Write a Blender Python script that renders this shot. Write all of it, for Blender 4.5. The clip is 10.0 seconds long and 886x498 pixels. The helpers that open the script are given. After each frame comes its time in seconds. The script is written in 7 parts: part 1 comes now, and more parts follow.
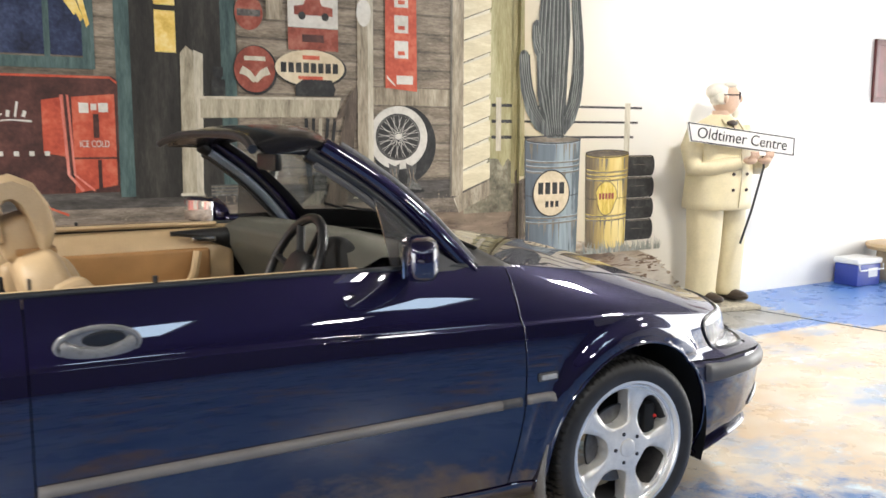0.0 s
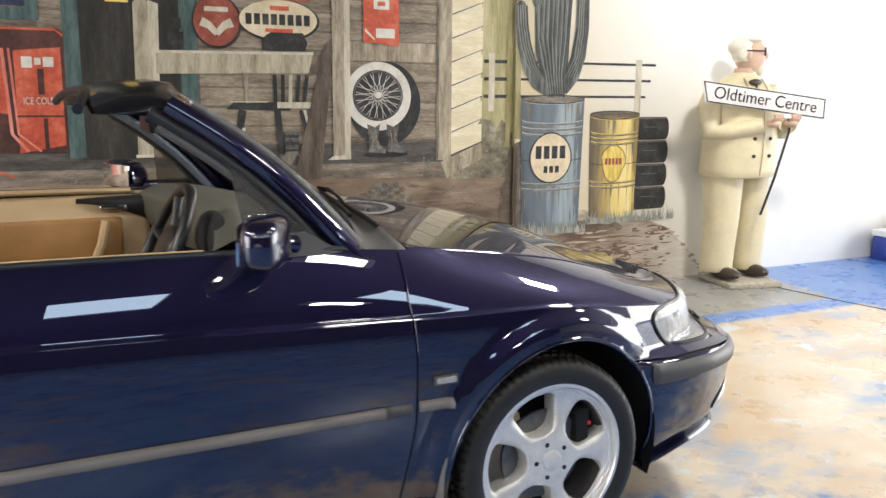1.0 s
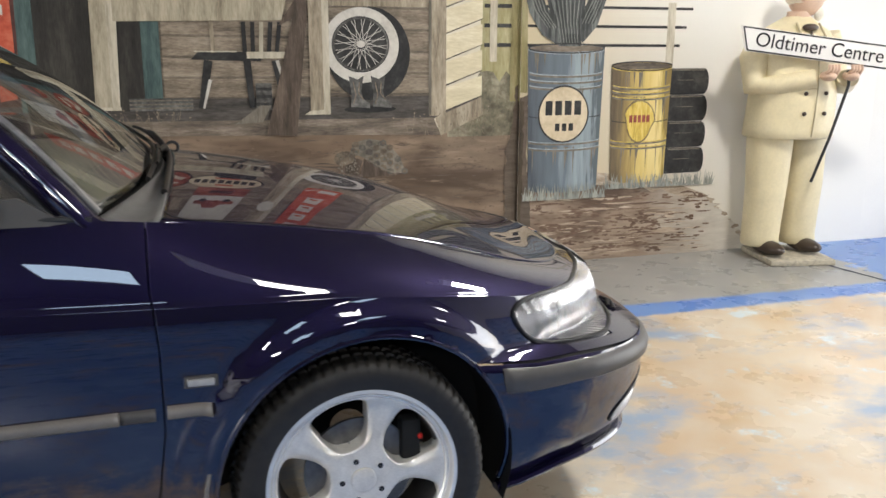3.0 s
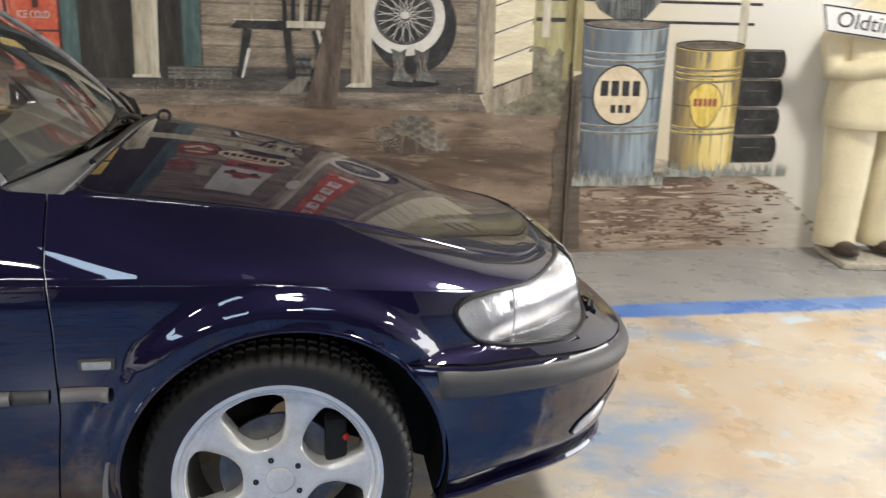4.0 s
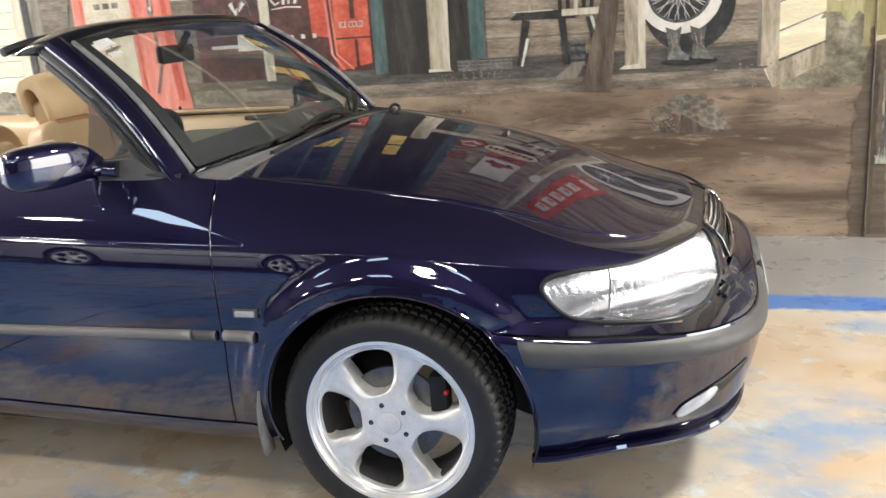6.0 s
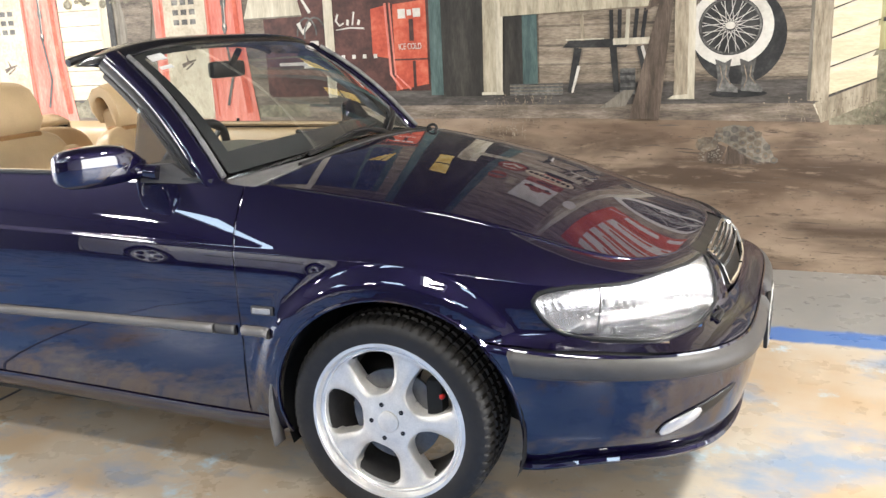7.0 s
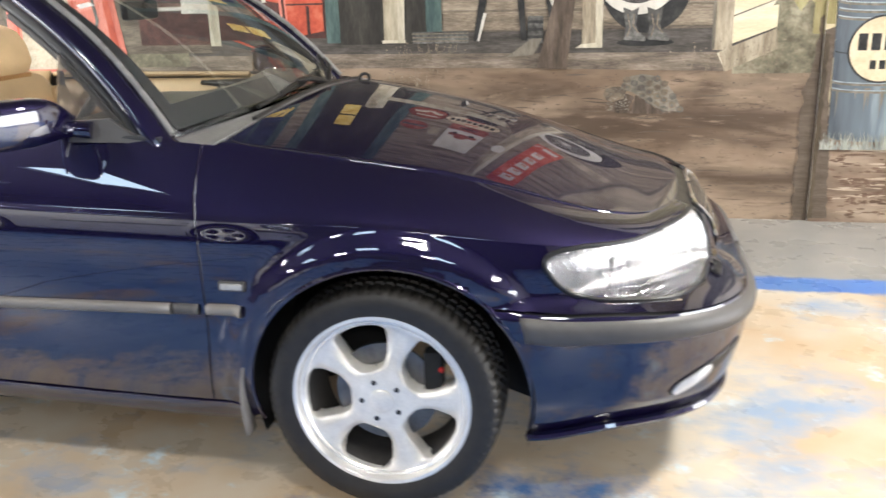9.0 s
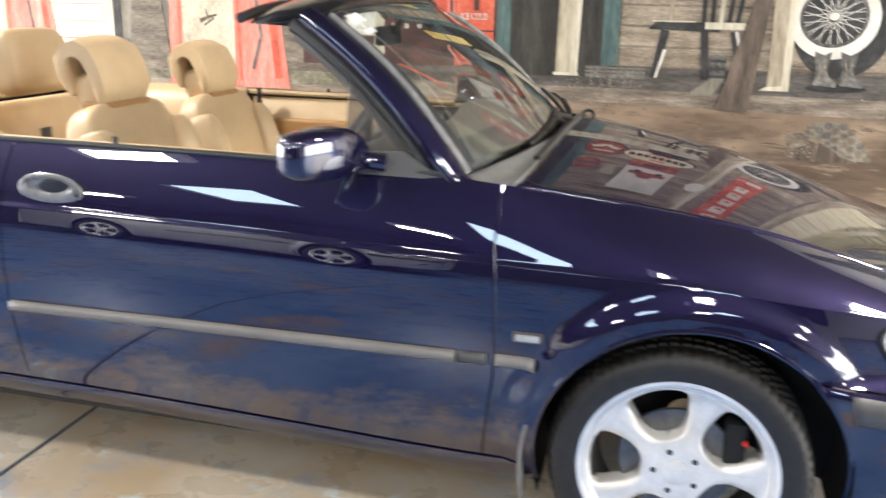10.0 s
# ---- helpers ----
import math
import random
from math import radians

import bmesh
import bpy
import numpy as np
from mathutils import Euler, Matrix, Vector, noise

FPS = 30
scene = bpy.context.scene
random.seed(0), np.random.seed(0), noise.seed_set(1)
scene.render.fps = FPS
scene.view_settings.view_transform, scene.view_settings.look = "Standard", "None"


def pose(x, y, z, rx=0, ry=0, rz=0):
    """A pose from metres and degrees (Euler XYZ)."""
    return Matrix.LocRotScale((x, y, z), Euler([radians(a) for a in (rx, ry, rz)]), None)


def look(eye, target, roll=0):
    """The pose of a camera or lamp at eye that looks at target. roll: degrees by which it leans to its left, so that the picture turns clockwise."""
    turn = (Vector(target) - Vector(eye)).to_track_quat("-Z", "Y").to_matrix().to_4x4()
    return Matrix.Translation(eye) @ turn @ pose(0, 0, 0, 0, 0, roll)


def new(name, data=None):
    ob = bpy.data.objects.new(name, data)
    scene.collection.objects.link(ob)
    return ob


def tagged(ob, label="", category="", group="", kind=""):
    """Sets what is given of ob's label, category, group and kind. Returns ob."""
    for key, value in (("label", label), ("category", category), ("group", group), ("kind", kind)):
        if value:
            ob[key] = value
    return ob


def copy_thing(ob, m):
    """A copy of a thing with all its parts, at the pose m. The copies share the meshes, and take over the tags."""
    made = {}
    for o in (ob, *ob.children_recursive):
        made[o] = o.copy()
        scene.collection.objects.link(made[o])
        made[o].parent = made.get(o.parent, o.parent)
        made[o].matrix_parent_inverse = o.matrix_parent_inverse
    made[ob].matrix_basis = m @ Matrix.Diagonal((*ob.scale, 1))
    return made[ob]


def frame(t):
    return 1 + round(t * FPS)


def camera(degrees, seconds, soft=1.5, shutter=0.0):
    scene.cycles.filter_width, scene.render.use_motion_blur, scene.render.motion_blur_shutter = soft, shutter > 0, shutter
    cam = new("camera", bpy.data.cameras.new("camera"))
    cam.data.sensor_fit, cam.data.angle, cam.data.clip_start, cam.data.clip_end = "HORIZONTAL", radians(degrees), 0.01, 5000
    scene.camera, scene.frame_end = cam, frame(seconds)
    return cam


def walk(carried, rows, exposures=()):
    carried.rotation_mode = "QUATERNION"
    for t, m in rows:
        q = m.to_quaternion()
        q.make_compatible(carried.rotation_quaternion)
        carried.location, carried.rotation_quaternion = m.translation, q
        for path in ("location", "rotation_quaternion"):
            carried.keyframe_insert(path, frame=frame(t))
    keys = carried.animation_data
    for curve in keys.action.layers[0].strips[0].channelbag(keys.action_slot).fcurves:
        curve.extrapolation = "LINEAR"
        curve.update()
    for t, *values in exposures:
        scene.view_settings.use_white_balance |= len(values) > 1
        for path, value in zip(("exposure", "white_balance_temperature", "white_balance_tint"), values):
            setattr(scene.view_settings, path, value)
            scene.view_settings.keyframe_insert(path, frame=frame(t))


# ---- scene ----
cam = camera(54.0, 10.0, shutter=0.5)
PATH = [
    (0, (-1.942, -2.949, 1.357), (-0.956, -1.229, 1.091), 0.2),
    (0.5, (-1.656, -2.859, 1.356), (-0.714, -1.124, 1.034), 0.5),
    (1, (-1.327, -2.807, 1.357), (-0.465, -1.038, 0.999), 0.5),
    (1.5, (-1.067, -2.773, 1.351), (-0.289, -0.968, 0.978), 0.4),
    (2, (-0.822, -2.733, 1.348), (-0.119, -0.903, 0.952), 0.4),
    (2.5, (-0.604, -2.701, 1.328), (0.037, -0.853, 0.911), 0.4),
    (4, (0.041, -2.598, 1.310), (0.380, -0.694, 0.800), 1.4),
    (4.5, (0.258, -2.480, 1.272), (0.338, -0.537, 0.803), 2.8),
    (5, (0.462, -2.519, 1.301), (0.254, -0.595, 0.796), 0.2),
    (5.5, (0.611, -2.649, 1.336), (0.200, -0.775, 0.773), -3.5),
    (7, (1.020, -2.814, 1.341), (0.273, -1.020, 0.865), -2.6),
    (7.5, (0.962, -2.827, 1.328), (0.218, -1.036, 0.841), -2.7),
    (8, (0.899, -2.826, 1.321), (0.217, -1.018, 0.804), -2.9),
    (8.5, (0.791, -2.803, 1.333), (0.339, -0.944, 0.751), -2.4),
    (9, (0.564, -2.738, 1.323), (0.181, -0.866, 0.731), -1.7),
    (9.5, (0.234, -2.684, 1.333), (-0.202, -0.817, 0.762), -0.3),
    (10, (-0.070, -2.724, 1.356), (-0.563, -0.864, 0.812), 1.1),
]
walk(cam, [(t, look(eye, target, roll)) for t, eye, target, roll in PATH],
     [(0.0, 0.50), (2.5, 0.22), (5.0, 0.47), (7.0, 0.95), (8.0, 1.00), (8.5, 1.13), (9.0, 1.04), (9.5, 1.04), (10.0, 1.24)])


# ---------------------------------------------------------------- light
world = bpy.data.worlds.new("world")
scene.world = world
world.use_nodes = True
wn = world.node_tree
sky = wn.nodes.new("ShaderNodeTexSky")
sky.sky_type, sky.sun_disc, sky.sun_elevation, sky.sun_rotation = "NISHITA", False, radians(50), radians(120)
wn.links.new(sky.outputs[0], wn.nodes["Background"].inputs[0])
wn.nodes["Background"].inputs[1].default_value = 0.12

ROOM_W, ROOM_E, ROOM_S, WALL_Y, WALL_R, ROOM_H = -8.0, 8.2, -10.0, 2.18, 2.155, 3.5
CORNER_X = 1.60


def area(name, m, sx, sy, watts, color):
    data = bpy.data.lights.new(name, "AREA")
    data.shape, data.size, data.size_y, data.energy, data.color = "RECTANGLE", sx, sy, watts, color
    ob = new(name, data)
    ob.matrix_world = m
    return ob


# daylight in the wide vehicle door at the end of the hall
area("daylight_door", look((ROOM_E - 0.05, -1.2, 1.5), (0, -1.2, 1.3)), 5.6, 2.8, 250, (1.0, 0.99, 0.97))
# unseen west opening, added to brighten the mural's left and the reflections
area("west_fill_light", look((ROOM_W + 0.05, -1.2, 1.5), (0, -1.2, 1.3)), 5.6, 2.8, 225, (1.0, 0.98, 0.95))
# the last three are unseen fill lamps, added to brighten the south floor
LAMP_SPOTS = [(2.7, -0.3), (-4.3, -0.4), (-3.5, -2.5), (0.75, -2.6), (4.6, -2.6), (-2.2, -6.9), (1.8, -6.9), (-6.0, -6.4)]
for lx, ly in LAMP_SPOTS:
    area("tube_or_fill_light", look((lx, ly, ROOM_H - 0.12), (lx, ly, 0), 0), 0.60, 0.36, (104 if lx > 0 else 120) if ly > -1 else 26 if ly > -5 else 68, (1.0, 0.955, 0.89))


# ---------------------------------------------------------------- materials
def nodes_of(name):
    m = bpy.data.materials.new(name)
    m.use_nodes = True
    return m, m.node_tree, m.node_tree.nodes["Principled BSDF"]


def mat(name, color, rough=0.5, metal=0.0, vary=0.25, scale=8.0, fine=90.0, bump=0.0, stretch=(1, 1, 1), coat=0.0, spec=0.5,
        piece=0.0, color2=None, emit=0.0):
    """A surface with variation at two scales, gloss variation and fine relief."""
    m, tree, b = nodes_of(name)
    link = tree.links.new
    co = tree.nodes.new("ShaderNodeNewGeometry")
    mp = tree.nodes.new("ShaderNodeMapping")
    mp.inputs["Scale"].default_value = stretch
    link(co.outputs["Position"], mp.inputs[0])
    big, small = tree.nodes.new("ShaderNodeTexNoise"), tree.nodes.new("ShaderNodeTexNoise")
    big.inputs["Scale"].default_value, small.inputs["Scale"].default_value = scale, fine
    big.inputs["Detail"].default_value, small.inputs["Detail"].default_value = 5, 3
    for n in (big, small):
        link(mp.outputs[0], n.inputs["Vector"])
    add = tree.nodes.new("ShaderNodeMath")
    add.operation = "MULTIPLY_ADD"
    link(small.outputs[0], add.inputs[0])
    add.inputs[1].default_value = 0.45
    link(big.outputs[0], add.inputs[2])
    ramp = tree.nodes.new("ShaderNodeValToRGB")
    ramp.color_ramp.elements[0].position, ramp.color_ramp.elements[1].position = 0.5, 0.98
    c2 = color2 or color
    ramp.color_ramp.elements[0].color = (*[c * (1 - vary) for c in color], 1)
    ramp.color_ramp.elements[1].color = (*[min(1, c * (1 + vary)) for c in c2], 1)
    link(add.outputs[0], ramp.inputs[0])
    out = ramp.outputs[0]
    if piece:
        info = tree.nodes.new("ShaderNodeObjectInfo")
        hsv = tree.nodes.new("ShaderNodeHueSaturation")
        rng = tree.nodes.new("ShaderNodeMapRange")
        rng.inputs[3].default_value, rng.inputs[4].default_value = 1 - piece, 1 + piece
        link(info.outputs["Random"], rng.inputs[0])
        link(rng.outputs[0], hsv.inputs["Value"])
        link(out, hsv.inputs["Color"])
        out = hsv.outputs[0]
    link(out, b.inputs["Base Color"])
    b.inputs["Roughness"].default_value = rough
    if rough > 0.12:
        rr = tree.nodes.new("ShaderNodeMapRange")
        rr.inputs[3].default_value, rr.inputs[4].default_value = rough * 0.8, min(1, rough * 1.2)
        link(big.outputs[0], rr.inputs[0])
        link(rr.outputs[0], b.inputs["Roughness"])
    b.inputs["Metallic"].default_value, b.inputs["Coat Weight"].default_value = metal, coat
    b.inputs["Coat Roughness"].default_value, b.inputs["Specular IOR Level"].default_value = 0.02, spec
    if bump:
        bp = tree.nodes.new("ShaderNodeBump")
        bp.inputs["Strength"].default_value, bp.inputs["Distance"].default_value = bump, 0.004
        link(small.outputs[0], bp.inputs["Height"])
        link(bp.outputs[0], b.inputs["Normal"])
    if emit:
        b.inputs["Emission Color"].default_value, b.inputs["Emission Strength"].default_value = (*color, 1), emit
    return m


def glass(name, tint, rough=0.0, ior=1.45):
    m, tree, b = nodes_of(name)
    b.inputs["Base Color"].default_value = (*tint, 1)
    b.inputs["Roughness"].default_value, b.inputs["IOR"].default_value = rough, ior
    b.inputs["Transmission Weight"].default_value = 1.0
    return m


def car_paint():
    m, tree, b = nodes_of("navy_pearl_paint")
    link = tree.links.new
    flake = tree.nodes.new("ShaderNodeTexVoronoi")
    flake.inputs["Scale"].default_value = 2600
    co = tree.nodes.new("ShaderNodeNewGeometry")
    link(co.outputs["Position"], flake.inputs["Vector"])
    ramp = tree.nodes.new("ShaderNodeValToRGB")
    ramp.color_ramp.elements[0].color, ramp.color_ramp.elements[1].color = (0.0016, 0.0006, 0.0095, 1), (0.0052, 0.0024, 0.036, 1)
    link(flake.outputs["Color"], ramp.inputs[0])
    link(ramp.outputs[0], b.inputs["Base Color"])
    b.inputs["Metallic"].default_value, b.inputs["Roughness"].default_value = 0.6, 0.44
    b.inputs["Coat Weight"].default_value, b.inputs["Coat Roughness"].default_value = 1.0, 0.012
    b.inputs["Coat IOR"].default_value = 1.9
    b.inputs["Specular Tint"].default_value = (0.38, 0.33, 0.55, 1)
    return m


def floor_paint():
    """Sealed concrete: cream paint worn through to bluish and grey patches."""
    m, tree, b = nodes_of("worn_cream_floor_paint")
    link = tree.links.new
    co = tree.nodes.new("ShaderNodeNewGeometry")

    def noise(scale, detail, rough=0.6, stretch=(1, 1, 1)):
        mp, n = tree.nodes.new("ShaderNodeMapping"), tree.nodes.new("ShaderNodeTexNoise")
        mp.inputs["Scale"].default_value = stretch
        link(co.outputs["Position"], mp.inputs[0])
        link(mp.outputs[0], n.inputs["Vector"])
        n.inputs["Scale"].default_value, n.inputs["Detail"].default_value, n.inputs["Roughness"].default_value = scale, detail, rough
        return n.outputs[0]

    def mix(fac, a, c, lo, hi):
        r, x = tree.nodes.new("ShaderNodeMapRange"), tree.nodes.new("ShaderNodeMix")
        x.data_type = "RGBA"
        r.inputs[1].default_value, r.inputs[2].default_value = lo, hi
        link(fac, r.inputs[0])
        link(r.outputs[0], x.inputs[0])
        for v, s in ((a, 6), (c, 7)):
            if isinstance(v, tuple):
                x.inputs[s].default_value = (*v, 1)
            else:
                link(v, x.inputs[s])
        return x.outputs[2]
    c = mix(noise(1.6, 4), (0.52, 0.385, 0.245), (0.62, 0.555, 0.455), 0.38, 0.64)
    c = mix(noise(1.3, 6, 0.68, (1, 1.5, 1)), c, (0.27, 0.35, 0.47), 0.51, 0.66)
    c = mix(noise(2.7, 6, 0.7), c, (0.42, 0.38, 0.33), 0.60, 0.72)
    c = mix(noise(3.6, 7, 0.7), c, (0.58, 0.67, 0.71), 0.58, 0.66)
    # painted markings: grey walkway along the wall, blue edge line that widens towards the door
    sep = tree.nodes.new("ShaderNodeSeparateXYZ")
    link(co.outputs["Position"], sep.inputs[0])

    def wobble(axis, amount):
        n = tree.nodes.new("ShaderNodeMath")
        n.operation = "MULTIPLY_ADD"
        link(noise(7, 5, 0.7), n.inputs[0])
        n.inputs[1].default_value = amount
        link(sep.outputs[axis], n.inputs[2])
        return n.outputs[0]

    def math2(op, a, v):
        n = tree.nodes.new("ShaderNodeMath")
        n.operation = op
        for i, q in ((0, a), (1, v)):
            if isinstance(q, (int, float)):
                n.inputs[i].default_value = q
            else:
                link(q, n.inputs[i])
        return n.outputs[0]
    wy, wx = wobble(1, 0.10), wobble(0, 0.9)
    far = math2("MULTIPLY", math2("GREATER_THAN", wx, 4.05), 0.22)
    blue = mix(noise(2.5, 5), (0.07, 0.18, 0.52), (0.15, 0.28, 0.56), 0.35, 0.7)
    grey = mix(noise(2.2, 5), (0.27, 0.27, 0.26), (0.36, 0.35, 0.33), 0.35, 0.7)
    # the blue coat reaches further in beside the front wheel
    reach = tree.nodes.new("ShaderNodeMapRange")
    reach.inputs[1].default_value, reach.inputs[2].default_value, reach.inputs[3].default_value, reach.inputs[4].default_value = 0.1, 0.9, 0.42, 0.0
    link(math2("ABSOLUTE", math2("SUBTRACT", sep.outputs[0], 0.45), 0), reach.inputs[0])
    c = mix(math2("SUBTRACT", math2("ADD", wobble(1, 1.0), math2("MULTIPLY", noise(3, 6, 0.7), 0.45)), reach.outputs[0]), mix(noise(1.7, 6, 0.72), mix(noise(2.1, 6, 0.7), (0.058, 0.143, 0.335), (0.122, 0.218, 0.42), 0.40, 0.62), (0.30, 0.22, 0.15), 0.53, 0.66), c, -0.52, -0.24)
    c = mix(math2("ADD", wy, far), c, blue, 1.035, 1.065)
    c = mix(math2("SUBTRACT", wy, math2("MULTIPLY", math2("GREATER_THAN", wx, 4.05), 3.0)), c, grey, 1.215, 1.25)
    link(c, b.inputs["Base Color"])
    rr = tree.nodes.new("ShaderNodeMapRange")
    rr.inputs[3].default_value, rr.inputs[4].default_value = 0.16, 0.42
    link(noise(5, 5), rr.inputs[0])
    link(rr.outputs[0], b.inputs["Roughness"])
    bp = tree.nodes.new("ShaderNodeBump")
    bp.inputs["Strength"].default_value, bp.inputs["Distance"].default_value = 0.12, 0.003
    link(noise(60, 4), bp.inputs["Height"])
    link(bp.outputs[0], b.inputs["Normal"])
    return m


PAINT = car_paint()
FLOOR = floor_paint()
JOINT = mat("dark_floor_joint", (0.05, 0.06, 0.09), 0.8)
WHITE_WALL = mat("white_wall_paint", (0.80, 0.79, 0.76), 0.6, vary=0.05, scale=2, bump=0.05)
CREAM_WALL = mat("cream_hazy_mural_sky", (0.72, 0.66, 0.52), 0.6, vary=0.12, scale=2, fine=30, bump=0.05)
DARK_WALL = mat("dim_grey_wall", (0.028, 0.028, 0.031), 0.7, vary=0.2, scale=1)
CEIL = mat("dark_ceiling_paint", (0.085, 0.081, 0.078), 0.8, vary=0.1, scale=1)
RUBBER = mat("tyre_rubber", (0.019, 0.0165, 0.014), 0.50, vary=0.3, scale=30, bump=0.1)
TRIM = mat("grey_trim_plastic", (0.075, 0.070, 0.067), 0.45, vary=0.12, scale=20, fine=300, bump=0.05)
BLACK = mat("black_plastic", (0.012, 0.012, 0.013), 0.38, vary=0.2, scale=20, fine=300, bump=0.05)
MATT = mat("matt_black_underside", (0.008, 0.008, 0.008), 0.85)
GREYPL = mat("weathered_grey_cowl_plastic", (0.19, 0.185, 0.18), 0.5, vary=0.2, scale=15, fine=200, bump=0.08)
ALLOY = mat("silver_alloy", (0.84, 0.80, 0.735), 0.32, metal=0.42, vary=0.16, scale=16, fine=220)
POLISHED = mat("polished_alloy_lip", (0.90, 0.87, 0.82), 0.24, metal=0.55, vary=0.12, scale=16, fine=260)
CHROME = mat("chrome", (0.85, 0.85, 0.86), 0.06, metal=1.0, vary=0.02)
STEEL = mat("brake_steel", (0.17, 0.165, 0.16), 0.4, metal=0.9, vary=0.3, scale=20)
RED = mat("red_paint", (0.55, 0.02, 0.015), 0.4)
LEATHER = mat("tan_leather", (0.52, 0.375, 0.215), 0.42, vary=0.1, scale=9, fine=220, bump=0.25)
BROWN = mat("brown_leather", (0.36, 0.19, 0.07), 0.45, vary=0.12, scale=9, fine=220, bump=0.25)
CARPET = mat("dark_carpet", (0.03, 0.028, 0.025), 0.95, vary=0.3, fine=400, bump=0.3)
DASH = mat("dark_olive_dashboard", (0.085, 0.083, 0.067), 0.5, vary=0.15, fine=400, bump=0.15)
GLASS = glass("clear_windscreen_glass", (0.93, 0.97, 0.95), 0.0, 1.6)
LENS = glass("headlamp_lens", (0.97, 0.97, 0.97), 0.03)
ltree = LENS.node_tree
lgeo, lwave, lbump = (ltree.nodes.new(n) for n in ("ShaderNodeNewGeometry", "ShaderNodeTexWave", "ShaderNodeBump"))
lwave.bands_direction = "Y"
lwave.inputs["Scale"].default_value, lwave.inputs["Distortion"].default_value = 22, 0.0
lbump.inputs["Strength"].default_value, lbump.inputs["Distance"].default_value = 0.3, 0.003
ltree.links.new(lgeo.outputs["Position"], lwave.inputs["Vector"])
ltree.links.new(lwave.outputs[1], lbump.inputs["Height"])
ltree.links.new(lbump.outputs[0], ltree.nodes["Principled BSDF"].inputs["Normal"])


# ---------------------------------------------------------------- mesh helpers
def link_mesh(name, verts, faces, material, parent=None, label="", smooth=True, mats=None, index=None):
    me = bpy.data.meshes.new(name)
    me.from_pydata([tuple(v) for v in verts], [], faces)
    for m in (mats or [material]):
        me.materials.append(m)
    if index:
        me.polygons.foreach_set("material_index", index)
    me.polygons.foreach_set("use_smooth", [smooth] * len(me.polygons))
    me.update()
    ob = new(name, me)
    if parent:
        ob.parent = parent
    if label:
        tagged(ob, label)
    return ob


def part(name, bm, material, parent=None, label="", smooth=True, angle=40):
    me = bpy.data.meshes.new(name)
    bmesh.ops.recalc_face_normals(bm, faces=bm.faces)
    bm.to_mesh(me)
    bm.free()
    for m in (material if isinstance(material, list) else [material]):
        me.materials.append(m)
    me.polygons.foreach_set("use_smooth", [smooth] * len(me.polygons))
    if smooth:
        me.set_sharp_from_angle(angle=radians(angle))
    ob = new(name, me)
    if parent:
        ob.parent = parent
    if label:
        tagged(ob, label)
    return ob


def thing(name, label, category, at=(0, 0, 0), group="", kind=""):
    ob = new(name)
    ob.empty_display_size = 0.1
    ob.location = at
    return tagged(ob, label, category, group, kind)


def box(bm, c, s, bevel=0.0, m=None, segments=2):
    """A box with rounded edges, centre c, size s, turned by m."""
    r = bmesh.ops.create_cube(bm, size=1, matrix=(m or Matrix.Identity(4)) @ Matrix.Translation(c) @ Matrix.Diagonal((*s, 1)))
    if bevel:
        edges = list({e for v in r["verts"] for e in v.link_edges})
        bmesh.ops.bevel(bm, geom=edges, offset=bevel, segments=segments, affect="EDGES", profile=0.6)
    return bm


def ball(bm, m, u=20, v=14):
    return bmesh.ops.create_uvsphere(bm, u_segments=u, v_segments=v, radius=1, matrix=m)["verts"]


def tube(bm, pts, radius, seg=10, flat=1.0, closed=False):
    """A swept tube along pts; radius may be a list; flat squashes it across its second axis."""
    pts = [Vector(p) for p in pts]
    n = len(pts)
    rad = radius if isinstance(radius, (list, tuple)) else [radius] * n
    rings, up = [], None
    for i, p in enumerate(pts):
        a, c = pts[(i - 1) % n if closed else max(i - 1, 0)], pts[(i + 1) % n if closed else min(i + 1, n - 1)]
        d = (c - a).normalized()
        if up is None:
            up = Vector((0, 0, 1)) if abs(d.z) < 0.9 else Vector((1, 0, 0))
        side = d.cross(up).normalized()
        up = side.cross(d).normalized()
        rings.append([bm.verts.new(p + (side * math.cos(w) + up * math.sin(w) * flat) * rad[i]) for w in (2 * math.pi * k / seg for k in range(seg))])
    for i in range(n if closed else n - 1):
        r1, r2 = rings[i], rings[(i + 1) % n]
        for k in range(seg):
            bm.faces.new((r1[k], r1[(k + 1) % seg], r2[(k + 1) % seg], r2[k]))
    if not closed:
        bm.faces.new(rings[0][::-1])
        bm.faces.new(rings[-1])
    return bm


def grid(name, nu, nv, f, material, parent=None, label="", keep=None, both=False, thick=0.0):
    """A sheet f(u, v), u and v from 0 to 1; keep(u, v) drops cells; thick gives it a back."""
    verts = [f(i / nu, j / nv) for i in range(nu + 1) for j in range(nv + 1)]
    faces = [(i * (nv + 1) + j, (i + 1) * (nv + 1) + j, (i + 1) * (nv + 1) + j + 1, i * (nv + 1) + j + 1)
             for i in range(nu) for j in range(nv) if keep is None or keep((i + 0.5) / nu, (j + 0.5) / nv)]
    ob = link_mesh(name, verts, faces, material, parent, label)
    if thick:
        s = ob.modifiers.new("thickness", "SOLIDIFY")
        s.thickness, s.offset = thick, 0
    return ob


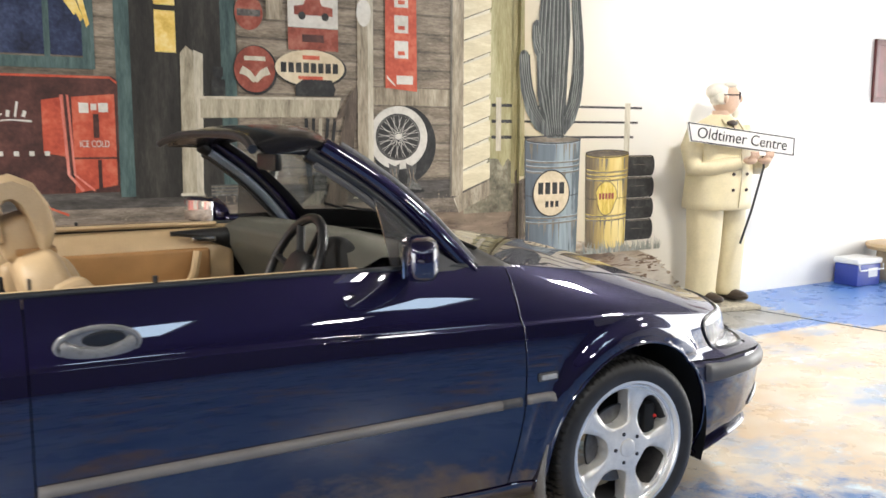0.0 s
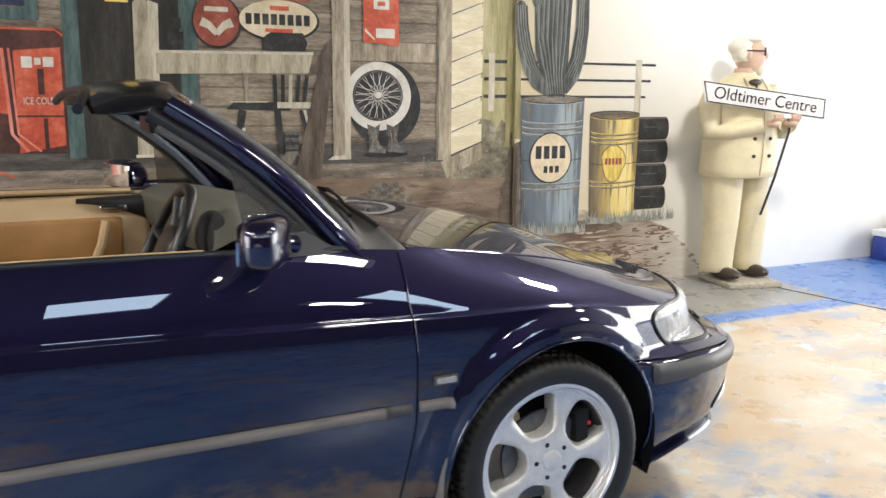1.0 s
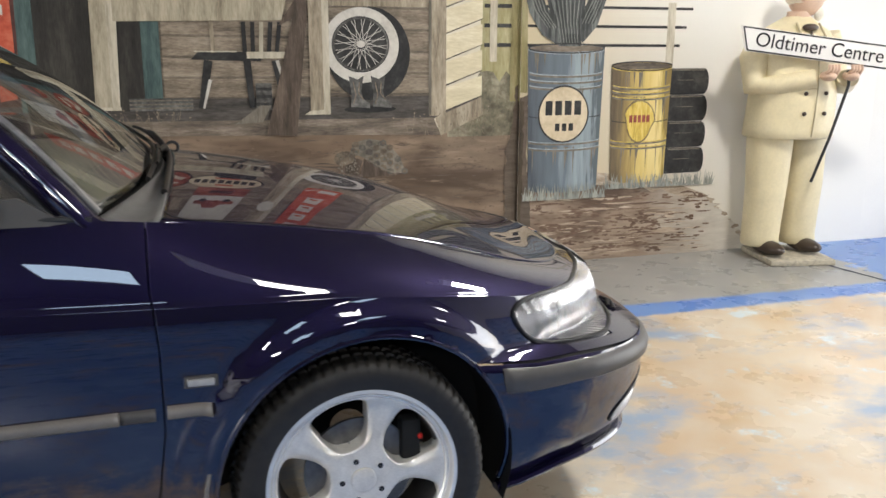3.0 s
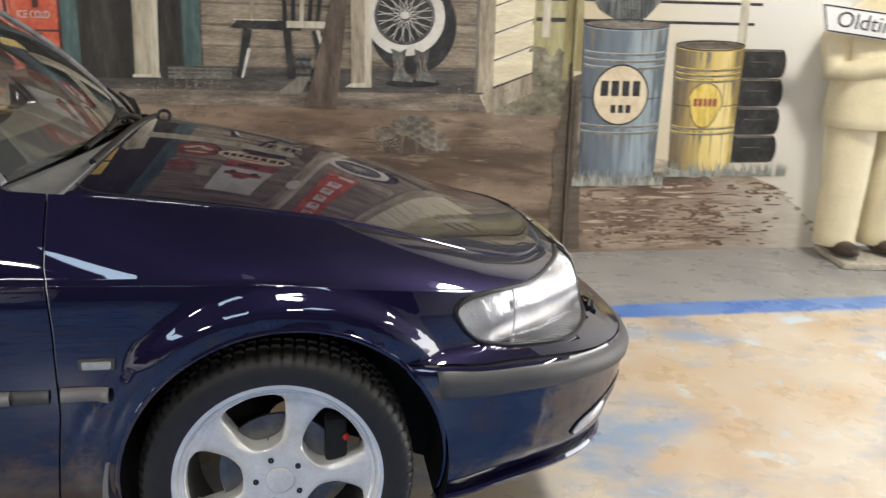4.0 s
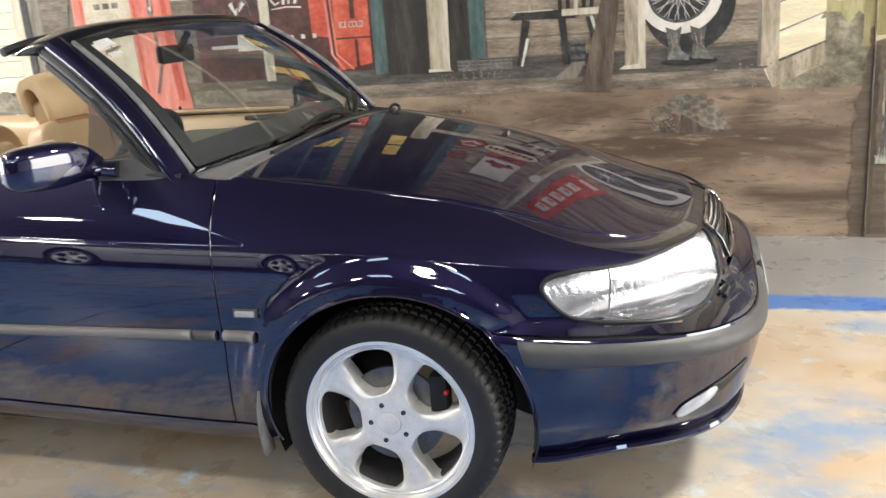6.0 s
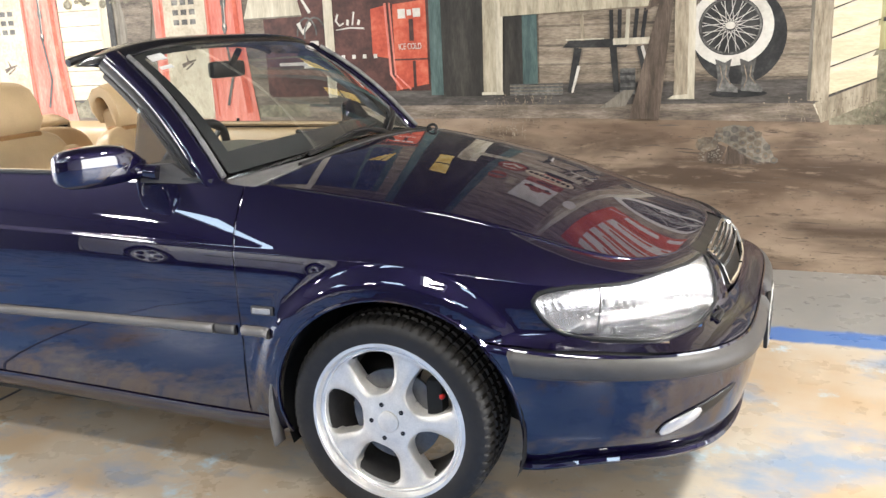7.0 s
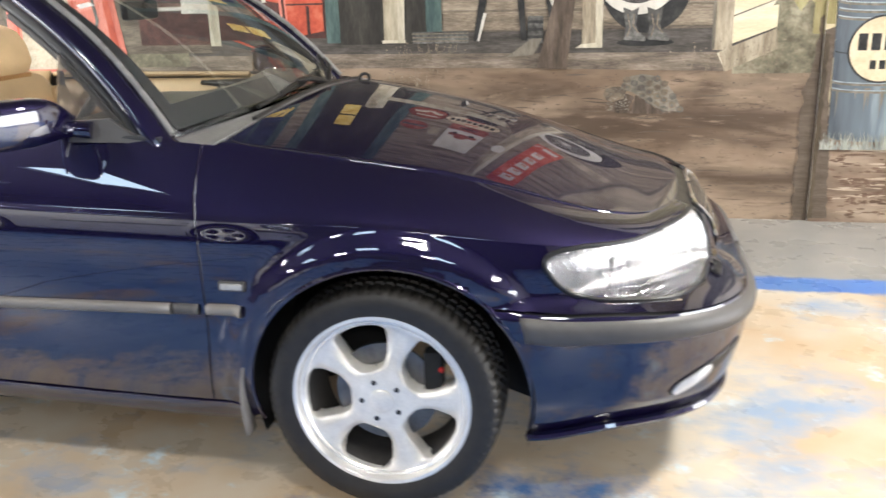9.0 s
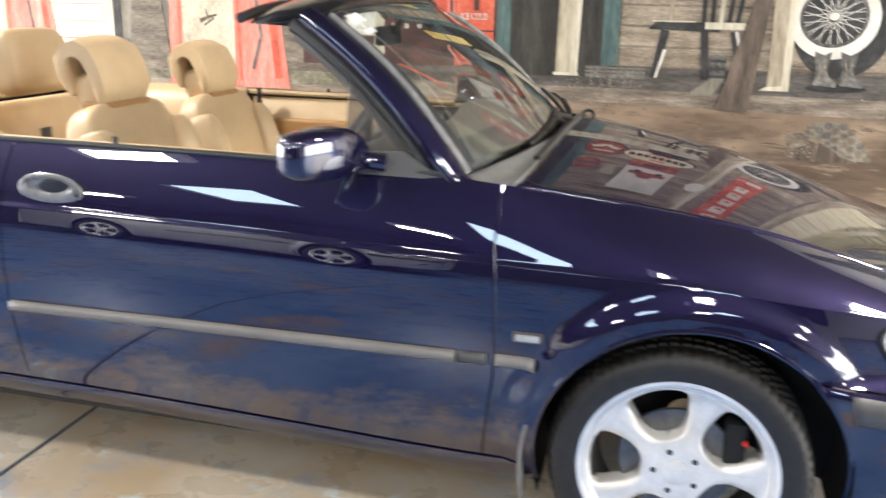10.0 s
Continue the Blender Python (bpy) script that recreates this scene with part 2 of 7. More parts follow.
def spline(pts, x):
    """Smooth value at x of (x, value) pairs in rising x."""
    if x <= pts[0][0]:
        return pts[0][1]
    for i in range(len(pts) - 1):
        (x0, y0), (x1, y1) = pts[i], pts[i + 1]
        if x <= x1:
            m0 = (y1 - pts[i - 1][1]) / (x1 - pts[i - 1][0]) if i else (y1 - y0) / (x1 - x0)
            m1 = (pts[i + 2][1] - y0) / (pts[i + 2][0] - x0) if i + 2 < len(pts) else (y1 - y0) / (x1 - x0)
            h = x1 - x0
            t = (x - x0) / h
            return ((2 * t ** 3 - 3 * t * t + 1) * y0 + (t ** 3 - 2 * t * t + t) * h * m0 + (3 * t * t - 2 * t ** 3) * y1 + (t ** 3 - t * t) * h * m1)
    return pts[-1][1]


# ---------------------------------------------------------------- the hall
def slab(name, x0, x1, y0, y1, z0, z1, material, label="", bevel=0.0, parent=None):
    bm = box(bmesh.new(), ((x0 + x1) / 2, (y0 + y1) / 2, (z0 + z1) / 2), (x1 - x0, y1 - y0, z1 - z0), bevel)
    ob = part(name, bm, material, parent, smooth=False)
    return tagged(ob, label, "", "", "structure") if not parent else ob


slab("floor", ROOM_W - 4, ROOM_E + 4, ROOM_S, WALL_Y + 0.3, -0.2, 0, FLOOR, "glossy worn cream painted concrete floor with bluish patches")
slab("wall_north", ROOM_W, CORNER_X, WALL_Y, WALL_Y + 0.2, 0, ROOM_H, CREAM_WALL, "hall wall that carries a painted mural")
slab("wall_north_east", CORNER_X, ROOM_E, WALL_R, WALL_Y + 0.2, 0, ROOM_H, WHITE_WALL, "bright white painted hall wall beside the mural")
# west wall with an added opening for the fill light
slab("wall_west_south", ROOM_W - 0.2, ROOM_W, ROOM_S, -4.2, 0, ROOM_H, DARK_WALL, "dim grey end wall beside the added fill opening")
slab("wall_west_north", ROOM_W - 0.2, ROOM_W, 1.8, WALL_Y + 0.2, 0, ROOM_H, DARK_WALL, "dim grey end wall beside the added fill opening")
slab("wall_west_lintel", ROOM_W - 0.2, ROOM_W, -4.2, 1.8, 3.0, ROOM_H, DARK_WALL, "dim grey wall over the added fill opening")
slab("wall_south", ROOM_W, ROOM_E, ROOM_S - 0.2, ROOM_S, 0, ROOM_H, DARK_WALL, "dim grey hall wall")
slab("wall_east_south", ROOM_E, ROOM_E + 0.2, ROOM_S, -4.2, 0, ROOM_H, WHITE_WALL, "white end wall beside the vehicle door")
slab("wall_east_north", ROOM_E, ROOM_E + 0.2, 1.8, WALL_Y + 0.2, 0, ROOM_H, WHITE_WALL, "white end wall beside the vehicle door")
slab("wall_east_lintel", ROOM_E, ROOM_E + 0.2, -4.2, 1.8, 3.0, ROOM_H, WHITE_WALL, "white wall over the vehicle door")
SKYLIGHTS = (-3.75, -0.75, 2.25)      # a row of roof lights over the far side of the hall
bm = bmesh.new()
sx = [ROOM_W] + [c + d for c in SKYLIGHTS for d in (-0.45, 0.45)] + [ROOM_E]
for x0, x1, y0, y1 in [(ROOM_W, ROOM_E, ROOM_S, -6.1), (ROOM_W, ROOM_E, -4.5, WALL_Y + 0.2)] + [(sx[2 * k], sx[2 * k + 1], -6.1, -4.5) for k in range(4)]:
    box(bm, ((x0 + x1) / 2, (y0 + y1) / 2, ROOM_H + 0.075), (x1 - x0, y1 - y0, 0.15))
tagged(part("ceiling", bm, CEIL, smooth=False), "dim dark ceiling with roof lights", "", "", "structure")
for k, c in enumerate(SKYLIGHTS):
    ob = slab("window_" + str(k + 1), c - 0.45, c + 0.45, -6.1, -4.5, ROOM_H + 0.10, ROOM_H + 0.106, GLASS, "clear roof light pane")
    ob.visible_shadow = False
    area("roof_light", look((c, -5.3, ROOM_H + 0.09), (c, -5.3, 0)), 0.9, 1.6, 21, (0.62, 0.80, 1.0))


# ---------------------------------------------------------------- the painted wall
def brush(name, c1, c2, c3, scale=6.0, stretch=(1, 1, 1), contrast=0.22, fine=40):
    """Matt mural paint in three tones with visible strokes."""
    m, tree, b = nodes_of(name)
    link = tree.links.new
    co, mp = tree.nodes.new("ShaderNodeNewGeometry"), tree.nodes.new("ShaderNodeMapping")
    mp.inputs["Scale"].default_value = stretch
    link(co.outputs["Position"], mp.inputs[0])
    n1, n2 = tree.nodes.new("ShaderNodeTexNoise"), tree.nodes.new("ShaderNodeTexNoise")
    for n, sc, det in ((n1, scale, 6), (n2, fine, 3)):
        n.inputs["Scale"].default_value, n.inputs["Detail"].default_value, n.inputs["Roughness"].default_value = sc, det, 0.65
        link(mp.outputs[0], n.inputs["Vector"])
    add = tree.nodes.new("ShaderNodeMath")
    add.operation = "MULTIPLY_ADD"
    link(n2.outputs[0], add.inputs[0])
    add.inputs[1].default_value = 0.4
    link(n1.outputs[0], add.inputs[2])
    ramp = tree.nodes.new("ShaderNodeValToRGB")
    ramp.color_ramp.elements[0].position, ramp.color_ramp.elements[0].color = 0.7 - contrast, (*c1, 1)
    ramp.color_ramp.elements[1].position, ramp.color_ramp.elements[1].color = 0.7 + contrast, (*c3, 1)
    e = ramp.color_ramp.elements.new(0.7)
    e.color = (*c2, 1)
    link(add.outputs[0], ramp.inputs[0])
    link(ramp.outputs[0], b.inputs["Base Color"])
    b.inputs["Roughness"].default_value = 0.55
    b.inputs["Specular IOR Level"].default_value = 0.35
    return m


V = (3, 3, 0.5)      # upright strokes
H = (0.6, 1, 3.2)    # level strokes


def dirt(name, dark, mid, pale, patch=1.5, fade=None):
    """Brushed mural soil: broad soft patches, broken level strokes over them and a speckle of grit."""
    m, tree, b = nodes_of(name)
    link = tree.links.new
    co = tree.nodes.new("ShaderNodeNewGeometry")

    def layer(scale, detail, rough, stretch, bend=0.0):
        mp, n = tree.nodes.new("ShaderNodeMapping"), tree.nodes.new("ShaderNodeTexNoise")
        mp.inputs["Scale"].default_value = stretch
        mp.inputs["Rotation"].default_value = (0, bend, 0)
        link(co.outputs["Position"], mp.inputs[0])
        link(mp.outputs[0], n.inputs["Vector"])
        n.inputs["Scale"].default_value, n.inputs["Detail"].default_value, n.inputs["Roughness"].default_value = scale, detail, rough
        n.inputs["Distortion"].default_value = 0.35
        return n.outputs[0]

    def blend(fac, a, c, lo, hi, amount=1.0):
        r, x = tree.nodes.new("ShaderNodeMapRange"), tree.nodes.new("ShaderNodeMix")
        x.data_type = "RGBA"
        r.inputs[1].default_value, r.inputs[2].default_value, r.inputs[4].default_value = lo, hi, amount
        link(fac, r.inputs[0])
        link(r.outputs[0], x.inputs[0])
        for v, q in ((a, 6), (c, 7)):
            if isinstance(v, tuple):
                x.inputs[q].default_value = (*v, 1)
            else:
                link(v, x.inputs[q])
        return x.outputs[2]
    c = blend(layer(patch, 4, 0.55, (0.7, 1, 2.0), 0.06), mid, pale, 0.44, 0.66)
    c = blend(layer(patch * 1.3, 4, 0.55, (0.55, 1, 2.2), -0.05), c, dark, 0.48, 0.68, 0.9)
    c = blend(layer(5.5, 6, 0.68, (0.55, 1, 3.4), 0.04), c, dark, 0.55, 0.68, 0.75)
    c = blend(layer(7.0, 6, 0.68, (0.6, 1, 3.2), -0.04), c, pale, 0.57, 0.70, 0.6)
    c = blend(layer(42, 4, 0.7, (0.8, 1, 1.4)), c, dark, 0.60, 0.70, 0.6)
    if fade:
        # thins out to bare wall towards one side
        sp, ad = tree.nodes.new("ShaderNodeSeparateXYZ"), tree.nodes.new("ShaderNodeMath")
        ad.operation = "MULTIPLY_ADD"
        ad.inputs[1].default_value = 0.7
        link(co.outputs["Position"], sp.inputs[0])
        link(layer(6, 6, 0.7, (0.6, 1, 2.5)), ad.inputs[0])
        link(sp.outputs[0], ad.inputs[2])
        c = blend(ad.outputs[0], c, (0.70, 0.66, 0.58), fade[0], fade[1])
    link(c, b.inputs["Base Color"])
    b.inputs["Roughness"].default_value, b.inputs["Specular IOR Level"].default_value = 0.55, 0.35
    return m


EARTH = dirt("mural_earth", (0.070, 0.046, 0.031), (0.20, 0.138, 0.094), (0.36, 0.27, 0.195))
EARTH_R = dirt("mural_red_earth", (0.085, 0.053, 0.037), (0.215, 0.148, 0.104), (0.38, 0.295, 0.22), 2.2, (2.80, 3.60))
STONE = brush("mural_porch_stone", (0.07, 0.056, 0.045), (0.192, 0.155, 0.122), (0.37, 0.31, 0.252), 6, H)
PORCH_TOP = brush("mural_porch_boards", (0.035, 0.03, 0.027), (0.085, 0.076, 0.068), (0.16, 0.145, 0.13), 6, H)
PLANK = brush("mural_grey_planks", (0.10, 0.080, 0.060), (0.25, 0.202, 0.152), (0.42, 0.35, 0.268), 5, H)
PLANK_D = brush("mural_dark_planks", (0.056, 0.045, 0.035), (0.148, 0.120, 0.092), (0.27, 0.224, 0.174), 5, H)
LINE = brush("mural_dark_line", (0.012, 0.011, 0.01), (0.03, 0.027, 0.024), (0.06, 0.055, 0.05), 8)
CREAMB = brush("mural_cream_boards", (0.60, 0.525, 0.35), (0.70, 0.62, 0.43), (0.82, 0.75, 0.57), 5, H)
POSTB = brush("mural_weathered_post", (0.16, 0.130, 0.090), (0.345, 0.288, 0.21), (0.54, 0.465, 0.355), 7, V)
POSTL = brush("mural_post_light_edge", (0.36, 0.32, 0.24), (0.55, 0.50, 0.39), (0.70, 0.65, 0.54), 7, V)
POSTD = brush("mural_post_shade", (0.09, 0.08, 0.06), (0.18, 0.16, 0.13), (0.28, 0.25, 0.2), 7, V)
TEAL = brush("mural_teal_frame", (0.035, 0.06, 0.06), (0.075, 0.12, 0.115), (0.13, 0.19, 0.18), 7, V)
DOORD = brush("mural_dark_doorway", (0.015, 0.014, 0.012), (0.035, 0.032, 0.028), (0.07, 0.065, 0.055), 4, V)
LAMPY = brush("mural_yellow_panes", (0.60, 0.36, 0.06), (0.85, 0.60, 0.16), (0.95, 0.78, 0.38), 9)
NAVY = brush("mural_night_window", (0.012, 0.014, 0.03), (0.03, 0.04, 0.085), (0.07, 0.09, 0.17), 5)
REDM = brush("mural_red", (0.34, 0.05, 0.03), (0.54, 0.10, 0.055), (0.66, 0.20, 0.12), 6)
REDP = brush("mural_pump_red", (0.48, 0.12, 0.09), (0.65, 0.20, 0.15), (0.76, 0.33, 0.27), 5, V)
MAROON = brush("mural_maroon", (0.035, 0.018, 0.016), (0.08, 0.035, 0.03), (0.15, 0.06, 0.05), 6)
PALE = brush("mural_pale_cream", (0.33, 0.28, 0.205), (0.47, 0.41, 0.31), (0.60, 0.545, 0.43), 5)
WHITEM = brush("mural_white", (0.48, 0.45, 0.40), (0.64, 0.61, 0.55), (0.75, 0.72, 0.66), 6)
BLACKM = brush("mural_black", (0.012, 0.012, 0.012), (0.03, 0.03, 0.03), (0.07, 0.068, 0.065), 8)
GREYM = brush("mural_grey", (0.045, 0.043, 0.04), (0.11, 0.107, 0.10), (0.24, 0.232, 0.215), 10)
BROWNM = brush("mural_brown_beam", (0.045, 0.034, 0.026), (0.11, 0.082, 0.063), (0.21, 0.16, 0.125), 6, V)
OLIVE = brush("mural_olive_haze", (0.20, 0.175, 0.07), (0.36, 0.32, 0.16), (0.52, 0.48, 0.29), 3, V)
BUSH = brush("mural_bushes", (0.06, 0.055, 0.035), (0.18, 0.16, 0.11), (0.36, 0.33, 0.24), 9)
SHADEB = brush("mural_corner_shade_olive", (0.19, 0.16, 0.065), (0.29, 0.25, 0.12), (0.40, 0.355, 0.20), 4, V)
DRUMBL = brush("mural_blue_drum_light", (0.20, 0.25, 0.28), (0.33, 0.39, 0.42), (0.50, 0.55, 0.56), 5, (4, 3, 0.5), 0.2)
DRUMY = brush("mural_yellow_drum", (0.40, 0.27, 0.05), (0.66, 0.48, 0.10), (0.82, 0.68, 0.25), 5, (4, 3, 0.5), 0.2)
DRUMYD = brush("mural_yellow_drum_shade", (0.09, 0.07, 0.04), (0.22, 0.17, 0.09), (0.40, 0.30, 0.13), 5, (4, 3, 0.5), 0.2)
CACT = brush("mural_cactus", (0.03, 0.033, 0.033), (0.085, 0.09, 0.088), (0.20, 0.215, 0.20), 6, (8, 3, 0.5), 0.18)
CACTL = brush("mural_cactus_rib", (0.12, 0.13, 0.12), (0.20, 0.21, 0.19), (0.30, 0.31, 0.28), 6, V)
RETURN = brush("mural_corner_shade_dark", (0.035, 0.026, 0.017), (0.075, 0.056, 0.037), (0.13, 0.10, 0.066), 4, V)
RAIL = brush("mural_cream_rail", (0.20, 0.17, 0.12), (0.42, 0.37, 0.27), (0.58, 0.52, 0.40), 6, V)
REDS = brush("mural_faded_red", (0.14, 0.035, 0.025), (0.30, 0.075, 0.05), (0.44, 0.17, 0.12), 7)
RUTG = brush("mural_rut_and_corner_shade_brown", (0.075, 0.056, 0.04), (0.115, 0.088, 0.066), (0.16, 0.125, 0.096), 8, H)
CACTD = brush("mural_cactus_groove", (0.02, 0.022, 0.022), (0.045, 0.048, 0.047), (0.09, 0.095, 0.09), 6, V)
GRASS = brush("mural_grass", (0.12, 0.13, 0.12), (0.28, 0.29, 0.26), (0.48, 0.47, 0.40), 12, V)
EMBLEM = brush("mural_emblem_cream", (0.52, 0.42, 0.27), (0.66, 0.55, 0.38), (0.76, 0.67, 0.50), 6)
mural = thing("wall_mural", "painted mural of an old desert filling station", "mural", (0, 0, 0))


LAYERS = 0


def paint(name, material, layer, polys, right=False, label="", joined=False):
    """Flat painted shapes on the wall: polygons of (x, z); each layer lies a millimetre before the last."""
    global LAYERS
    LAYERS += 1
    y = (WALL_R if right else WALL_Y) - 0.001 * layer - 0.000004 * (LAYERS % 150)
    made = None
    for k, group in enumerate([polys] if joined else [[p] for p in polys]):
        verts, faces = [], []
        yk = y - 0.00006 * (k % 14)
        for g, poly in enumerate(group):
            n = len(verts)
            verts += [(x, yk - (3e-6 * g if joined else 0), z) for x, z in poly]
            faces.append(tuple(range(n, n + len(poly))))
        made = link_mesh(name, verts, faces, material, mural, label, smooth=False)
    return made


def rect(x0, x1, z0, z1):
    return [(x0, z0), (x1, z0), (x1, z1), (x0, z1)]


def oval(cx, cz, rx, rz, n=36, a0=0, a1=360):
    return [(cx + rx * math.cos(radians(a0 + (a1 - a0) * i / n)), cz + rz * math.sin(radians(a0 + (a1 - a0) * i / n))) for i in range(n)]


def stroke(pts, w):
    """A band along pts of (x, z); w is a width or a pair from start to end."""
    w0, w1 = w if isinstance(w, tuple) else (w, w)
    left, right = [], []
    for i, (x, z) in enumerate(pts):
        a, c = pts[max(i - 1, 0)], pts[min(i + 1, len(pts) - 1)]
        d = math.hypot(c[0] - a[0], c[1] - a[1])
        nx, nz = -(c[1] - a[1]) / d, (c[0] - a[0]) / d
        h = (w0 + (w1 - w0) * i / (len(pts) - 1)) / 2
        left.append((x + nx * h, z + nz * h))
        right.append((x - nx * h, z - nz * h))
    return left + right[::-1]


def ring(cx, cz, rx, rz, w, n=40):
    """Quads of an oval ring."""
    o, i = oval(cx, cz, rx, rz, n), oval(cx, cz, rx - w, rz - w, n)
    return [[o[k], o[(k + 1) % n], i[(k + 1) % n], i[k]] for k in range(n)]


rnd = random.Random(7)


def ragged(x0, x1, z, amp, step, low):
    """A strip from low up to a ragged edge near z."""
    pts = [(x0, low), (x1, low)]
    n = int((x1 - x0) / step)
    return pts + [(x1 - (x1 - x0) * i / n, z + rnd.uniform(-amp, amp)) for i in range(n + 1)]


# ground and porch
paint("painted_earth", EARTH, 1, [ragged(-7.5, 1.60, 0.86, 0.012, 0.05, 0.0)])
paint("painted_yard", PALE, 1, [rect(-7.5, -1.9, 0.87, 3.4)])
paint("painted_bush", BUSH, 2, [ragged(1.16, 1.60, 1.12, 0.06, 0.04, 0.80)])
paint("painted_haze", OLIVE, 1, [rect(1.36, 1.60, 1.0, 3.4)])
paint("painted_porch_top", PORCH_TOP, 2, [[(-7.5, 0.93), (1.07, 0.905), (1.36, 1.02), (1.0, 1.10), (-7.5, 1.12)]])
paint("painted_porch_edge", STONE, 3, [[(-7.5, 0.86), (-0.3, 0.845), (1.12, 0.815), (1.075, 0.915), (-7.5, 0.965)]])
paint("painted_porch_end", POSTB, 3, [[(1.12, 0.81), (1.38, 0.925), (1.37, 1.03), (1.085, 0.915)]])
# shop front boards
rows = []
paint("painted_shop_wall", PLANK_D, 2, [rect(-1.75, 1.06, 1.04, 3.4)])
for x0, x1, z0, step in ((-0.40, 0.38, 1.05, 0.108), (0.46, 1.06, 1.06, 0.118), (-1.20, -1.07, 1.65, 0.11)):
    z = z0
    while z < 3.4:
        ob = paint("painted_plank", PLANK, 3, [[(x0, z), (x1, z - 0.004), (x1, z + step - 0.018), (x0, z + step - 0.012)]])
        z += step
paint("painted_wainscot", POSTB, 4, [rect(0.47, 1.05, 1.53, 1.64)])
# shop end wall: cream clapboards in perspective
z = 0.95
while z < 3.3:
    paint("painted_clapboard", CREAMB, 4, [[(1.15, z), (1.37, z + 0.085), (1.37, z + 0.085 + 0.118), (1.15, z + 0.135)]])
    paint("painted_clapboard_shadow", LINE, 5, [[(1.15, z), (1.37, z + 0.085), (1.37, z + 0.089), (1.15, z + 0.007)]])
    z += 0.145
paint("painted_corner_post", POSTB, 6, [rect(1.05, 1.15, 0.925, 3.4)])
paint("painted_post_edge", POSTD, 7, [rect(1.045, 1.062, 0.93, 3.4)])
# doorways and frames
paint("painted_doorway", DOORD, 4, [rect(-1.02, -0.47, 0.98, 3.4)])
paint("painted_door_frame", TEAL, 5, [rect(-1.085, -1.005, 0.99, 3.4)])
paint("painted_door_frame", TEAL, 5, [rect(-0.50, -0.41, 1.0, 3.4)])
paint("painted_lit_panes", LAMPY, 5, [rect(-0.87, -0.755, 1.80, 2.03), rect(-0.87, -0.755, 2.06, 2.28)])
paint("painted_window", NAVY, 5, [rect(-2.2, -1.24, 1.76, 3.0)])
paint("painted_window_frame", TEAL, 6, [rect(-2.2, -1.21, 1.69, 1.75), rect(-1.25, -1.19, 1.69, 3.0), rect(-1.44, -1.41, 1.75, 3.0)])
paint("painted_awning_stripe", LAMPY, 7, [[(-1.30 - 0.055 * k, 2.16), (-1.26 - 0.055 * k, 2.16), (-1.21 - 0.03 * k, 1.93 + 0.03 * k), (-1.225 - 0.03 * k, 1.91 + 0.03 * k)] for k in range(3)])
# cooler and drinks signs
paint("painted_cooler", MAROON, 6, [[(-1.75, 1.02), (-1.09, 1.02), (-1.08, 1.63), (-1.11, 1.655), (-1.75, 1.655)]])
paint("painted_cooler_rim", REDM, 7, [stroke([(-1.75, 1.648), (-1.12, 1.648), (-1.085, 1.62)], 0.012)])
paint("painted_cooler_door", REDM, 7, [[(-1.47, 1.24), (-1.36, 1.22), (-1.36, 1.54), (-1.47, 1.52)], [(-1.32, 1.02), (-1.10, 1.06), (-1.10, 1.56), (-1.32, 1.54)]])
paint("painted_cooler_pipe", REDP, 8, [stroke([(-1.37, 1.55), (-1.35, 1.12), (-1.28, 1.03)], 0.016), stroke([(-1.34, 1.55), (-1.32, 1.12), (-1.22, 1.03)], 0.012)])
paint("painted_cooler_shade", MAROON, 8, [rect(-1.215, -1.185, 1.32, 1.45), rect(-1.32, -1.10, 1.205, 1.215), rect(-1.20, -1.18, 1.03, 1.2)])
paint("painted_lettering_bar", WHITEM, 8, [rect(-1.285, -1.235, 1.455, 1.51), rect(-1.225, -1.195, 1.47, 1.505), rect(-1.185, -1.135, 1.46, 1.51), stroke([(-1.70, 1.50), (-1.715, 1.46), (-1.69, 1.43), (-1.66, 1.445)], (0.016, 0.010)), stroke([(-1.635, 1.43), (-1.63, 1.465)], 0.018), stroke([(-1.60, 1.43), (-1.585, 1.51)], 0.012), stroke([(-1.56, 1.43), (-1.55, 1.462)], 0.018), stroke([(-1.715, 1.405), (-1.62, 1.415), (-1.52, 1.408)], (0.006, 0.010))] + [rect(-1.69 + 0.075 * k, -1.665 + 0.075 * k, 1.225, 1.250) for k in range(4)])
paint("painted_poster", MAROON, 5, [rect(-2.25, -1.78, 1.0, 1.9)])
paint("painted_poster_script", WHITEM, 6, [stroke([(-2.17, 1.50), (-2.10, 1.66), (-2.03, 1.52), (-1.97, 1.63), (-1.90, 1.52)], 0.022), rect(-2.15, -1.92, 1.20, 1.22)])
paint("painted_white_post", POSTL, 9, [rect(-1.80, -1.735, 0.99, 3.0)])
paint("painted_red_kerb", REDM, 5, [stroke([(-1.75, 1.06), (-1.55, 0.985), (-1.36, 0.90)], 0.012)])
# white urns and bench beside the pumps
paint("painted_shed", PLANK_D, 3, [rect(-2.45, -1.80, 0.95, 1.95)])
paint("painted_bench", POSTL, 6.5, [[(-2.40, 1.50), (-1.96, 1.505), (-1.99, 1.62), (-2.34, 1.66)]])
paint("painted_bench_edge", POSTD, 6.8, [stroke([(-2.40, 1.50), (-1.96, 1.505)], 0.010)])
paint("painted_urn", WHITEM, 7, [[(-1.97, 1.18), (-1.79, 1.18), (-1.78, 1.27), (-1.81, 1.31), (-1.85, 1.31), (-1.85, 1.345), (-1.91, 1.345), (-1.91, 1.31), (-1.96, 1.30)], stroke([(-1.99, 1.46), (-1.96, 1.40), (-1.90, 1.46)], 0.03)])
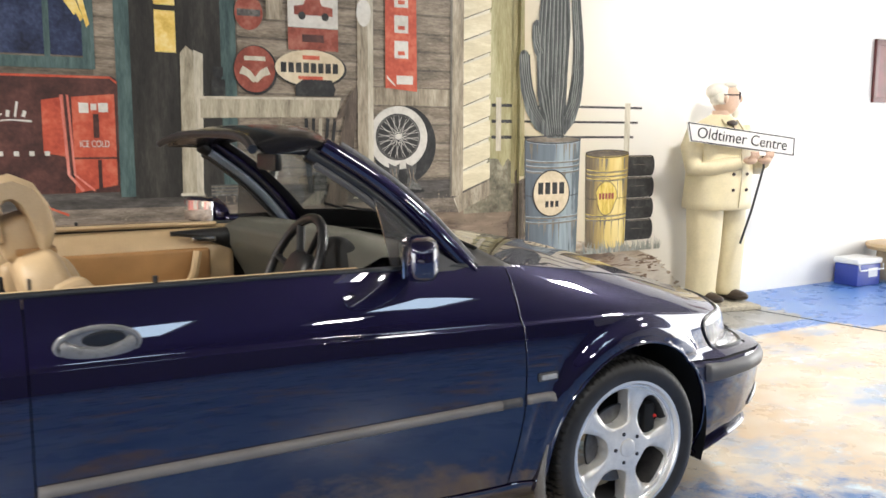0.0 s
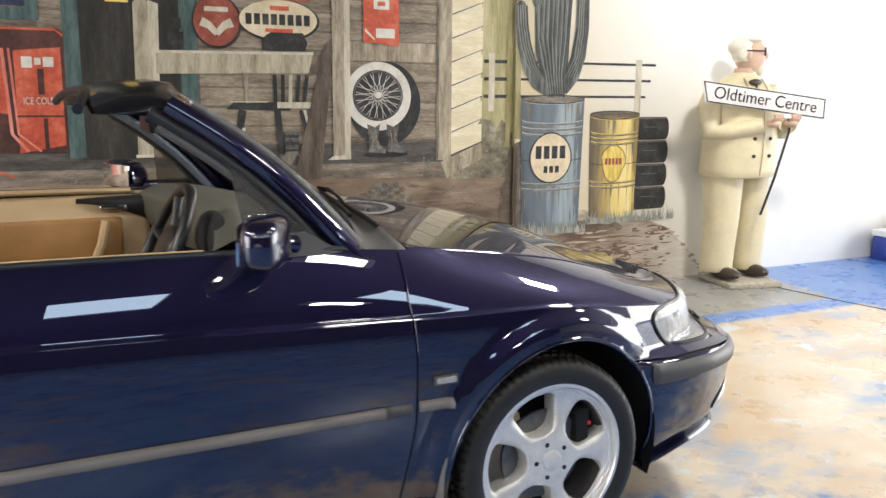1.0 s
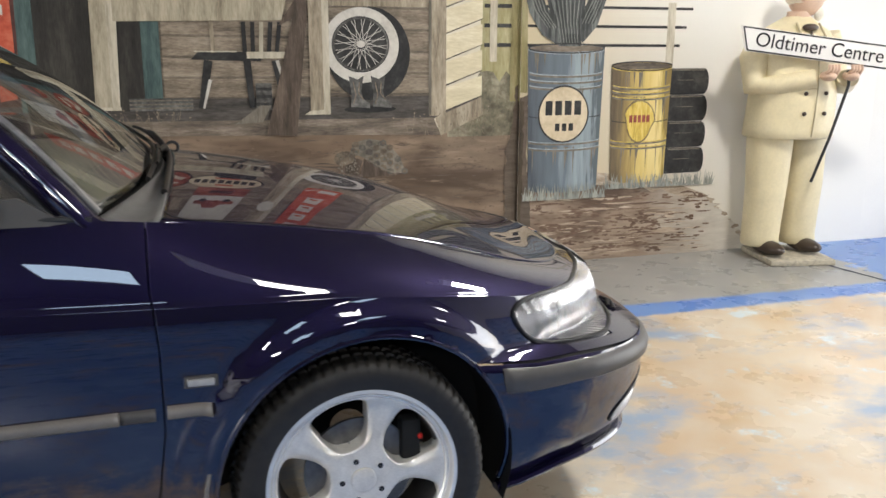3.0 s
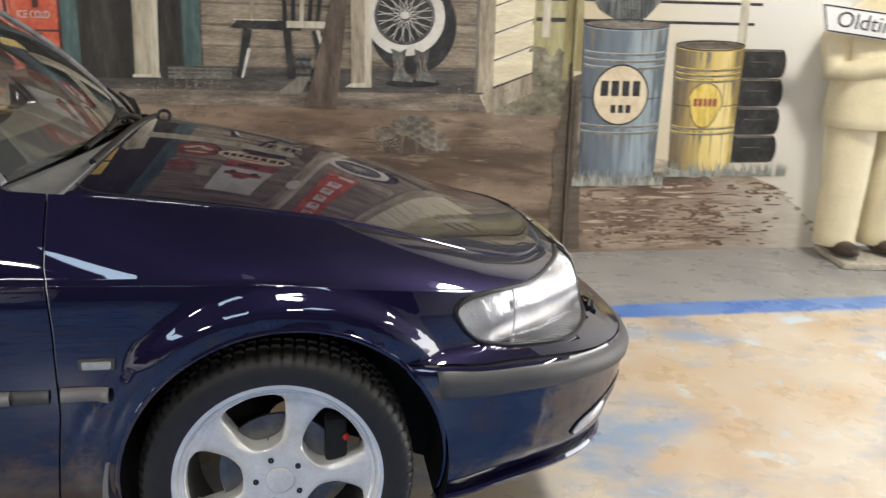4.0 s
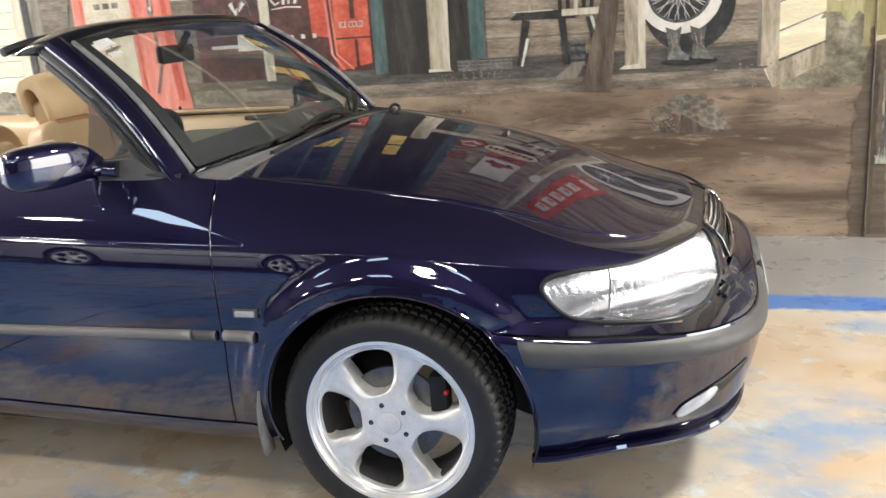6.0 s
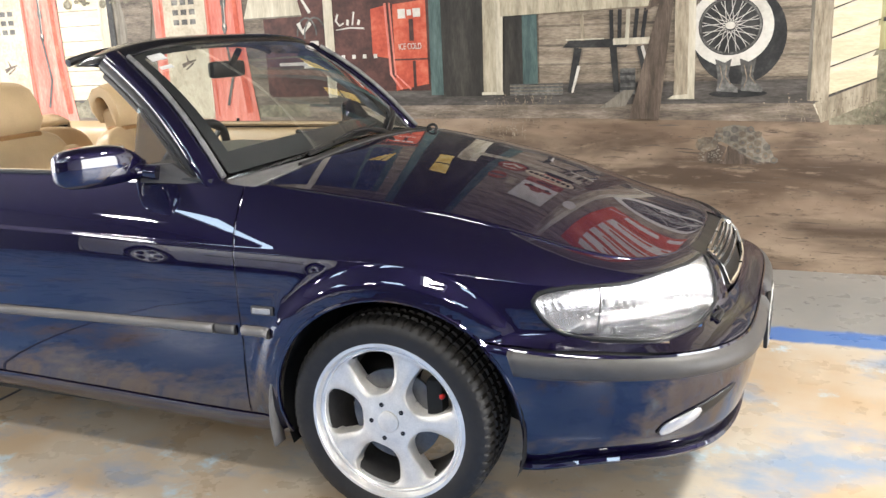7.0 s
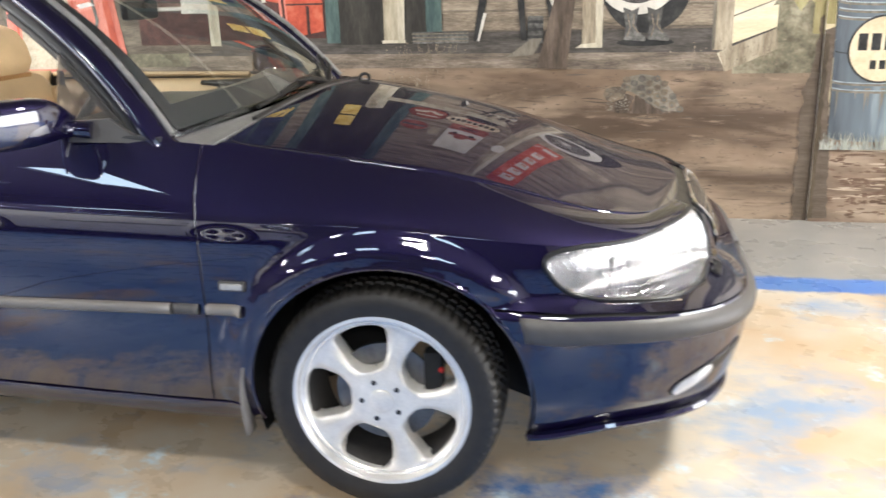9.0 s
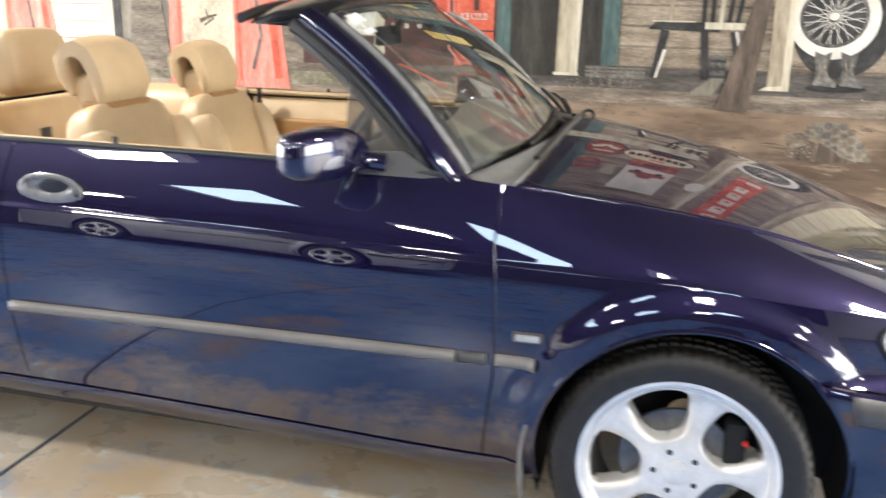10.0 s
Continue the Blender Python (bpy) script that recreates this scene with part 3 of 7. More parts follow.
paint("painted_hose_loop", GREYM, 7, [stroke([(-1.93 + 0.07 * math.cos(radians(a)), 1.38 + 0.11 * math.sin(radians(a))) for a in range(0, 181, 15)], 0.012), stroke([(-1.87 + 0.08 * math.cos(radians(a)), 1.36 + 0.13 * math.sin(radians(a))) for a in range(0, 181, 15)], 0.012)])


def pump(xa, xb, xc, xd):
    """A fuel pump: red flank xa to xb, cream front to xc, broad red flank with its hose to xd."""
    w = xc - xb
    paint("painted_pump", REDP, 6, [[(xa - 0.02, 0.84), (xd + 0.06, 0.84), (xd, 1.30), (xd - 0.02, 2.30), (xa + 0.02, 2.30), (xa, 1.35)]], label="painted red and cream fuel pump")
    paint("painted_pump_panel", PALE, 7, [[(xb - 0.01, 0.86), (xc, 0.86), (xc - 0.015, 2.28), (xb + 0.005, 2.28)]])
    paint("painted_pump_fold", REDM, 8, [stroke([(xc + 0.02, 2.25), (xc + 0.03, 1.2), (xc + 0.04, 0.88)], 0.014), stroke([(xb - 0.02, 2.25), (xb - 0.03, 0.88)], 0.012), stroke([(xd - 0.07, 1.9), (xd - 0.05, 1.25), (xd - 0.01, 0.9)], (0.03, 0.05))])
    paint("painted_pump_edge", POSTL, 8.5, [stroke([(xc - 0.002, 2.25), (xc - 0.002, 0.9)], 0.010)])
    for k in range(3):
        for zz in (1.49, 1.555, 1.62):
            paint("painted_dial_bar", GREYM, 8, [rect(xb + (0.22 + 0.20 * k) * w, xb + (0.36 + 0.20 * k) * w, zz, zz + 0.035)])
    paint("painted_winged_mark", BROWNM, 8, [stroke([(xb + 0.34 * w, 1.225), (xb + 0.48 * w, 1.245), (xb + 0.68 * w, 1.265)], (0.03, 0.010)), stroke([(xb + 0.42 * w, 1.20), (xb + 0.62 * w, 1.245)], 0.012), stroke([(xb + 0.5 * w, 1.25), (xb + 0.45 * w, 1.30)], (0.02, 0.004))])
    hx = (xc + xd) / 2
    paint("painted_pump_hose", GREYM, 9, [stroke([(hx, 1.80), (hx - 0.01, 1.45), (hx + 0.03, 1.15), (hx - 0.03, 0.95)], 0.020), oval(hx, 1.62, 0.022, 0.04, 14), oval(hx - 0.005, 1.46, 0.020, 0.035, 14)])
    paint("painted_hose_light", WHITEM, 10, [stroke([(hx + 0.012, 1.80), (hx + 0.002, 1.45)], 0.004), oval(hx - 0.005, 1.47, 0.007, 0.014, 10)])


pump(-3.13, -3.04, -2.70, -2.40)
pump(-4.82, -4.70, -4.33, -3.98)
paint("painted_far_board", CREAMB, 2, [rect(-3.98, -3.52, 1.0 + 0.105 * k, 1.099 + 0.105 * k) for k in range(12)])
paint("painted_far_board_gap", POSTD, 1.5, [rect(-3.98, -3.05, 0.98, 2.3)])
paint("painted_pole", POSTL, 7, [rect(-3.61, -3.53, 0.9, 3.0)])
paint("painted_pole_shade", BLACKM, 7, [rect(-3.53, -3.48, 0.9, 3.0)])
paint("painted_tree_trunk", PLANK_D, 6, [[(-3.44, 0.92), (-3.13, 0.92), (-3.19, 1.35), (-3.14, 1.62), (-3.20, 1.75), (-3.22, 2.6), (-3.38, 2.6), (-3.42, 1.75), (-3.37, 1.5)]])
leaf = []
for _ in range(160):
    cx, cz, r = rnd.uniform(-4.0, -3.1), rnd.uniform(1.66, 2.5), rnd.uniform(0.012, 0.04)
    leaf.append(oval(cx, cz, r, r * rnd.uniform(0.5, 1), 7))
paint("painted_foliage", BUSH, 8, leaf, joined=True)
paint("painted_yard_grass", BUSH, 3, [ragged(-7.5, -1.95, 1.0, 0.04, 0.05, 0.87)])
# porch posts, rail, leaning beam
paint("painted_porch_post", RAIL, 10, [[(-0.745, 1.0), (-0.66, 1.0), (-0.66, 1.81), (-0.70, 1.84), (-0.735, 1.80)]])
paint("painted_post_edge", POSTL, 11, [[(-0.662, 0.99), (-0.625, 0.99), (-0.605, 1.80), (-0.66, 1.82)], rect(-0.755, -0.62, 0.985, 1.002)])
paint("painted_rail", RAIL, 12, [[(-0.63, 1.435), (0.22, 1.45), (0.25, 1.57), (-0.63, 1.56)]])
paint("painted_rail_edge", POSTL, 13, [[(-0.63, 1.545), (0.25, 1.555), (0.25, 1.57), (-0.63, 1.56)]])
paint("painted_porch_post", POSTB, 10, [rect(0.365, 0.44, 0.96, 3.4)])
paint("painted_post_edge", POSTL, 11, [rect(0.438, 0.475, 0.955, 3.4), [(0.33, 0.945), (0.475, 0.945), (0.475, 0.975), (0.36, 0.965)]])
paint("painted_horseshoe", WHITEM, 12, [oval(0.41, 2.10, 0.05, 0.085)])
paint("painted_leaning_beam", BROWNM, 13, [[(0.12, 0.84), (0.285, 0.83), (0.36, 1.50), (0.29, 1.50)], [(0.20, 1.42), (0.36, 1.66), (0.36, 1.50)]])
paint("painted_beam_shadow", POSTD, 12, [[(-0.05, 0.90), (0.10, 0.91), (0.15, 1.0), (0.12, 1.02)]])
# chair
paint("painted_chair_seat", BLACKM, 9, [[(-0.26, 1.245), (0.10, 1.235), (0.14, 1.285), (-0.22, 1.285)]])
paint("painted_chair_seat_light", POSTL, 10, [rect(0.03, 0.24, 1.25, 1.285), rect(-0.24, -0.02, 1.283, 1.29)])
paint("painted_chair_leg", BLACKM, 9, [stroke([(-0.17, 1.24), (-0.215, 0.99)], (0.045, 0.035)), stroke([(0.03, 1.24), (0.05, 0.99)], (0.04, 0.03)), stroke([(0.18, 1.24), (0.22, 1.03)], (0.04, 0.03))])
paint("painted_chair_leg_light", WHITEM, 10, [stroke([(-0.165, 1.14), (-0.205, 0.99)], (0.018, 0.012)), stroke([(0.19, 1.24), (0.235, 1.08)], (0.018, 0.012))])
for k in range(6):
    paint("painted_spindle", POSTL if k == 3 else POSTB if k == 0 else BLACKM, 9, [stroke([(-0.14 if k == 0 else -0.02 + 0.042 * k, 1.28), (-0.15 if k == 0 else -0.03 + 0.048 * k, 1.44)], 0.022)])
paint("painted_cushion", BLACKM, 13, [[(-0.05, 1.575), (0.20, 1.575), (0.215, 1.62), (0.19, 1.675), (0.0, 1.675), (-0.05, 1.64)]])
paint("painted_can", GREYM, 11, [rect(0.07, 0.155, 0.975, 1.12)])
paint("painted_can_band", BLACKM, 12, [rect(0.07, 0.155, zz, zz + 0.016) for zz in (1.0, 1.04, 1.08)])
paint("painted_lantern", BLACKM, 10, [rect(-0.56, -0.48, 1.56, 1.66), oval(-0.52, 1.69, 0.03, 0.03, 16), rect(-0.55, -0.49, 1.70, 1.73)])
paint("painted_crate", GREYM, 9, [rect(-0.58, -0.26, 0.98, 1.045)])
paint("painted_crate_slat", POSTD, 10, [rect(-0.58, -0.26, zz, zz + 0.008) for zz in (0.99, 1.01, 1.03)])
# spare wheel and boots
paint("painted_tyre", BLACKM, 8, [oval(0.70, 1.275, 0.235, 0.255, 48)])
paint("painted_whitewall", WHITEM, 9, [oval(0.655, 1.32, 0.215, 0.205, 48)])
paint("painted_wheel_rim", BLACKM, 10, [oval(0.652, 1.325, 0.163, 0.152, 40)])
paint("painted_rim_ring", GREYM, 11, ring(0.652, 1.325, 0.158, 0.147, 0.010), joined=True)
for k in range(32):
    a, c = radians(k * 360 / 32), radians(k * 360 / 32 + (32 if k % 2 else -32))
    paint("painted_wire_spoke", WHITEM, 12, [stroke([(0.652 + 0.028 * math.cos(a), 1.325 + 0.026 * math.sin(a)), (0.652 + 0.145 * math.cos(c), 1.325 + 0.135 * math.sin(c))], 0.0032)])
paint("painted_wheel_hub", WHITEM, 13, [oval(0.652, 1.328, 0.026, 0.020, 20)])
for bx in (0.575, 0.70):
    paint("painted_boot", GREYM, 11, [[(bx + 0.015, 0.985), (bx + 0.125, 0.975), (bx + 0.125, 1.0), (bx + 0.085, 1.03), (bx + 0.075, 1.07), (bx + 0.09, 1.155), (bx + 0.055, 1.135), (bx + 0.005, 1.155), (bx + 0.02, 1.06)]])
    paint("painted_boot_stitch", PLANK, 12, [stroke([(bx + 0.03, 1.12), (bx + 0.045, 1.05), (bx + 0.03, 1.0)], 0.006), stroke([(bx + 0.065, 1.12), (bx + 0.06, 1.06), (bx + 0.09, 1.02)], 0.006)])
paint("painted_boot_shadow", BLACKM, 10, [oval(0.70, 0.97, 0.15, 0.02, 24)])
# tortoise
SCALE_G = [brush("mural_shell_tone_" + n, tuple(0.45 * q for q in c), c, tuple(1.6 * q for q in c), 14) for n, c in (("grey", (0.135, 0.122, 0.105)), ("brown", (0.17, 0.135, 0.10)), ("pale", (0.215, 0.19, 0.155)))]
paint("painted_tortoise_shade", BROWNM, 3.5, [[(0.64, 0.60), (0.72, 0.592), (0.82, 0.60), (0.76, 0.64), (0.66, 0.69)], oval(0.72, 0.594, 0.17, 0.008, 24)])
paint("painted_tortoise_limb", BROWNM, 3.8, [[(0.52, 0.600), (0.575, 0.592), (0.62, 0.60), (0.655, 0.68), (0.60, 0.70), (0.555, 0.665)], [(0.845, 0.592), (0.895, 0.592), (0.90, 0.63), (0.85, 0.65)]])
paint("painted_tortoise_head", SCALE_G[1], 3.9, [[(0.485, 0.685), (0.495, 0.715), (0.53, 0.735), (0.575, 0.735), (0.61, 0.71), (0.60, 0.67), (0.55, 0.655), (0.505, 0.662)]])
paint("painted_tortoise_shell", SCALE_G[2], 4, [[(0.575, 0.715), (0.59, 0.755), (0.63, 0.79), (0.69, 0.803), (0.755, 0.792), (0.82, 0.755), (0.865, 0.70), (0.893, 0.645), (0.905, 0.598), (0.85, 0.600), (0.79, 0.618), (0.73, 0.655), (0.66, 0.70), (0.61, 0.722)]], label="painted tortoise")
shell_edge = [(0.575, 0.715), (0.59, 0.755), (0.63, 0.79), (0.69, 0.803), (0.755, 0.792), (0.82, 0.755), (0.865, 0.70), (0.893, 0.645), (0.905, 0.598), (0.85, 0.600), (0.79, 0.618), (0.73, 0.655), (0.66, 0.70), (0.61, 0.722)]


def within(poly, x, z):
    hit = False
    for (xa, za), (xb, zb) in zip(poly, poly[1:] + poly[:1]):
        if (za > z) != (zb > z) and x < (xb - xa) * (z - za) / (zb - za) + xa:
            hit = not hit
    return hit


for r_ in range(-5, 6):
    for k in range(-5, 6):
        lx, lz = 0.047 * (k + 0.5 * (r_ % 2)), 0.040 * r_
        cx, cz = 0.735 + 0.86 * lx + 0.50 * lz + rnd.uniform(-0.003, 0.003), 0.705 - 0.50 * lx + 0.86 * lz + rnd.uniform(-0.003, 0.003)
        if within(shell_edge, cx, cz):
            for grow, tone, layer in ((0.95, rnd.choice((0, 1, 1)), 5), (0.5, rnd.choice((0, 0, 1)), 6)):
                paint("painted_shell_plate", SCALE_G[tone], layer, [[(cx + 0.0235 * grow * rnd.uniform(0.85, 1.08) * math.cos(radians(a + 30)), cz + 0.0215 * grow * rnd.uniform(0.85, 1.08) * math.sin(radians(a + 30))) for a in range(0, 360, 60)]])
paint("painted_shell_rim", SCALE_G[2], 7, [stroke(shell_edge[9:], 0.010)])
specks = []
for _ in range(90):
    specks.append(oval(rnd.uniform(0.50, 0.63), rnd.uniform(0.605, 0.725), 0.004, 0.0035, 6))
tagged(paint("painted_skin_speck", SCALE_G[2], 6, specks, joined=True), kind="stuff")
# dry weeds at the foot of the porch
weeds = []
for cx, cz, n, spread in ((-0.55, 0.86, 34, 0.10), (-0.60, 0.74, 26, 0.09), (-0.42, 0.90, 22, 0.07), (-1.05, 0.80, 18, 0.10), (0.98, 0.86, 16, 0.08), (1.30, 0.86, 26, 0.10)):
    for _ in range(n):
        bx, bz, h, lean_x = cx + rnd.gauss(0, spread), cz + rnd.uniform(-0.05, 0.05), rnd.uniform(0.03, 0.09), rnd.uniform(-0.03, 0.03)
        weeds.append(stroke([(bx, bz), (bx + lean_x * 0.4, bz + h * 0.5), (bx + lean_x, bz + h * 0.8)], (0.003, 0.001)))
        weeds.append(oval(bx + lean_x, bz + h, 0.005, 0.004, 6))
tagged(paint("painted_weed", PLANK, 6, weeds, joined=True), kind="stuff")
# enamel signs on the shop wall
paint("painted_round_sign", REDS, 12, [oval(-0.30, 1.725, 0.125, 0.135, 40)])
paint("painted_sign_rim", BLACKM, 11, [oval(-0.295, 1.72, 0.135, 0.145, 40)])
paint("painted_sign_wing", POSTL, 13, [stroke([(-0.30, 1.655), (-0.34, 1.70), (-0.385, 1.72)], (0.03, 0.05)), stroke([(-0.30, 1.655), (-0.26, 1.70), (-0.215, 1.72)], (0.03, 0.05)), rect(-0.365, -0.235, 1.775, 1.80)])
paint("painted_oval_sign_rim", BLACKM, 12, [oval(0.055, 1.74, 0.235, 0.115, 48)])
paint("painted_oval_sign", EMBLEM, 12.5, [oval(0.05, 1.745, 0.225, 0.108, 48)])
paint("painted_lettering_bar", BLACKM, 13, [rect(-0.14 + 0.048 * k, -0.105 + 0.048 * k, 1.715, 1.775) for k in range(8)])
paint("painted_sign_mark", REDM, 13, [rect(0.0, 0.11, 1.795, 1.82), rect(-0.03, 0.13, 1.675, 1.695)])
paint("painted_square_sign", WHITEM, 12, [rect(-0.09, 0.235, 1.985, 2.42)])
paint("painted_square_sign_foot", REDS, 12, [rect(-0.09, 0.235, 1.85, 1.982)])
paint("painted_lettering_bar", MAROON, 13, [rect(0.0, 0.14, 1.90, 1.945)])
paint("painted_little_truck", REDS, 13, [[(-0.05, 2.06), (0.20, 2.06), (0.20, 2.11), (0.13, 2.12), (0.11, 2.17), (0.03, 2.17), (0.01, 2.12), (-0.05, 2.11)]])
paint("painted_little_wheel", BLACKM, 14, [oval(-0.0, 2.055, 0.024, 0.024, 14), oval(0.15, 2.055, 0.024, 0.024, 14)])
paint("painted_round_sign", REDS, 12, [oval(-0.33, 2.05, 0.085, 0.10, 32)])
paint("painted_sign_band", GREYM, 13, [rect(-0.40, -0.26, 2.03, 2.07)])
paint("painted_plate", POSTB, 12, [rect(-0.225, -0.12, 2.02, 2.2)])
paint("painted_banner", REDM, 12, [[(0.56, 1.64), (0.79, 1.62), (0.78, 2.7), (0.56, 2.7)]], label="painted tall red banner sign")
paint("painted_banner_letter_bar", WHITEM, 13, [rect(0.625, 0.725, 1.83 + 0.16 * k, 1.94 + 0.16 * k) for k in range(5)] + [rect(0.64, 0.76, 1.665, 1.72), [(0.57, 1.72), (0.63, 1.66), (0.63, 1.65), (0.57, 1.70)]])
paint("painted_banner_letter_gap", REDM, 14, [rect(0.65, 0.70, 1.85 + 0.16 * k, 1.875 + 0.16 * k) for k in range(5)])
# fence on the return
paint("painted_fence_rail", BLACKM, 5, [rect(1.38, 1.60, zz - 0.011, zz + 0.011) for zz in (1.325, 1.435, 1.545)])
paint("painted_fence_post", POSTL, 6, [rect(1.415, 1.46, 1.23, 1.60)])
# shade of the wall corner, put into the colour as dark ragged strips
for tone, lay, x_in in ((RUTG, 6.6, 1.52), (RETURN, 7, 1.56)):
    paint("painted_corner_shade", tone, lay, [[(1.598, 0.0), (1.598, 1.10)] + [(x_in + 0.045 * (1 - k / 40) ** 3 * 0.4 + rnd.uniform(-0.012, 0.012) + 0.05 * (1 - k / 40) * (k < 12), 1.08 * (1 - k / 40)) for k in range(41)]])
paint("painted_corner_shade", SHADEB, 7, [[(1.545, 1.0), (1.598, 1.0), (1.598, 3.4), (1.535, 3.4), (1.552, 2.0)]])
# the step's narrow end face gets the same painted shade tones
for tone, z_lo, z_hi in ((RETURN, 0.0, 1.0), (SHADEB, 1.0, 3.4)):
    link_mesh("painted_end_face_shade", [(1.5988, 2.150, z_lo), (1.5988, 2.182, z_lo), (1.5988, 2.182, z_hi), (1.5988, 2.150, z_hi)], [(0, 1, 2, 3)], tone, mural, smooth=False)
pebbles = []
for _ in range(340):
    cx, cz, r = rnd.uniform(-2.0, 1.52), rnd.betavariate(1, 1.4) * 0.8, rnd.uniform(0.003, 0.008)
    pebbles.append(oval(cx, cz, r * 1.8, r * 0.5, 8))
tagged(paint("painted_gravel", RUTG, 2, pebbles, joined=True), kind="stuff")

# right of the return: drums, cactus, tyres, fading earth
FADE, ftree, fb = nodes_of("cream_haze_fading_to_white")
fco, fsep, frng, fmix = (ftree.nodes.new(n) for n in ("ShaderNodeNewGeometry", "ShaderNodeSeparateXYZ", "ShaderNodeMapRange", "ShaderNodeMix"))
fno = ftree.nodes.new("ShaderNodeTexNoise")
fno.inputs["Scale"].default_value, fno.inputs["Detail"].default_value = 2.2, 5
fadd = ftree.nodes.new("ShaderNodeMath")
fadd.operation = "MULTIPLY_ADD"
fadd.inputs[1].default_value = 0.5
ftree.links.new(fco.outputs["Position"], fsep.inputs[0])
ftree.links.new(fno.outputs[0], fadd.inputs[0])
fhigh = ftree.nodes.new("ShaderNodeMath")
fhigh.operation = "MULTIPLY_ADD"
fhigh.inputs[1].default_value = 0.42
ftree.links.new(fsep.outputs[2], fhigh.inputs[0])
ftree.links.new(fsep.outputs[0], fhigh.inputs[2])
ftree.links.new(fhigh.outputs[0], fadd.inputs[2])
frng.inputs[1].default_value, frng.inputs[2].default_value = 2.65, 3.85
ftree.links.new(fadd.outputs[0], frng.inputs[0])
ftree.links.new(frng.outputs[0], fmix.inputs[0])
fmix.data_type = "RGBA"
fmix.inputs[6].default_value, fmix.inputs[7].default_value = (0.56, 0.475, 0.315, 1), (0.80, 0.79, 0.76, 1)
ftree.links.new(fmix.outputs[2], fb.inputs["Base Color"])
fb.inputs["Roughness"].default_value = 0.6
R = dict(right=True)
paint("painted_haze", FADE, 1, [rect(1.602, 4.2, 0.0, 3.45)], **R)
SOFT = brush("mural_faded_earth", (0.25, 0.185, 0.13), (0.40, 0.325, 0.245), (0.58, 0.51, 0.42), 5, (0.8, 1, 4))
fringe = [(1.602, 0.0), (3.30, 0.0)] + [(3.32 - 0.012 * k + rnd.uniform(-0.03, 0.03), 0.012 * (k + 1)) for k in range(32)]
paint("painted_earth_fringe", SOFT, 1.5, [fringe + [(2.6, 0.50), (1.602, 0.62)]], **R)
edge = [(1.602, 0.0), (3.30, 0.0)] + [(3.30 - 0.012 * k + rnd.uniform(-0.035, 0.035), 0.012 * (k + 1)) for k in range(27)]
edge += [(2.92 - 0.066 * k, 0.36 + 0.011 * k + rnd.uniform(-0.02, 0.02)) for k in range(20)]
paint("painted_earth", EARTH_R, 2, [edge + [(1.602, 0.60)]], **R)
paint("painted_fence_rail", BLACKM, 3, [rect(1.602, 2.66 + 0.04 * k, zz - 0.008, zz + 0.008) for k, zz in enumerate((1.325, 1.435, 1.545))], **R)
paint("painted_fence_post", POSTL, 4, [rect(2.565, 2.62, 1.20, 1.58)], **R)
# the corner's painted shade carries on along the right-hand face
paint("painted_corner_shade", RUTG, 4, [[(1.603, 0.02), (1.603, 1.02)] + [(1.655 + 0.05 * (k / 30) ** 2 * (k > 15) + rnd.uniform(-0.008, 0.008), 1.02 * (1 - k / 30) + 0.02) for k in range(31)]], **R)
paint("painted_corner_shade", RETURN, 4.5, [[(1.603, 0.02), (1.603, 1.0)] + [(1.626 + rnd.uniform(-0.008, 0.008), 0.98 * (1 - k / 30) + 0.02) for k in range(31)]], **R)
paint("painted_corner_shade", SHADEB, 4, [[(1.603, 1.05), (1.648, 1.05), (1.64, 1.5), (1.63, 2.2), (1.603, 3.4)]], **R)


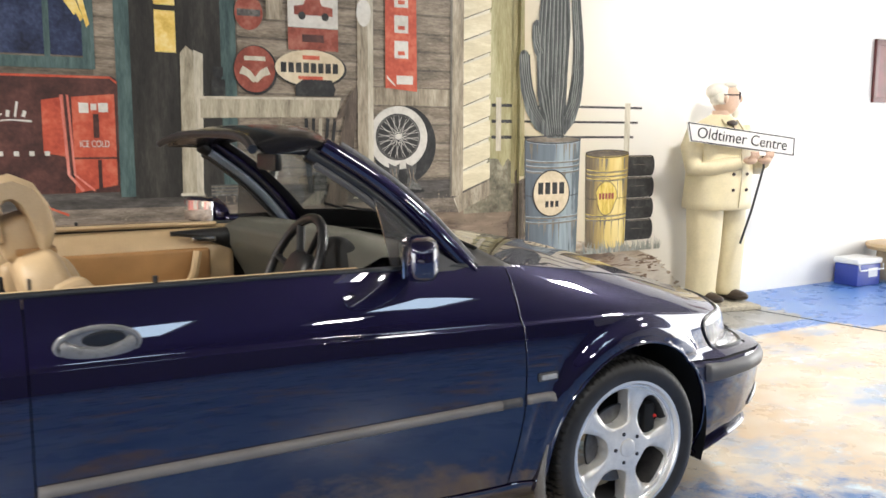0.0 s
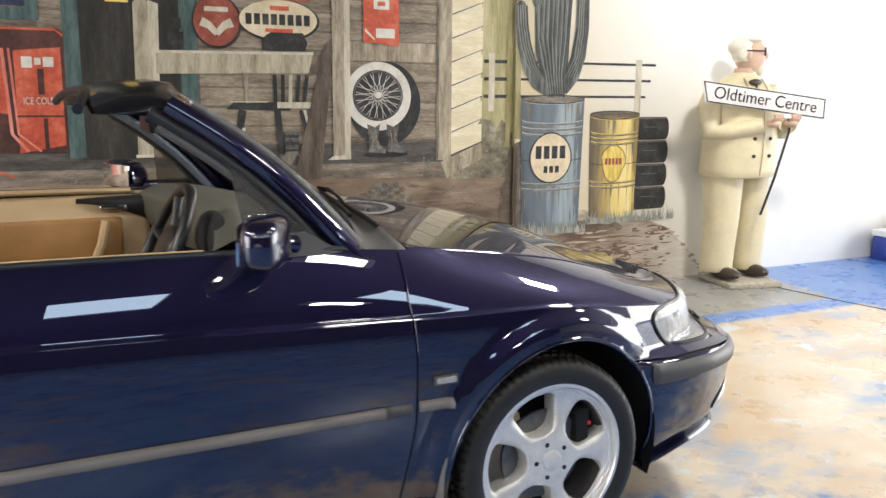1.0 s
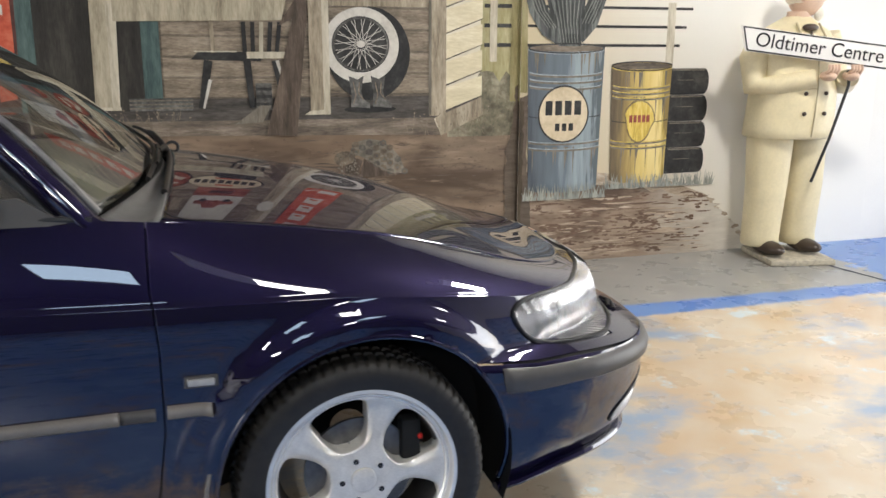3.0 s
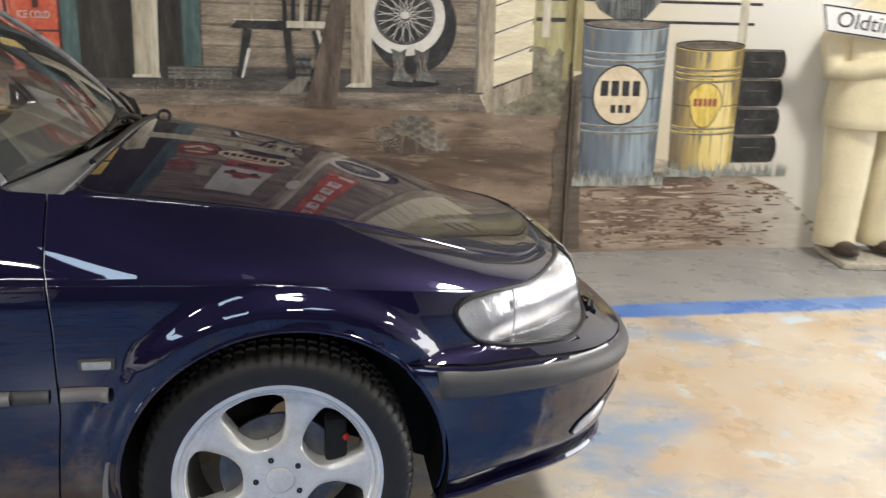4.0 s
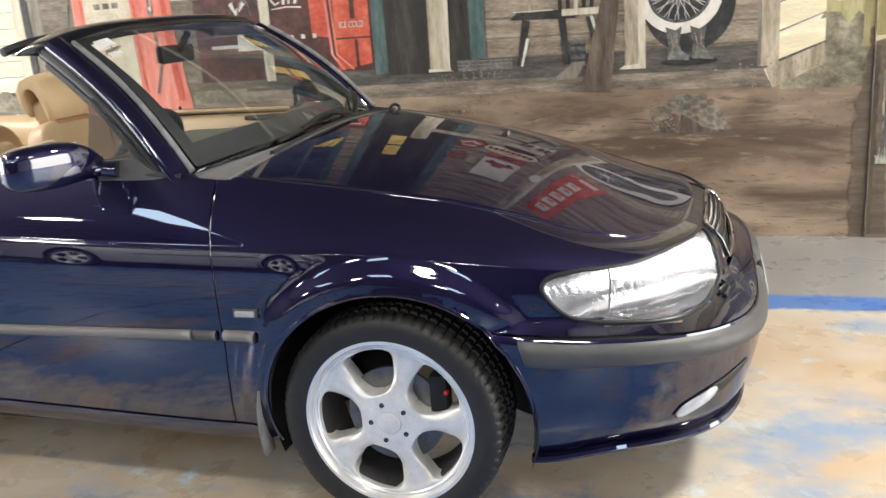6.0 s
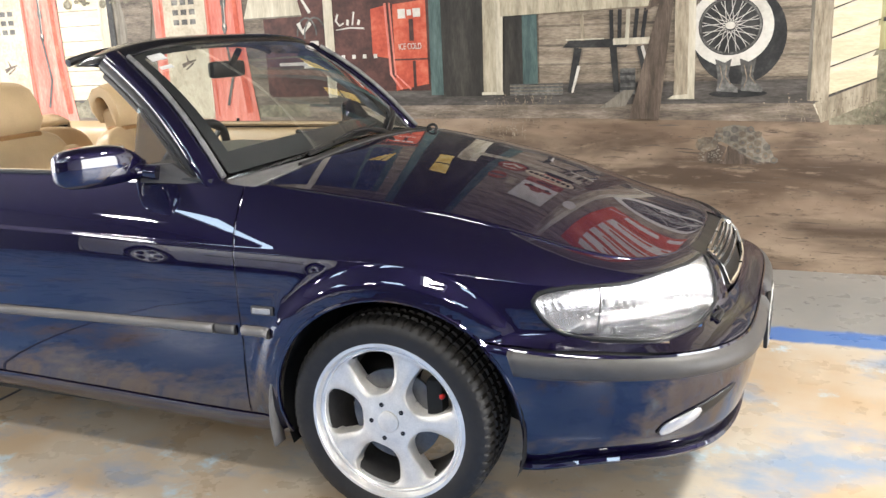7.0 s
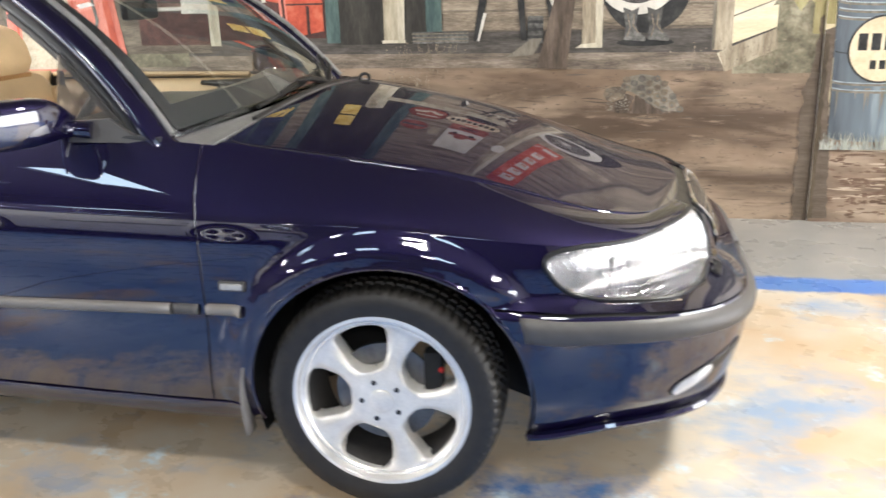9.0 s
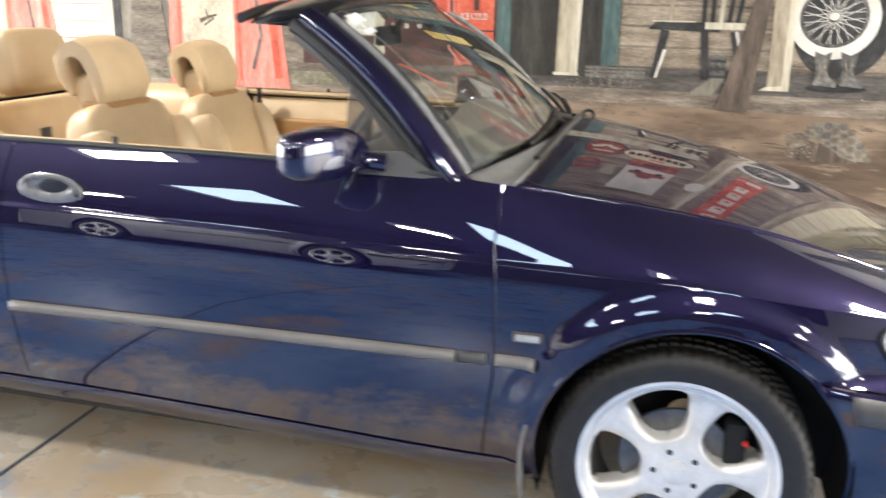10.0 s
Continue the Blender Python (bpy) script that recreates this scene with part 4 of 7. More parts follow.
def shaded(name, stops, x0, x1, contrast=0.5):
    """Mural paint whose tone runs across from x0 to x1, with drips and upright strokes."""
    m, tree, b = nodes_of(name)
    link = tree.links.new
    co, sp, rg = (tree.nodes.new(n) for n in ("ShaderNodeNewGeometry", "ShaderNodeSeparateXYZ", "ShaderNodeMapRange"))
    mp, n1, n2 = tree.nodes.new("ShaderNodeMapping"), tree.nodes.new("ShaderNodeTexNoise"), tree.nodes.new("ShaderNodeTexNoise")
    mp.inputs["Scale"].default_value = (5, 3, 0.45)
    link(co.outputs["Position"], mp.inputs[0])
    for n, sc in ((n1, 5), (n2, 26)):
        n.inputs["Scale"].default_value, n.inputs["Detail"].default_value = sc, 6
        link(mp.outputs[0], n.inputs["Vector"])
    link(co.outputs["Position"], sp.inputs[0])
    rg.inputs[1].default_value, rg.inputs[2].default_value = x0, x1
    link(sp.outputs[0], rg.inputs[0])
    sub, mad, mad2 = (tree.nodes.new("ShaderNodeMath") for _ in range(3))
    sub.operation, mad.operation, mad2.operation = "SUBTRACT", "MULTIPLY_ADD", "MULTIPLY_ADD"
    link(n1.outputs[0], sub.inputs[0])
    sub.inputs[1].default_value = 0.5
    link(sub.outputs[0], mad.inputs[0])
    mad.inputs[1].default_value = contrast
    link(rg.outputs[0], mad.inputs[2])
    link(n2.outputs[0], mad2.inputs[0])
    mad2.inputs[1].default_value = 0.16
    link(mad.outputs[0], mad2.inputs[2])
    ramp = tree.nodes.new("ShaderNodeValToRGB")
    ramp.color_ramp.elements[0].position, ramp.color_ramp.elements[1].position = 0.0, 1.0
    ramp.color_ramp.elements[0].color, ramp.color_ramp.elements[1].color = (*stops[0][1], 1), (*stops[-1][1], 1)
    for p, c in stops[1:-1]:
        ramp.color_ramp.elements.new(p).color = (*c, 1)
    link(mad2.outputs[0], ramp.inputs[0])
    link(ramp.outputs[0], b.inputs["Base Color"])
    b.inputs["Roughness"].default_value, b.inputs["Specular IOR Level"].default_value = 0.55, 0.35
    return m


DRUM_BLUE = shaded("mural_blue_drum_shading", [(0, (0.05, 0.06, 0.072)), (0.22, (0.105, 0.125, 0.145)), (0.55, (0.15, 0.185, 0.215)), (0.82, (0.31, 0.37, 0.40)), (0.95, (0.24, 0.285, 0.31)), (1, (0.11, 0.135, 0.15))], 1.63, 2.15, 0.6)
DRUM_YELLOW = shaded("mural_yellow_drum_shading", [(0, (0.07, 0.055, 0.04)), (0.22, (0.16, 0.12, 0.07)), (0.42, (0.36, 0.26, 0.10)), (0.62, (0.68, 0.52, 0.18)), (0.86, (0.80, 0.66, 0.30)), (0.97, (0.50, 0.36, 0.10)), (1, (0.28, 0.2, 0.07))], 2.19, 2.62, 0.5)


def drum(x0, x1, z0, z1, body, light):
    w, cx = x1 - x0, (x0 + x1) / 2

    def arc(zz, dip, inset=0.012):
        return [(cx + (w / 2 - inset) * math.sin(radians(a)), zz - dip * math.cos(radians(a))) for a in range(-84, 85, 14)]
    paint("painted_drum", body, 6, [[(x0 + 0.02, z0)] + [(cx + (w / 2 - 0.02) * math.sin(radians(a)), z0 - 0.03 * math.cos(radians(a))) for a in range(-80, 81, 20)] + [(x1 - 0.02, z0), (x1, z1)]
          + [(cx - w / 2 * math.sin(radians(a)), z1 + 0.02 * math.cos(radians(a))) for a in range(-80, 81, 20)] + [(x0, z1)]], label="painted oil drum", **R)
    paint("painted_drum_top", PLANK_D, 7, [oval(cx, z1 - 0.002, w / 2 - 0.012, 0.021, 32)], **R)
    paint("painted_drum_rim", BLACKM, 9, [stroke(arc(z1, 0.030, 0), 0.007), stroke(arc(z1, -0.024, 0), 0.008)], **R)
    paint("painted_drum_rim_light", light, 9.5, [stroke(arc(z1 - 0.006, 0.030, 0), 0.004)], **R)
    for f in (0.30, 0.345, 0.735, 0.78, 0.825):
        zz = z0 + f * (z1 - z0)
        paint("painted_drum_hoop", POSTD, 8, [stroke(arc(zz, 0.022), 0.011)], **R)
        paint("painted_drum_hoop_light", light, 8.5, [stroke(arc(zz + 0.009, 0.022), 0.005)], **R)
    paint("painted_drum_seam", BLACKM, 8, [stroke(arc(z0 + 0.53 * (z1 - z0), 0.02), 0.005)], **R)
    drips = []
    for _ in range(26):
        dx = rnd.uniform(x0 + 0.03, x1 - 0.03)
        top = rnd.choice((z1 - 0.03, z0 + 0.73 * (z1 - z0), z0 + 0.30 * (z1 - z0)))
        drips.append([(dx, top), (dx + rnd.uniform(0.006, 0.02), top), (dx + 0.006, top - rnd.uniform(0.05, 0.2))])
    tagged(paint("painted_rust_drip", POSTD, 7.5, drips, joined=True, **R), kind="stuff")


drum(1.645, 2.145, 0.47, 1.31, DRUM_BLUE, DRUMBL)
drum(2.195, 2.615, 0.51, 1.205, DRUM_YELLOW, DRUMY)
paint("painted_emblem_rim", BLACKM, 10, [oval(1.885, 0.92, 0.168, 0.172, 44)], **R)
paint("painted_emblem", EMBLEM, 11, [oval(1.885, 0.92, 0.158, 0.162, 44)], **R)
paint("painted_lettering_bar", BLACKM, 12, [rect(1.765 + 0.063 * k, 1.81 + 0.063 * k, 0.915, 1.0) for k in range(4)] + [rect(1.83 + 0.045 * k, 1.86 + 0.045 * k, 0.82, 0.865) for k in range(3)], **R)
paint("painted_scallop", DRUMY, 11, [[(2.40 + 0.105 * math.cos(radians(a)) * (1 if a < 180 else 0.8), 0.87 + (0.12 if a < 180 else 0.13) * math.sin(radians(a))) for a in range(0, 360, 20)]], **R)
paint("painted_scallop_rim", DRUMYD, 10, [[(2.40 + 0.115 * math.cos(radians(a)) * (1 if a < 180 else 0.8), 0.87 + (0.13 if a < 180 else 0.14) * math.sin(radians(a))) for a in range(0, 360, 20)]], **R)
paint("painted_lettering_bar", REDS, 12, [rect(2.33 + 0.03 * k, 2.352 + 0.03 * k, 0.86, 0.905) for k in range(5)], **R)
for k in range(4):
    z0 = 0.53 + 0.165 * k
    paint("painted_stacked_tyre", BLACKM, 5, [[(2.60, z0)] + [(2.85 + 0.035 * math.sin(radians(a)), z0 + 0.0825 - 0.080 * math.cos(radians(a))) for a in range(0, 181, 20)] + [(2.60, z0 + 0.163)]], **R)
    paint("painted_tread", POSTD, 6, [rect(2.62, 2.85, z0 + 0.150, z0 + 0.158), rect(2.66, 2.78, z0 + 0.09, z0 + 0.093)], **R)
# cactus
paint("painted_cactus", CACT, 7, [[(1.84, 1.32), (1.985, 1.32), (2.00, 1.50), (2.012, 1.80), (2.03, 2.10), (2.00, 2.5), (1.95, 3.2), (1.83, 3.2), (1.785, 2.5), (1.75, 2.15), (1.735, 1.88), (1.752, 1.62), (1.80, 1.45)]], label="painted many-armed cactus", **R)
paint("painted_cactus_arm", CACT, 7.2, [stroke([(1.86, 1.385), (1.77, 1.43), (1.70, 1.53), (1.655, 1.67), (1.635, 1.80), (1.63, 1.87)], (0.13, 0.085)), oval(1.63, 1.875, 0.043, 0.055, 20),
                                        stroke([(1.82, 1.86), (1.755, 1.94), (1.735, 2.03), (1.735, 2.09)], (0.10, 0.08)), oval(1.735, 2.09, 0.04, 0.05, 20),
                                        stroke([(1.95, 1.385), (2.035, 1.47), (2.085, 1.60), (2.108, 1.78), (2.108, 1.98), (2.088, 2.18), (2.07, 2.32)], (0.13, 0.075)), oval(2.07, 2.32, 0.037, 0.05, 20)], **R)
ribs = [[(1.80 + 0.028 * k, 2.6), (1.765 + 0.037 * k, 2.0), (1.765 + 0.035 * k, 1.7), (1.83 + 0.02 * k, 1.46), (1.855 + 0.018 * k, 1.34)] for k in range(7)]
ribs += [[(1.605 + 0.017 * k, 1.90), (1.612 + 0.018 * k, 1.78), (1.635 + 0.019 * k, 1.65), (1.685 + 0.02 * k, 1.52), (1.765 + 0.018 * k, 1.425)] for k in range(4)]
ribs += [[(2.045 + 0.016 * k, 2.32), (2.078 + 0.016 * k, 2.0), (2.075 + 0.018 * k, 1.75), (2.05 + 0.018 * k, 1.58), (1.985 + 0.02 * k, 1.45)] for k in range(4)]
ribs += [[(1.71 + 0.018 * k, 2.10), (1.715 + 0.02 * k, 1.99), (1.755 + 0.018 * k, 1.90)] for k in range(3)]
paint("painted_cactus_rib", CACTL, 8, [stroke(r, (0.009, 0.004)) for r in ribs], **R)
paint("painted_cactus_shade", CACTD, 7.5, [stroke([(p[0] + 0.014, p[1]) for p in r], (0.014, 0.006)) for r in ribs], **R)
paint("painted_cactus_shade", CACTD, 7.6, [stroke([(1.742, 1.86), (1.757, 1.62), (1.81, 1.45)], (0.012, 0.03)), stroke([(2.055, 2.3), (2.072, 1.8), (2.03, 1.58), (1.99, 1.48)], (0.008, 0.03)), stroke([(1.86, 1.36), (1.97, 1.36)], 0.06)], **R)
tufts = []
for _ in range(260):
    cx = rnd.uniform(1.62, 2.95)
    base = 0.44 if cx < 2.18 else 0.49
    h = rnd.uniform(0.03, 0.10)
    tufts.append([(cx, base - 0.04), (cx + 0.012, base - 0.04), (cx + rnd.uniform(-0.03, 0.04), base - 0.03 + h)])
tagged(paint("painted_grass", GRASS, 13, tufts, joined=True, **R), kind="stuff")
clods = []
for _ in range(110):
    cx, cz, r = rnd.uniform(1.65, 2.95), rnd.uniform(0.02, 0.38), rnd.uniform(0.005, 0.014)
    clods.append(oval(cx, cz, r * 2.2, r * 0.45, 8))


def streaks(x0, x1, z0, z1, count, length, width):
    """Level brush marks, tapering at both ends and a little bowed."""
    marks = []
    for _ in range(count):
        cx, cz, ln = rnd.uniform(x0, x1), rnd.uniform(z0, z1), rnd.uniform(0.3, 1.0) * length
        wd, bow, tilt = rnd.uniform(0.4, 1.0) * width * (0.5 + cz), rnd.uniform(-0.01, 0.012), rnd.uniform(-0.05, 0.03)
        pts = [(cx + ln * (k / 6 - 0.5), cz + bow * math.sin(math.pi * k / 6) + tilt * ln * (k / 6 - 0.5)) for k in range(7)]
        if pts[0][0] < x0 or pts[-1][0] > x1:
            continue
        marks.append([(x, z + wd * math.sin(math.pi * k / 6)) for k, (x, z) in enumerate(pts)] + [(x, z - 0.5 * wd * math.sin(math.pi * k / 6)) for k, (x, z) in reversed(list(enumerate(pts)))][1:-1])
    return marks


RUT = brush("mural_rut_brown", (0.09, 0.055, 0.035), (0.15, 0.095, 0.065), (0.22, 0.145, 0.105), 8, H)
RIDGE = brush("mural_ridge_tan", (0.34, 0.25, 0.18), (0.46, 0.36, 0.27), (0.58, 0.48, 0.38), 8, H)
for material, seed_n in ((RUT, 90), (RIDGE, 110)):
    tagged(paint("painted_rut", material, 2.5, streaks(1.62, 3.02, 0.03, 0.40, seed_n * 2 // 3, 0.26, 0.011), joined=True, **R), kind="stuff")
for material, seed_n in ((RUTG, 260), (RUTG, 120)):
    tagged(paint("painted_rut", material, 1.6, streaks(-2.3, 1.52, 0.03, 0.80, seed_n // 4, 0.24, 0.005), joined=True), kind="stuff")
leaves = []
for _ in range(46):
    cx, cz = rnd.uniform(1.68, 2.92), rnd.uniform(0.04, 0.40)
    for _k in range(7):
        lx, lz, r = cx + rnd.gauss(0, 0.028), cz + rnd.gauss(0, 0.009), rnd.uniform(0.006, 0.013)
        leaves.append(oval(lx, lz, r * 1.6, r * 0.6, 6))
tagged(paint("painted_fallen_leaf", RUT, 3.2, leaves, joined=True, **R), kind="stuff")
tagged(paint("painted_soil", RUT, 3, clods, joined=True, **R), kind="stuff")


# ---------------------------------------------------------------- the car's skin
# x forward from the front axle, y to the left, z up
PLAN_X0, HALF = -0.30, 0.85
ARCH_R, ARCH_Z, AXLE_R, ARCH_X = 0.362, 0.312, -2.605, 0.02


def front_x(z):
    return spline([(0.15, 0.85), (0.22, 0.885), (0.34, 0.905), (0.44, 0.915), (0.50, 0.915), (0.55, 0.885), (0.57, 0.875), (0.66, 0.845), (0.72, 0.80), (0.80, 0.72), (1.0, 0.5)], z)


def top_z(x):
    return spline([(-3.7, 0.90), (-2.6, 0.97), (-1.4, 0.975), (-0.7, 0.965), (-0.44, 0.945), (-0.2, 0.912), (0.0, 0.882), (0.2, 0.848), (0.4, 0.80), (0.6, 0.74), (0.72, 0.715), (0.9, 0.71)], x)


def crease_z(x):
    return spline([(-3.7, 0.82), (-1.85, 0.813), (-1.1, 0.800), (-0.85, 0.790), (-0.45, 0.777), (-0.2, 0.771), (0.0, 0.763), (0.3, 0.725), (0.5, 0.695), (0.9, 0.66)], x)


def bottom_z(x):
    return spline([(-3.7, 0.24), (-2.2, 0.20), (-1.5, 0.192), (-1.0, 0.178), (-0.6, 0.166), (-0.4, 0.166), (0.0, 0.175), (0.3, 0.185), (0.42, 0.186), (0.6, 0.220), (0.95, 0.228)], x)


def top_inset(x):
    return spline([(-3.7, 0.10), (-1.4, 0.075), (-0.5, 0.085), (-0.2, 0.14), (0.1, 0.165), (0.45, 0.15), (0.75, 0.06), (0.95, 0.04)], x)


def fullness(z):
    """How square the nose is in plan; the bumper is squarer than the lamps."""
    return 2.88 + 2.3 * min(1, max(0, (0.57 - z) / 0.03))


def skin(th, v, out=0.0):
    """A point of the right flank. th: 0 at the front axle's side, 1 at the nose's middle, below 0 backwards in metres; v: 0 at the sill, 1 at the top edge."""
    for z_try in range(2):
        z = 0.5 if z_try == 0 else z
        if th >= 0:
            a = th * math.pi / 2
            xf = front_x(z)
            px = PLAN_X0 + (xf - PLAN_X0) * math.sin(a) ** (2 / 2.5)
            py = HALF * math.cos(a) ** (2 / fullness(z)) if th < 1 else 0.0
        else:
            px, py = PLAN_X0 + th, HALF
            k = max(0.0, (-2.4 - px) / 1.26)
            py -= 0.13 * k * k
        zb, zc, zt = bottom_z(px), crease_z(px), top_z(px)
        z = zb + v / 0.62 * (zc - zb) if v < 0.62 else zc + (v - 0.62) / 0.38 * (zt - zc)
    # inset across the flank
    if v < 0.62:
        s = v / 0.62
        inset = 0.082 * (1 - s) ** 2.4 * (1 - 0.6 * max(0, th)) + 0.008 * (2 * s - 1) ** 2 + 0.008 * max(0, (s - 0.7) / 0.3) ** 2 * min(1, max(0, (0.5 - px) / 0.3))
    else:
        s = (v - 0.62) / 0.38
        inset = 0.008 + 0.008 * min(1, max(0, (0.5 - px) / 0.3)) + 0.0065 * min(1, s / 0.055) * min(1, max(0, (0.5 - px) / 0.3)) + top_inset(px) * (0.48 * s + 0.52 * s ** 2.1)
    # the sill swells a little below the door and tucks under
    if -2.3 < px < -0.3:
        inset += 0.055 * max(0.0, (0.055 - v) / 0.055) ** 1.6 - 0.006 * math.exp(-((v - 0.075) / 0.022) ** 2)
    # swell round the wheel arches
    for cx in (ARCH_X, AXLE_R):
        r = math.hypot(px - cx, z - ARCH_Z)
        k = min(1.0, max(0.0, (ARCH_R + 0.085 - r) / 0.045))
        inset -= 0.024 * k * k * (3 - 2 * k) * min(1, max(0.2, (z - 0.15) / 0.15)) * (min(1, max(0, (z - 0.52) / 0.08)) if px > cx else 1)
    # the bumper stands proud of the lamps and the fender
    if th > 0:
        inset -= 0.035 * min(1, max(0, (th - 0.24) / 0.25)) * min(1, max(0, (0.56 - z) / 0.02)) * min(1, max(0, (z - 0.14) / 0.16))
    inset -= out
    if th >= 0:
        e = 1e-3
        a0, a1 = max(th - e, 0) * math.pi / 2, min(th + e, 1) * math.pi / 2
        dx = (front_x(z) - PLAN_X0) * (math.sin(a1) ** 0.8 - math.sin(a0) ** 0.8)
        dy = HALF * (max(math.cos(a1), 0) ** (2 / fullness(z)) - math.cos(a0) ** (2 / fullness(z)))
        n = math.hypot(dx, dy) or 1
        nx, ny = -dy / n, dx / n     # outward for the right flank is (nx, -|ny|)
        if th >= 0.999:
            nx, ny = 1.0, 0.0
        return (px - abs(nx) * inset, -(py - abs(ny) * inset), z)
    return (px, -(py - inset), z)


STEEL_GREY = mat("silver_grey_plastic", (0.20, 0.195, 0.19), 0.28, vary=0.1, scale=20)
car = thing("convertible_car", "dark navy pearl convertible car with open top and tan leather seats", "car")


def mirrored(p, side):
    return (p[0], p[1] * side, p[2])       # side 1: the right flank (y below 0), -1: the left flank


TH = sorted(set([round(-3.36 + 0.03 * i, 4) for i in range(112)] + [-0.1428, -0.1392, -1.5068, -1.5032] + [round(i / 110, 5) for i in range(111)]))
VS = sorted(set([round(i / 60, 5) for i in range(61)] + [0.008, 0.025, 0.042, 0.058, 0.075, 0.09] + [0.0990, 0.1045, 0.4315, 0.4370, 0.6192, 0.6208, 0.6382, 0.6400]))
DOOR_F, DOOR_R = -0.141, -1.505
LAMP = [(0.368, 0.566), (0.370, 0.542), (0.382, 0.508), (0.405, 0.477), (0.440, 0.461), (0.50, 0.455), (0.60, 0.455), (0.68, 0.463), (0.745, 0.475), (0.795, 0.500), (0.818, 0.56),
        (0.842, 0.70), (0.862, 0.845), (0.79, 0.832), (0.70, 0.800), (0.64, 0.745), (0.57, 0.668), (0.51, 0.637), (0.45, 0.620), (0.405, 0.606), (0.381, 0.590)]


def inside(poly, x, y):
    hit = False
    for i in range(len(poly)):
        (x0, y0), (x1, y1) = poly[i - 1], poly[i]
        if (y0 > y) != (y1 > y) and x < (x1 - x0) * (y - y0) / (y1 - y0) + x0:
            hit = not hit
    return hit


def panel_of(th, v):
    x = skin(th, v)[0]
    if abs(th - DOOR_F) < 0.0019 and v > 0.0990 or abs(th - DOOR_R) < 0.0019 and v > 0.0990:
        return None
    if 0.0990 < v < 0.1045 and -2.2 < x < -0.36:
        return None
    if 0.4315 < v < 0.4370 and th > 0.2:
        return None
    if inside(LAMP, th, v):
        return None
    if th > 0.872 and v > 0.50:
        return None
    if v < 0.102 and x < -0.3 and x > -2.3:
        return "sill"
    if th < DOOR_R:
        return "rear_bumper" if x < -3.1 and v < 0.45 else "rear_quarter"
    if th < DOOR_F:
        return "door_skin"
    if x > 0.25 and v < 0.4343:
        return "front_bumper"
    return "fender"


def door_bow(th, v):
    """The door's front edge leans back towards the sill and a little towards the top."""
    lean = -0.030 * min(1, max(0, (0.34 - v) / 0.23)) - 0.013 * min(1, max(0, (v - 0.52) / 0.17))
    return lean * math.exp(-((th - DOOR_F) / 0.10) ** 2)


def v_at(th, z):
    """The flank's v at a height below the crease."""
    x = skin(th, 0.35)[0]
    return 0.62 * (z - bottom_z(x)) / (crease_z(x) - bottom_z(x))


def arch_snap(p):
    x, y, z = p
    for cx in (ARCH_X, AXLE_R):
        r = math.hypot(x - cx, z - ARCH_Z)
        if 1e-6 < r < ARCH_R and z > 0.05:
            return (cx + (x - cx) * ARCH_R / r, y, ARCH_Z + (z - ARCH_Z) * ARCH_R / r), True
    return p, False


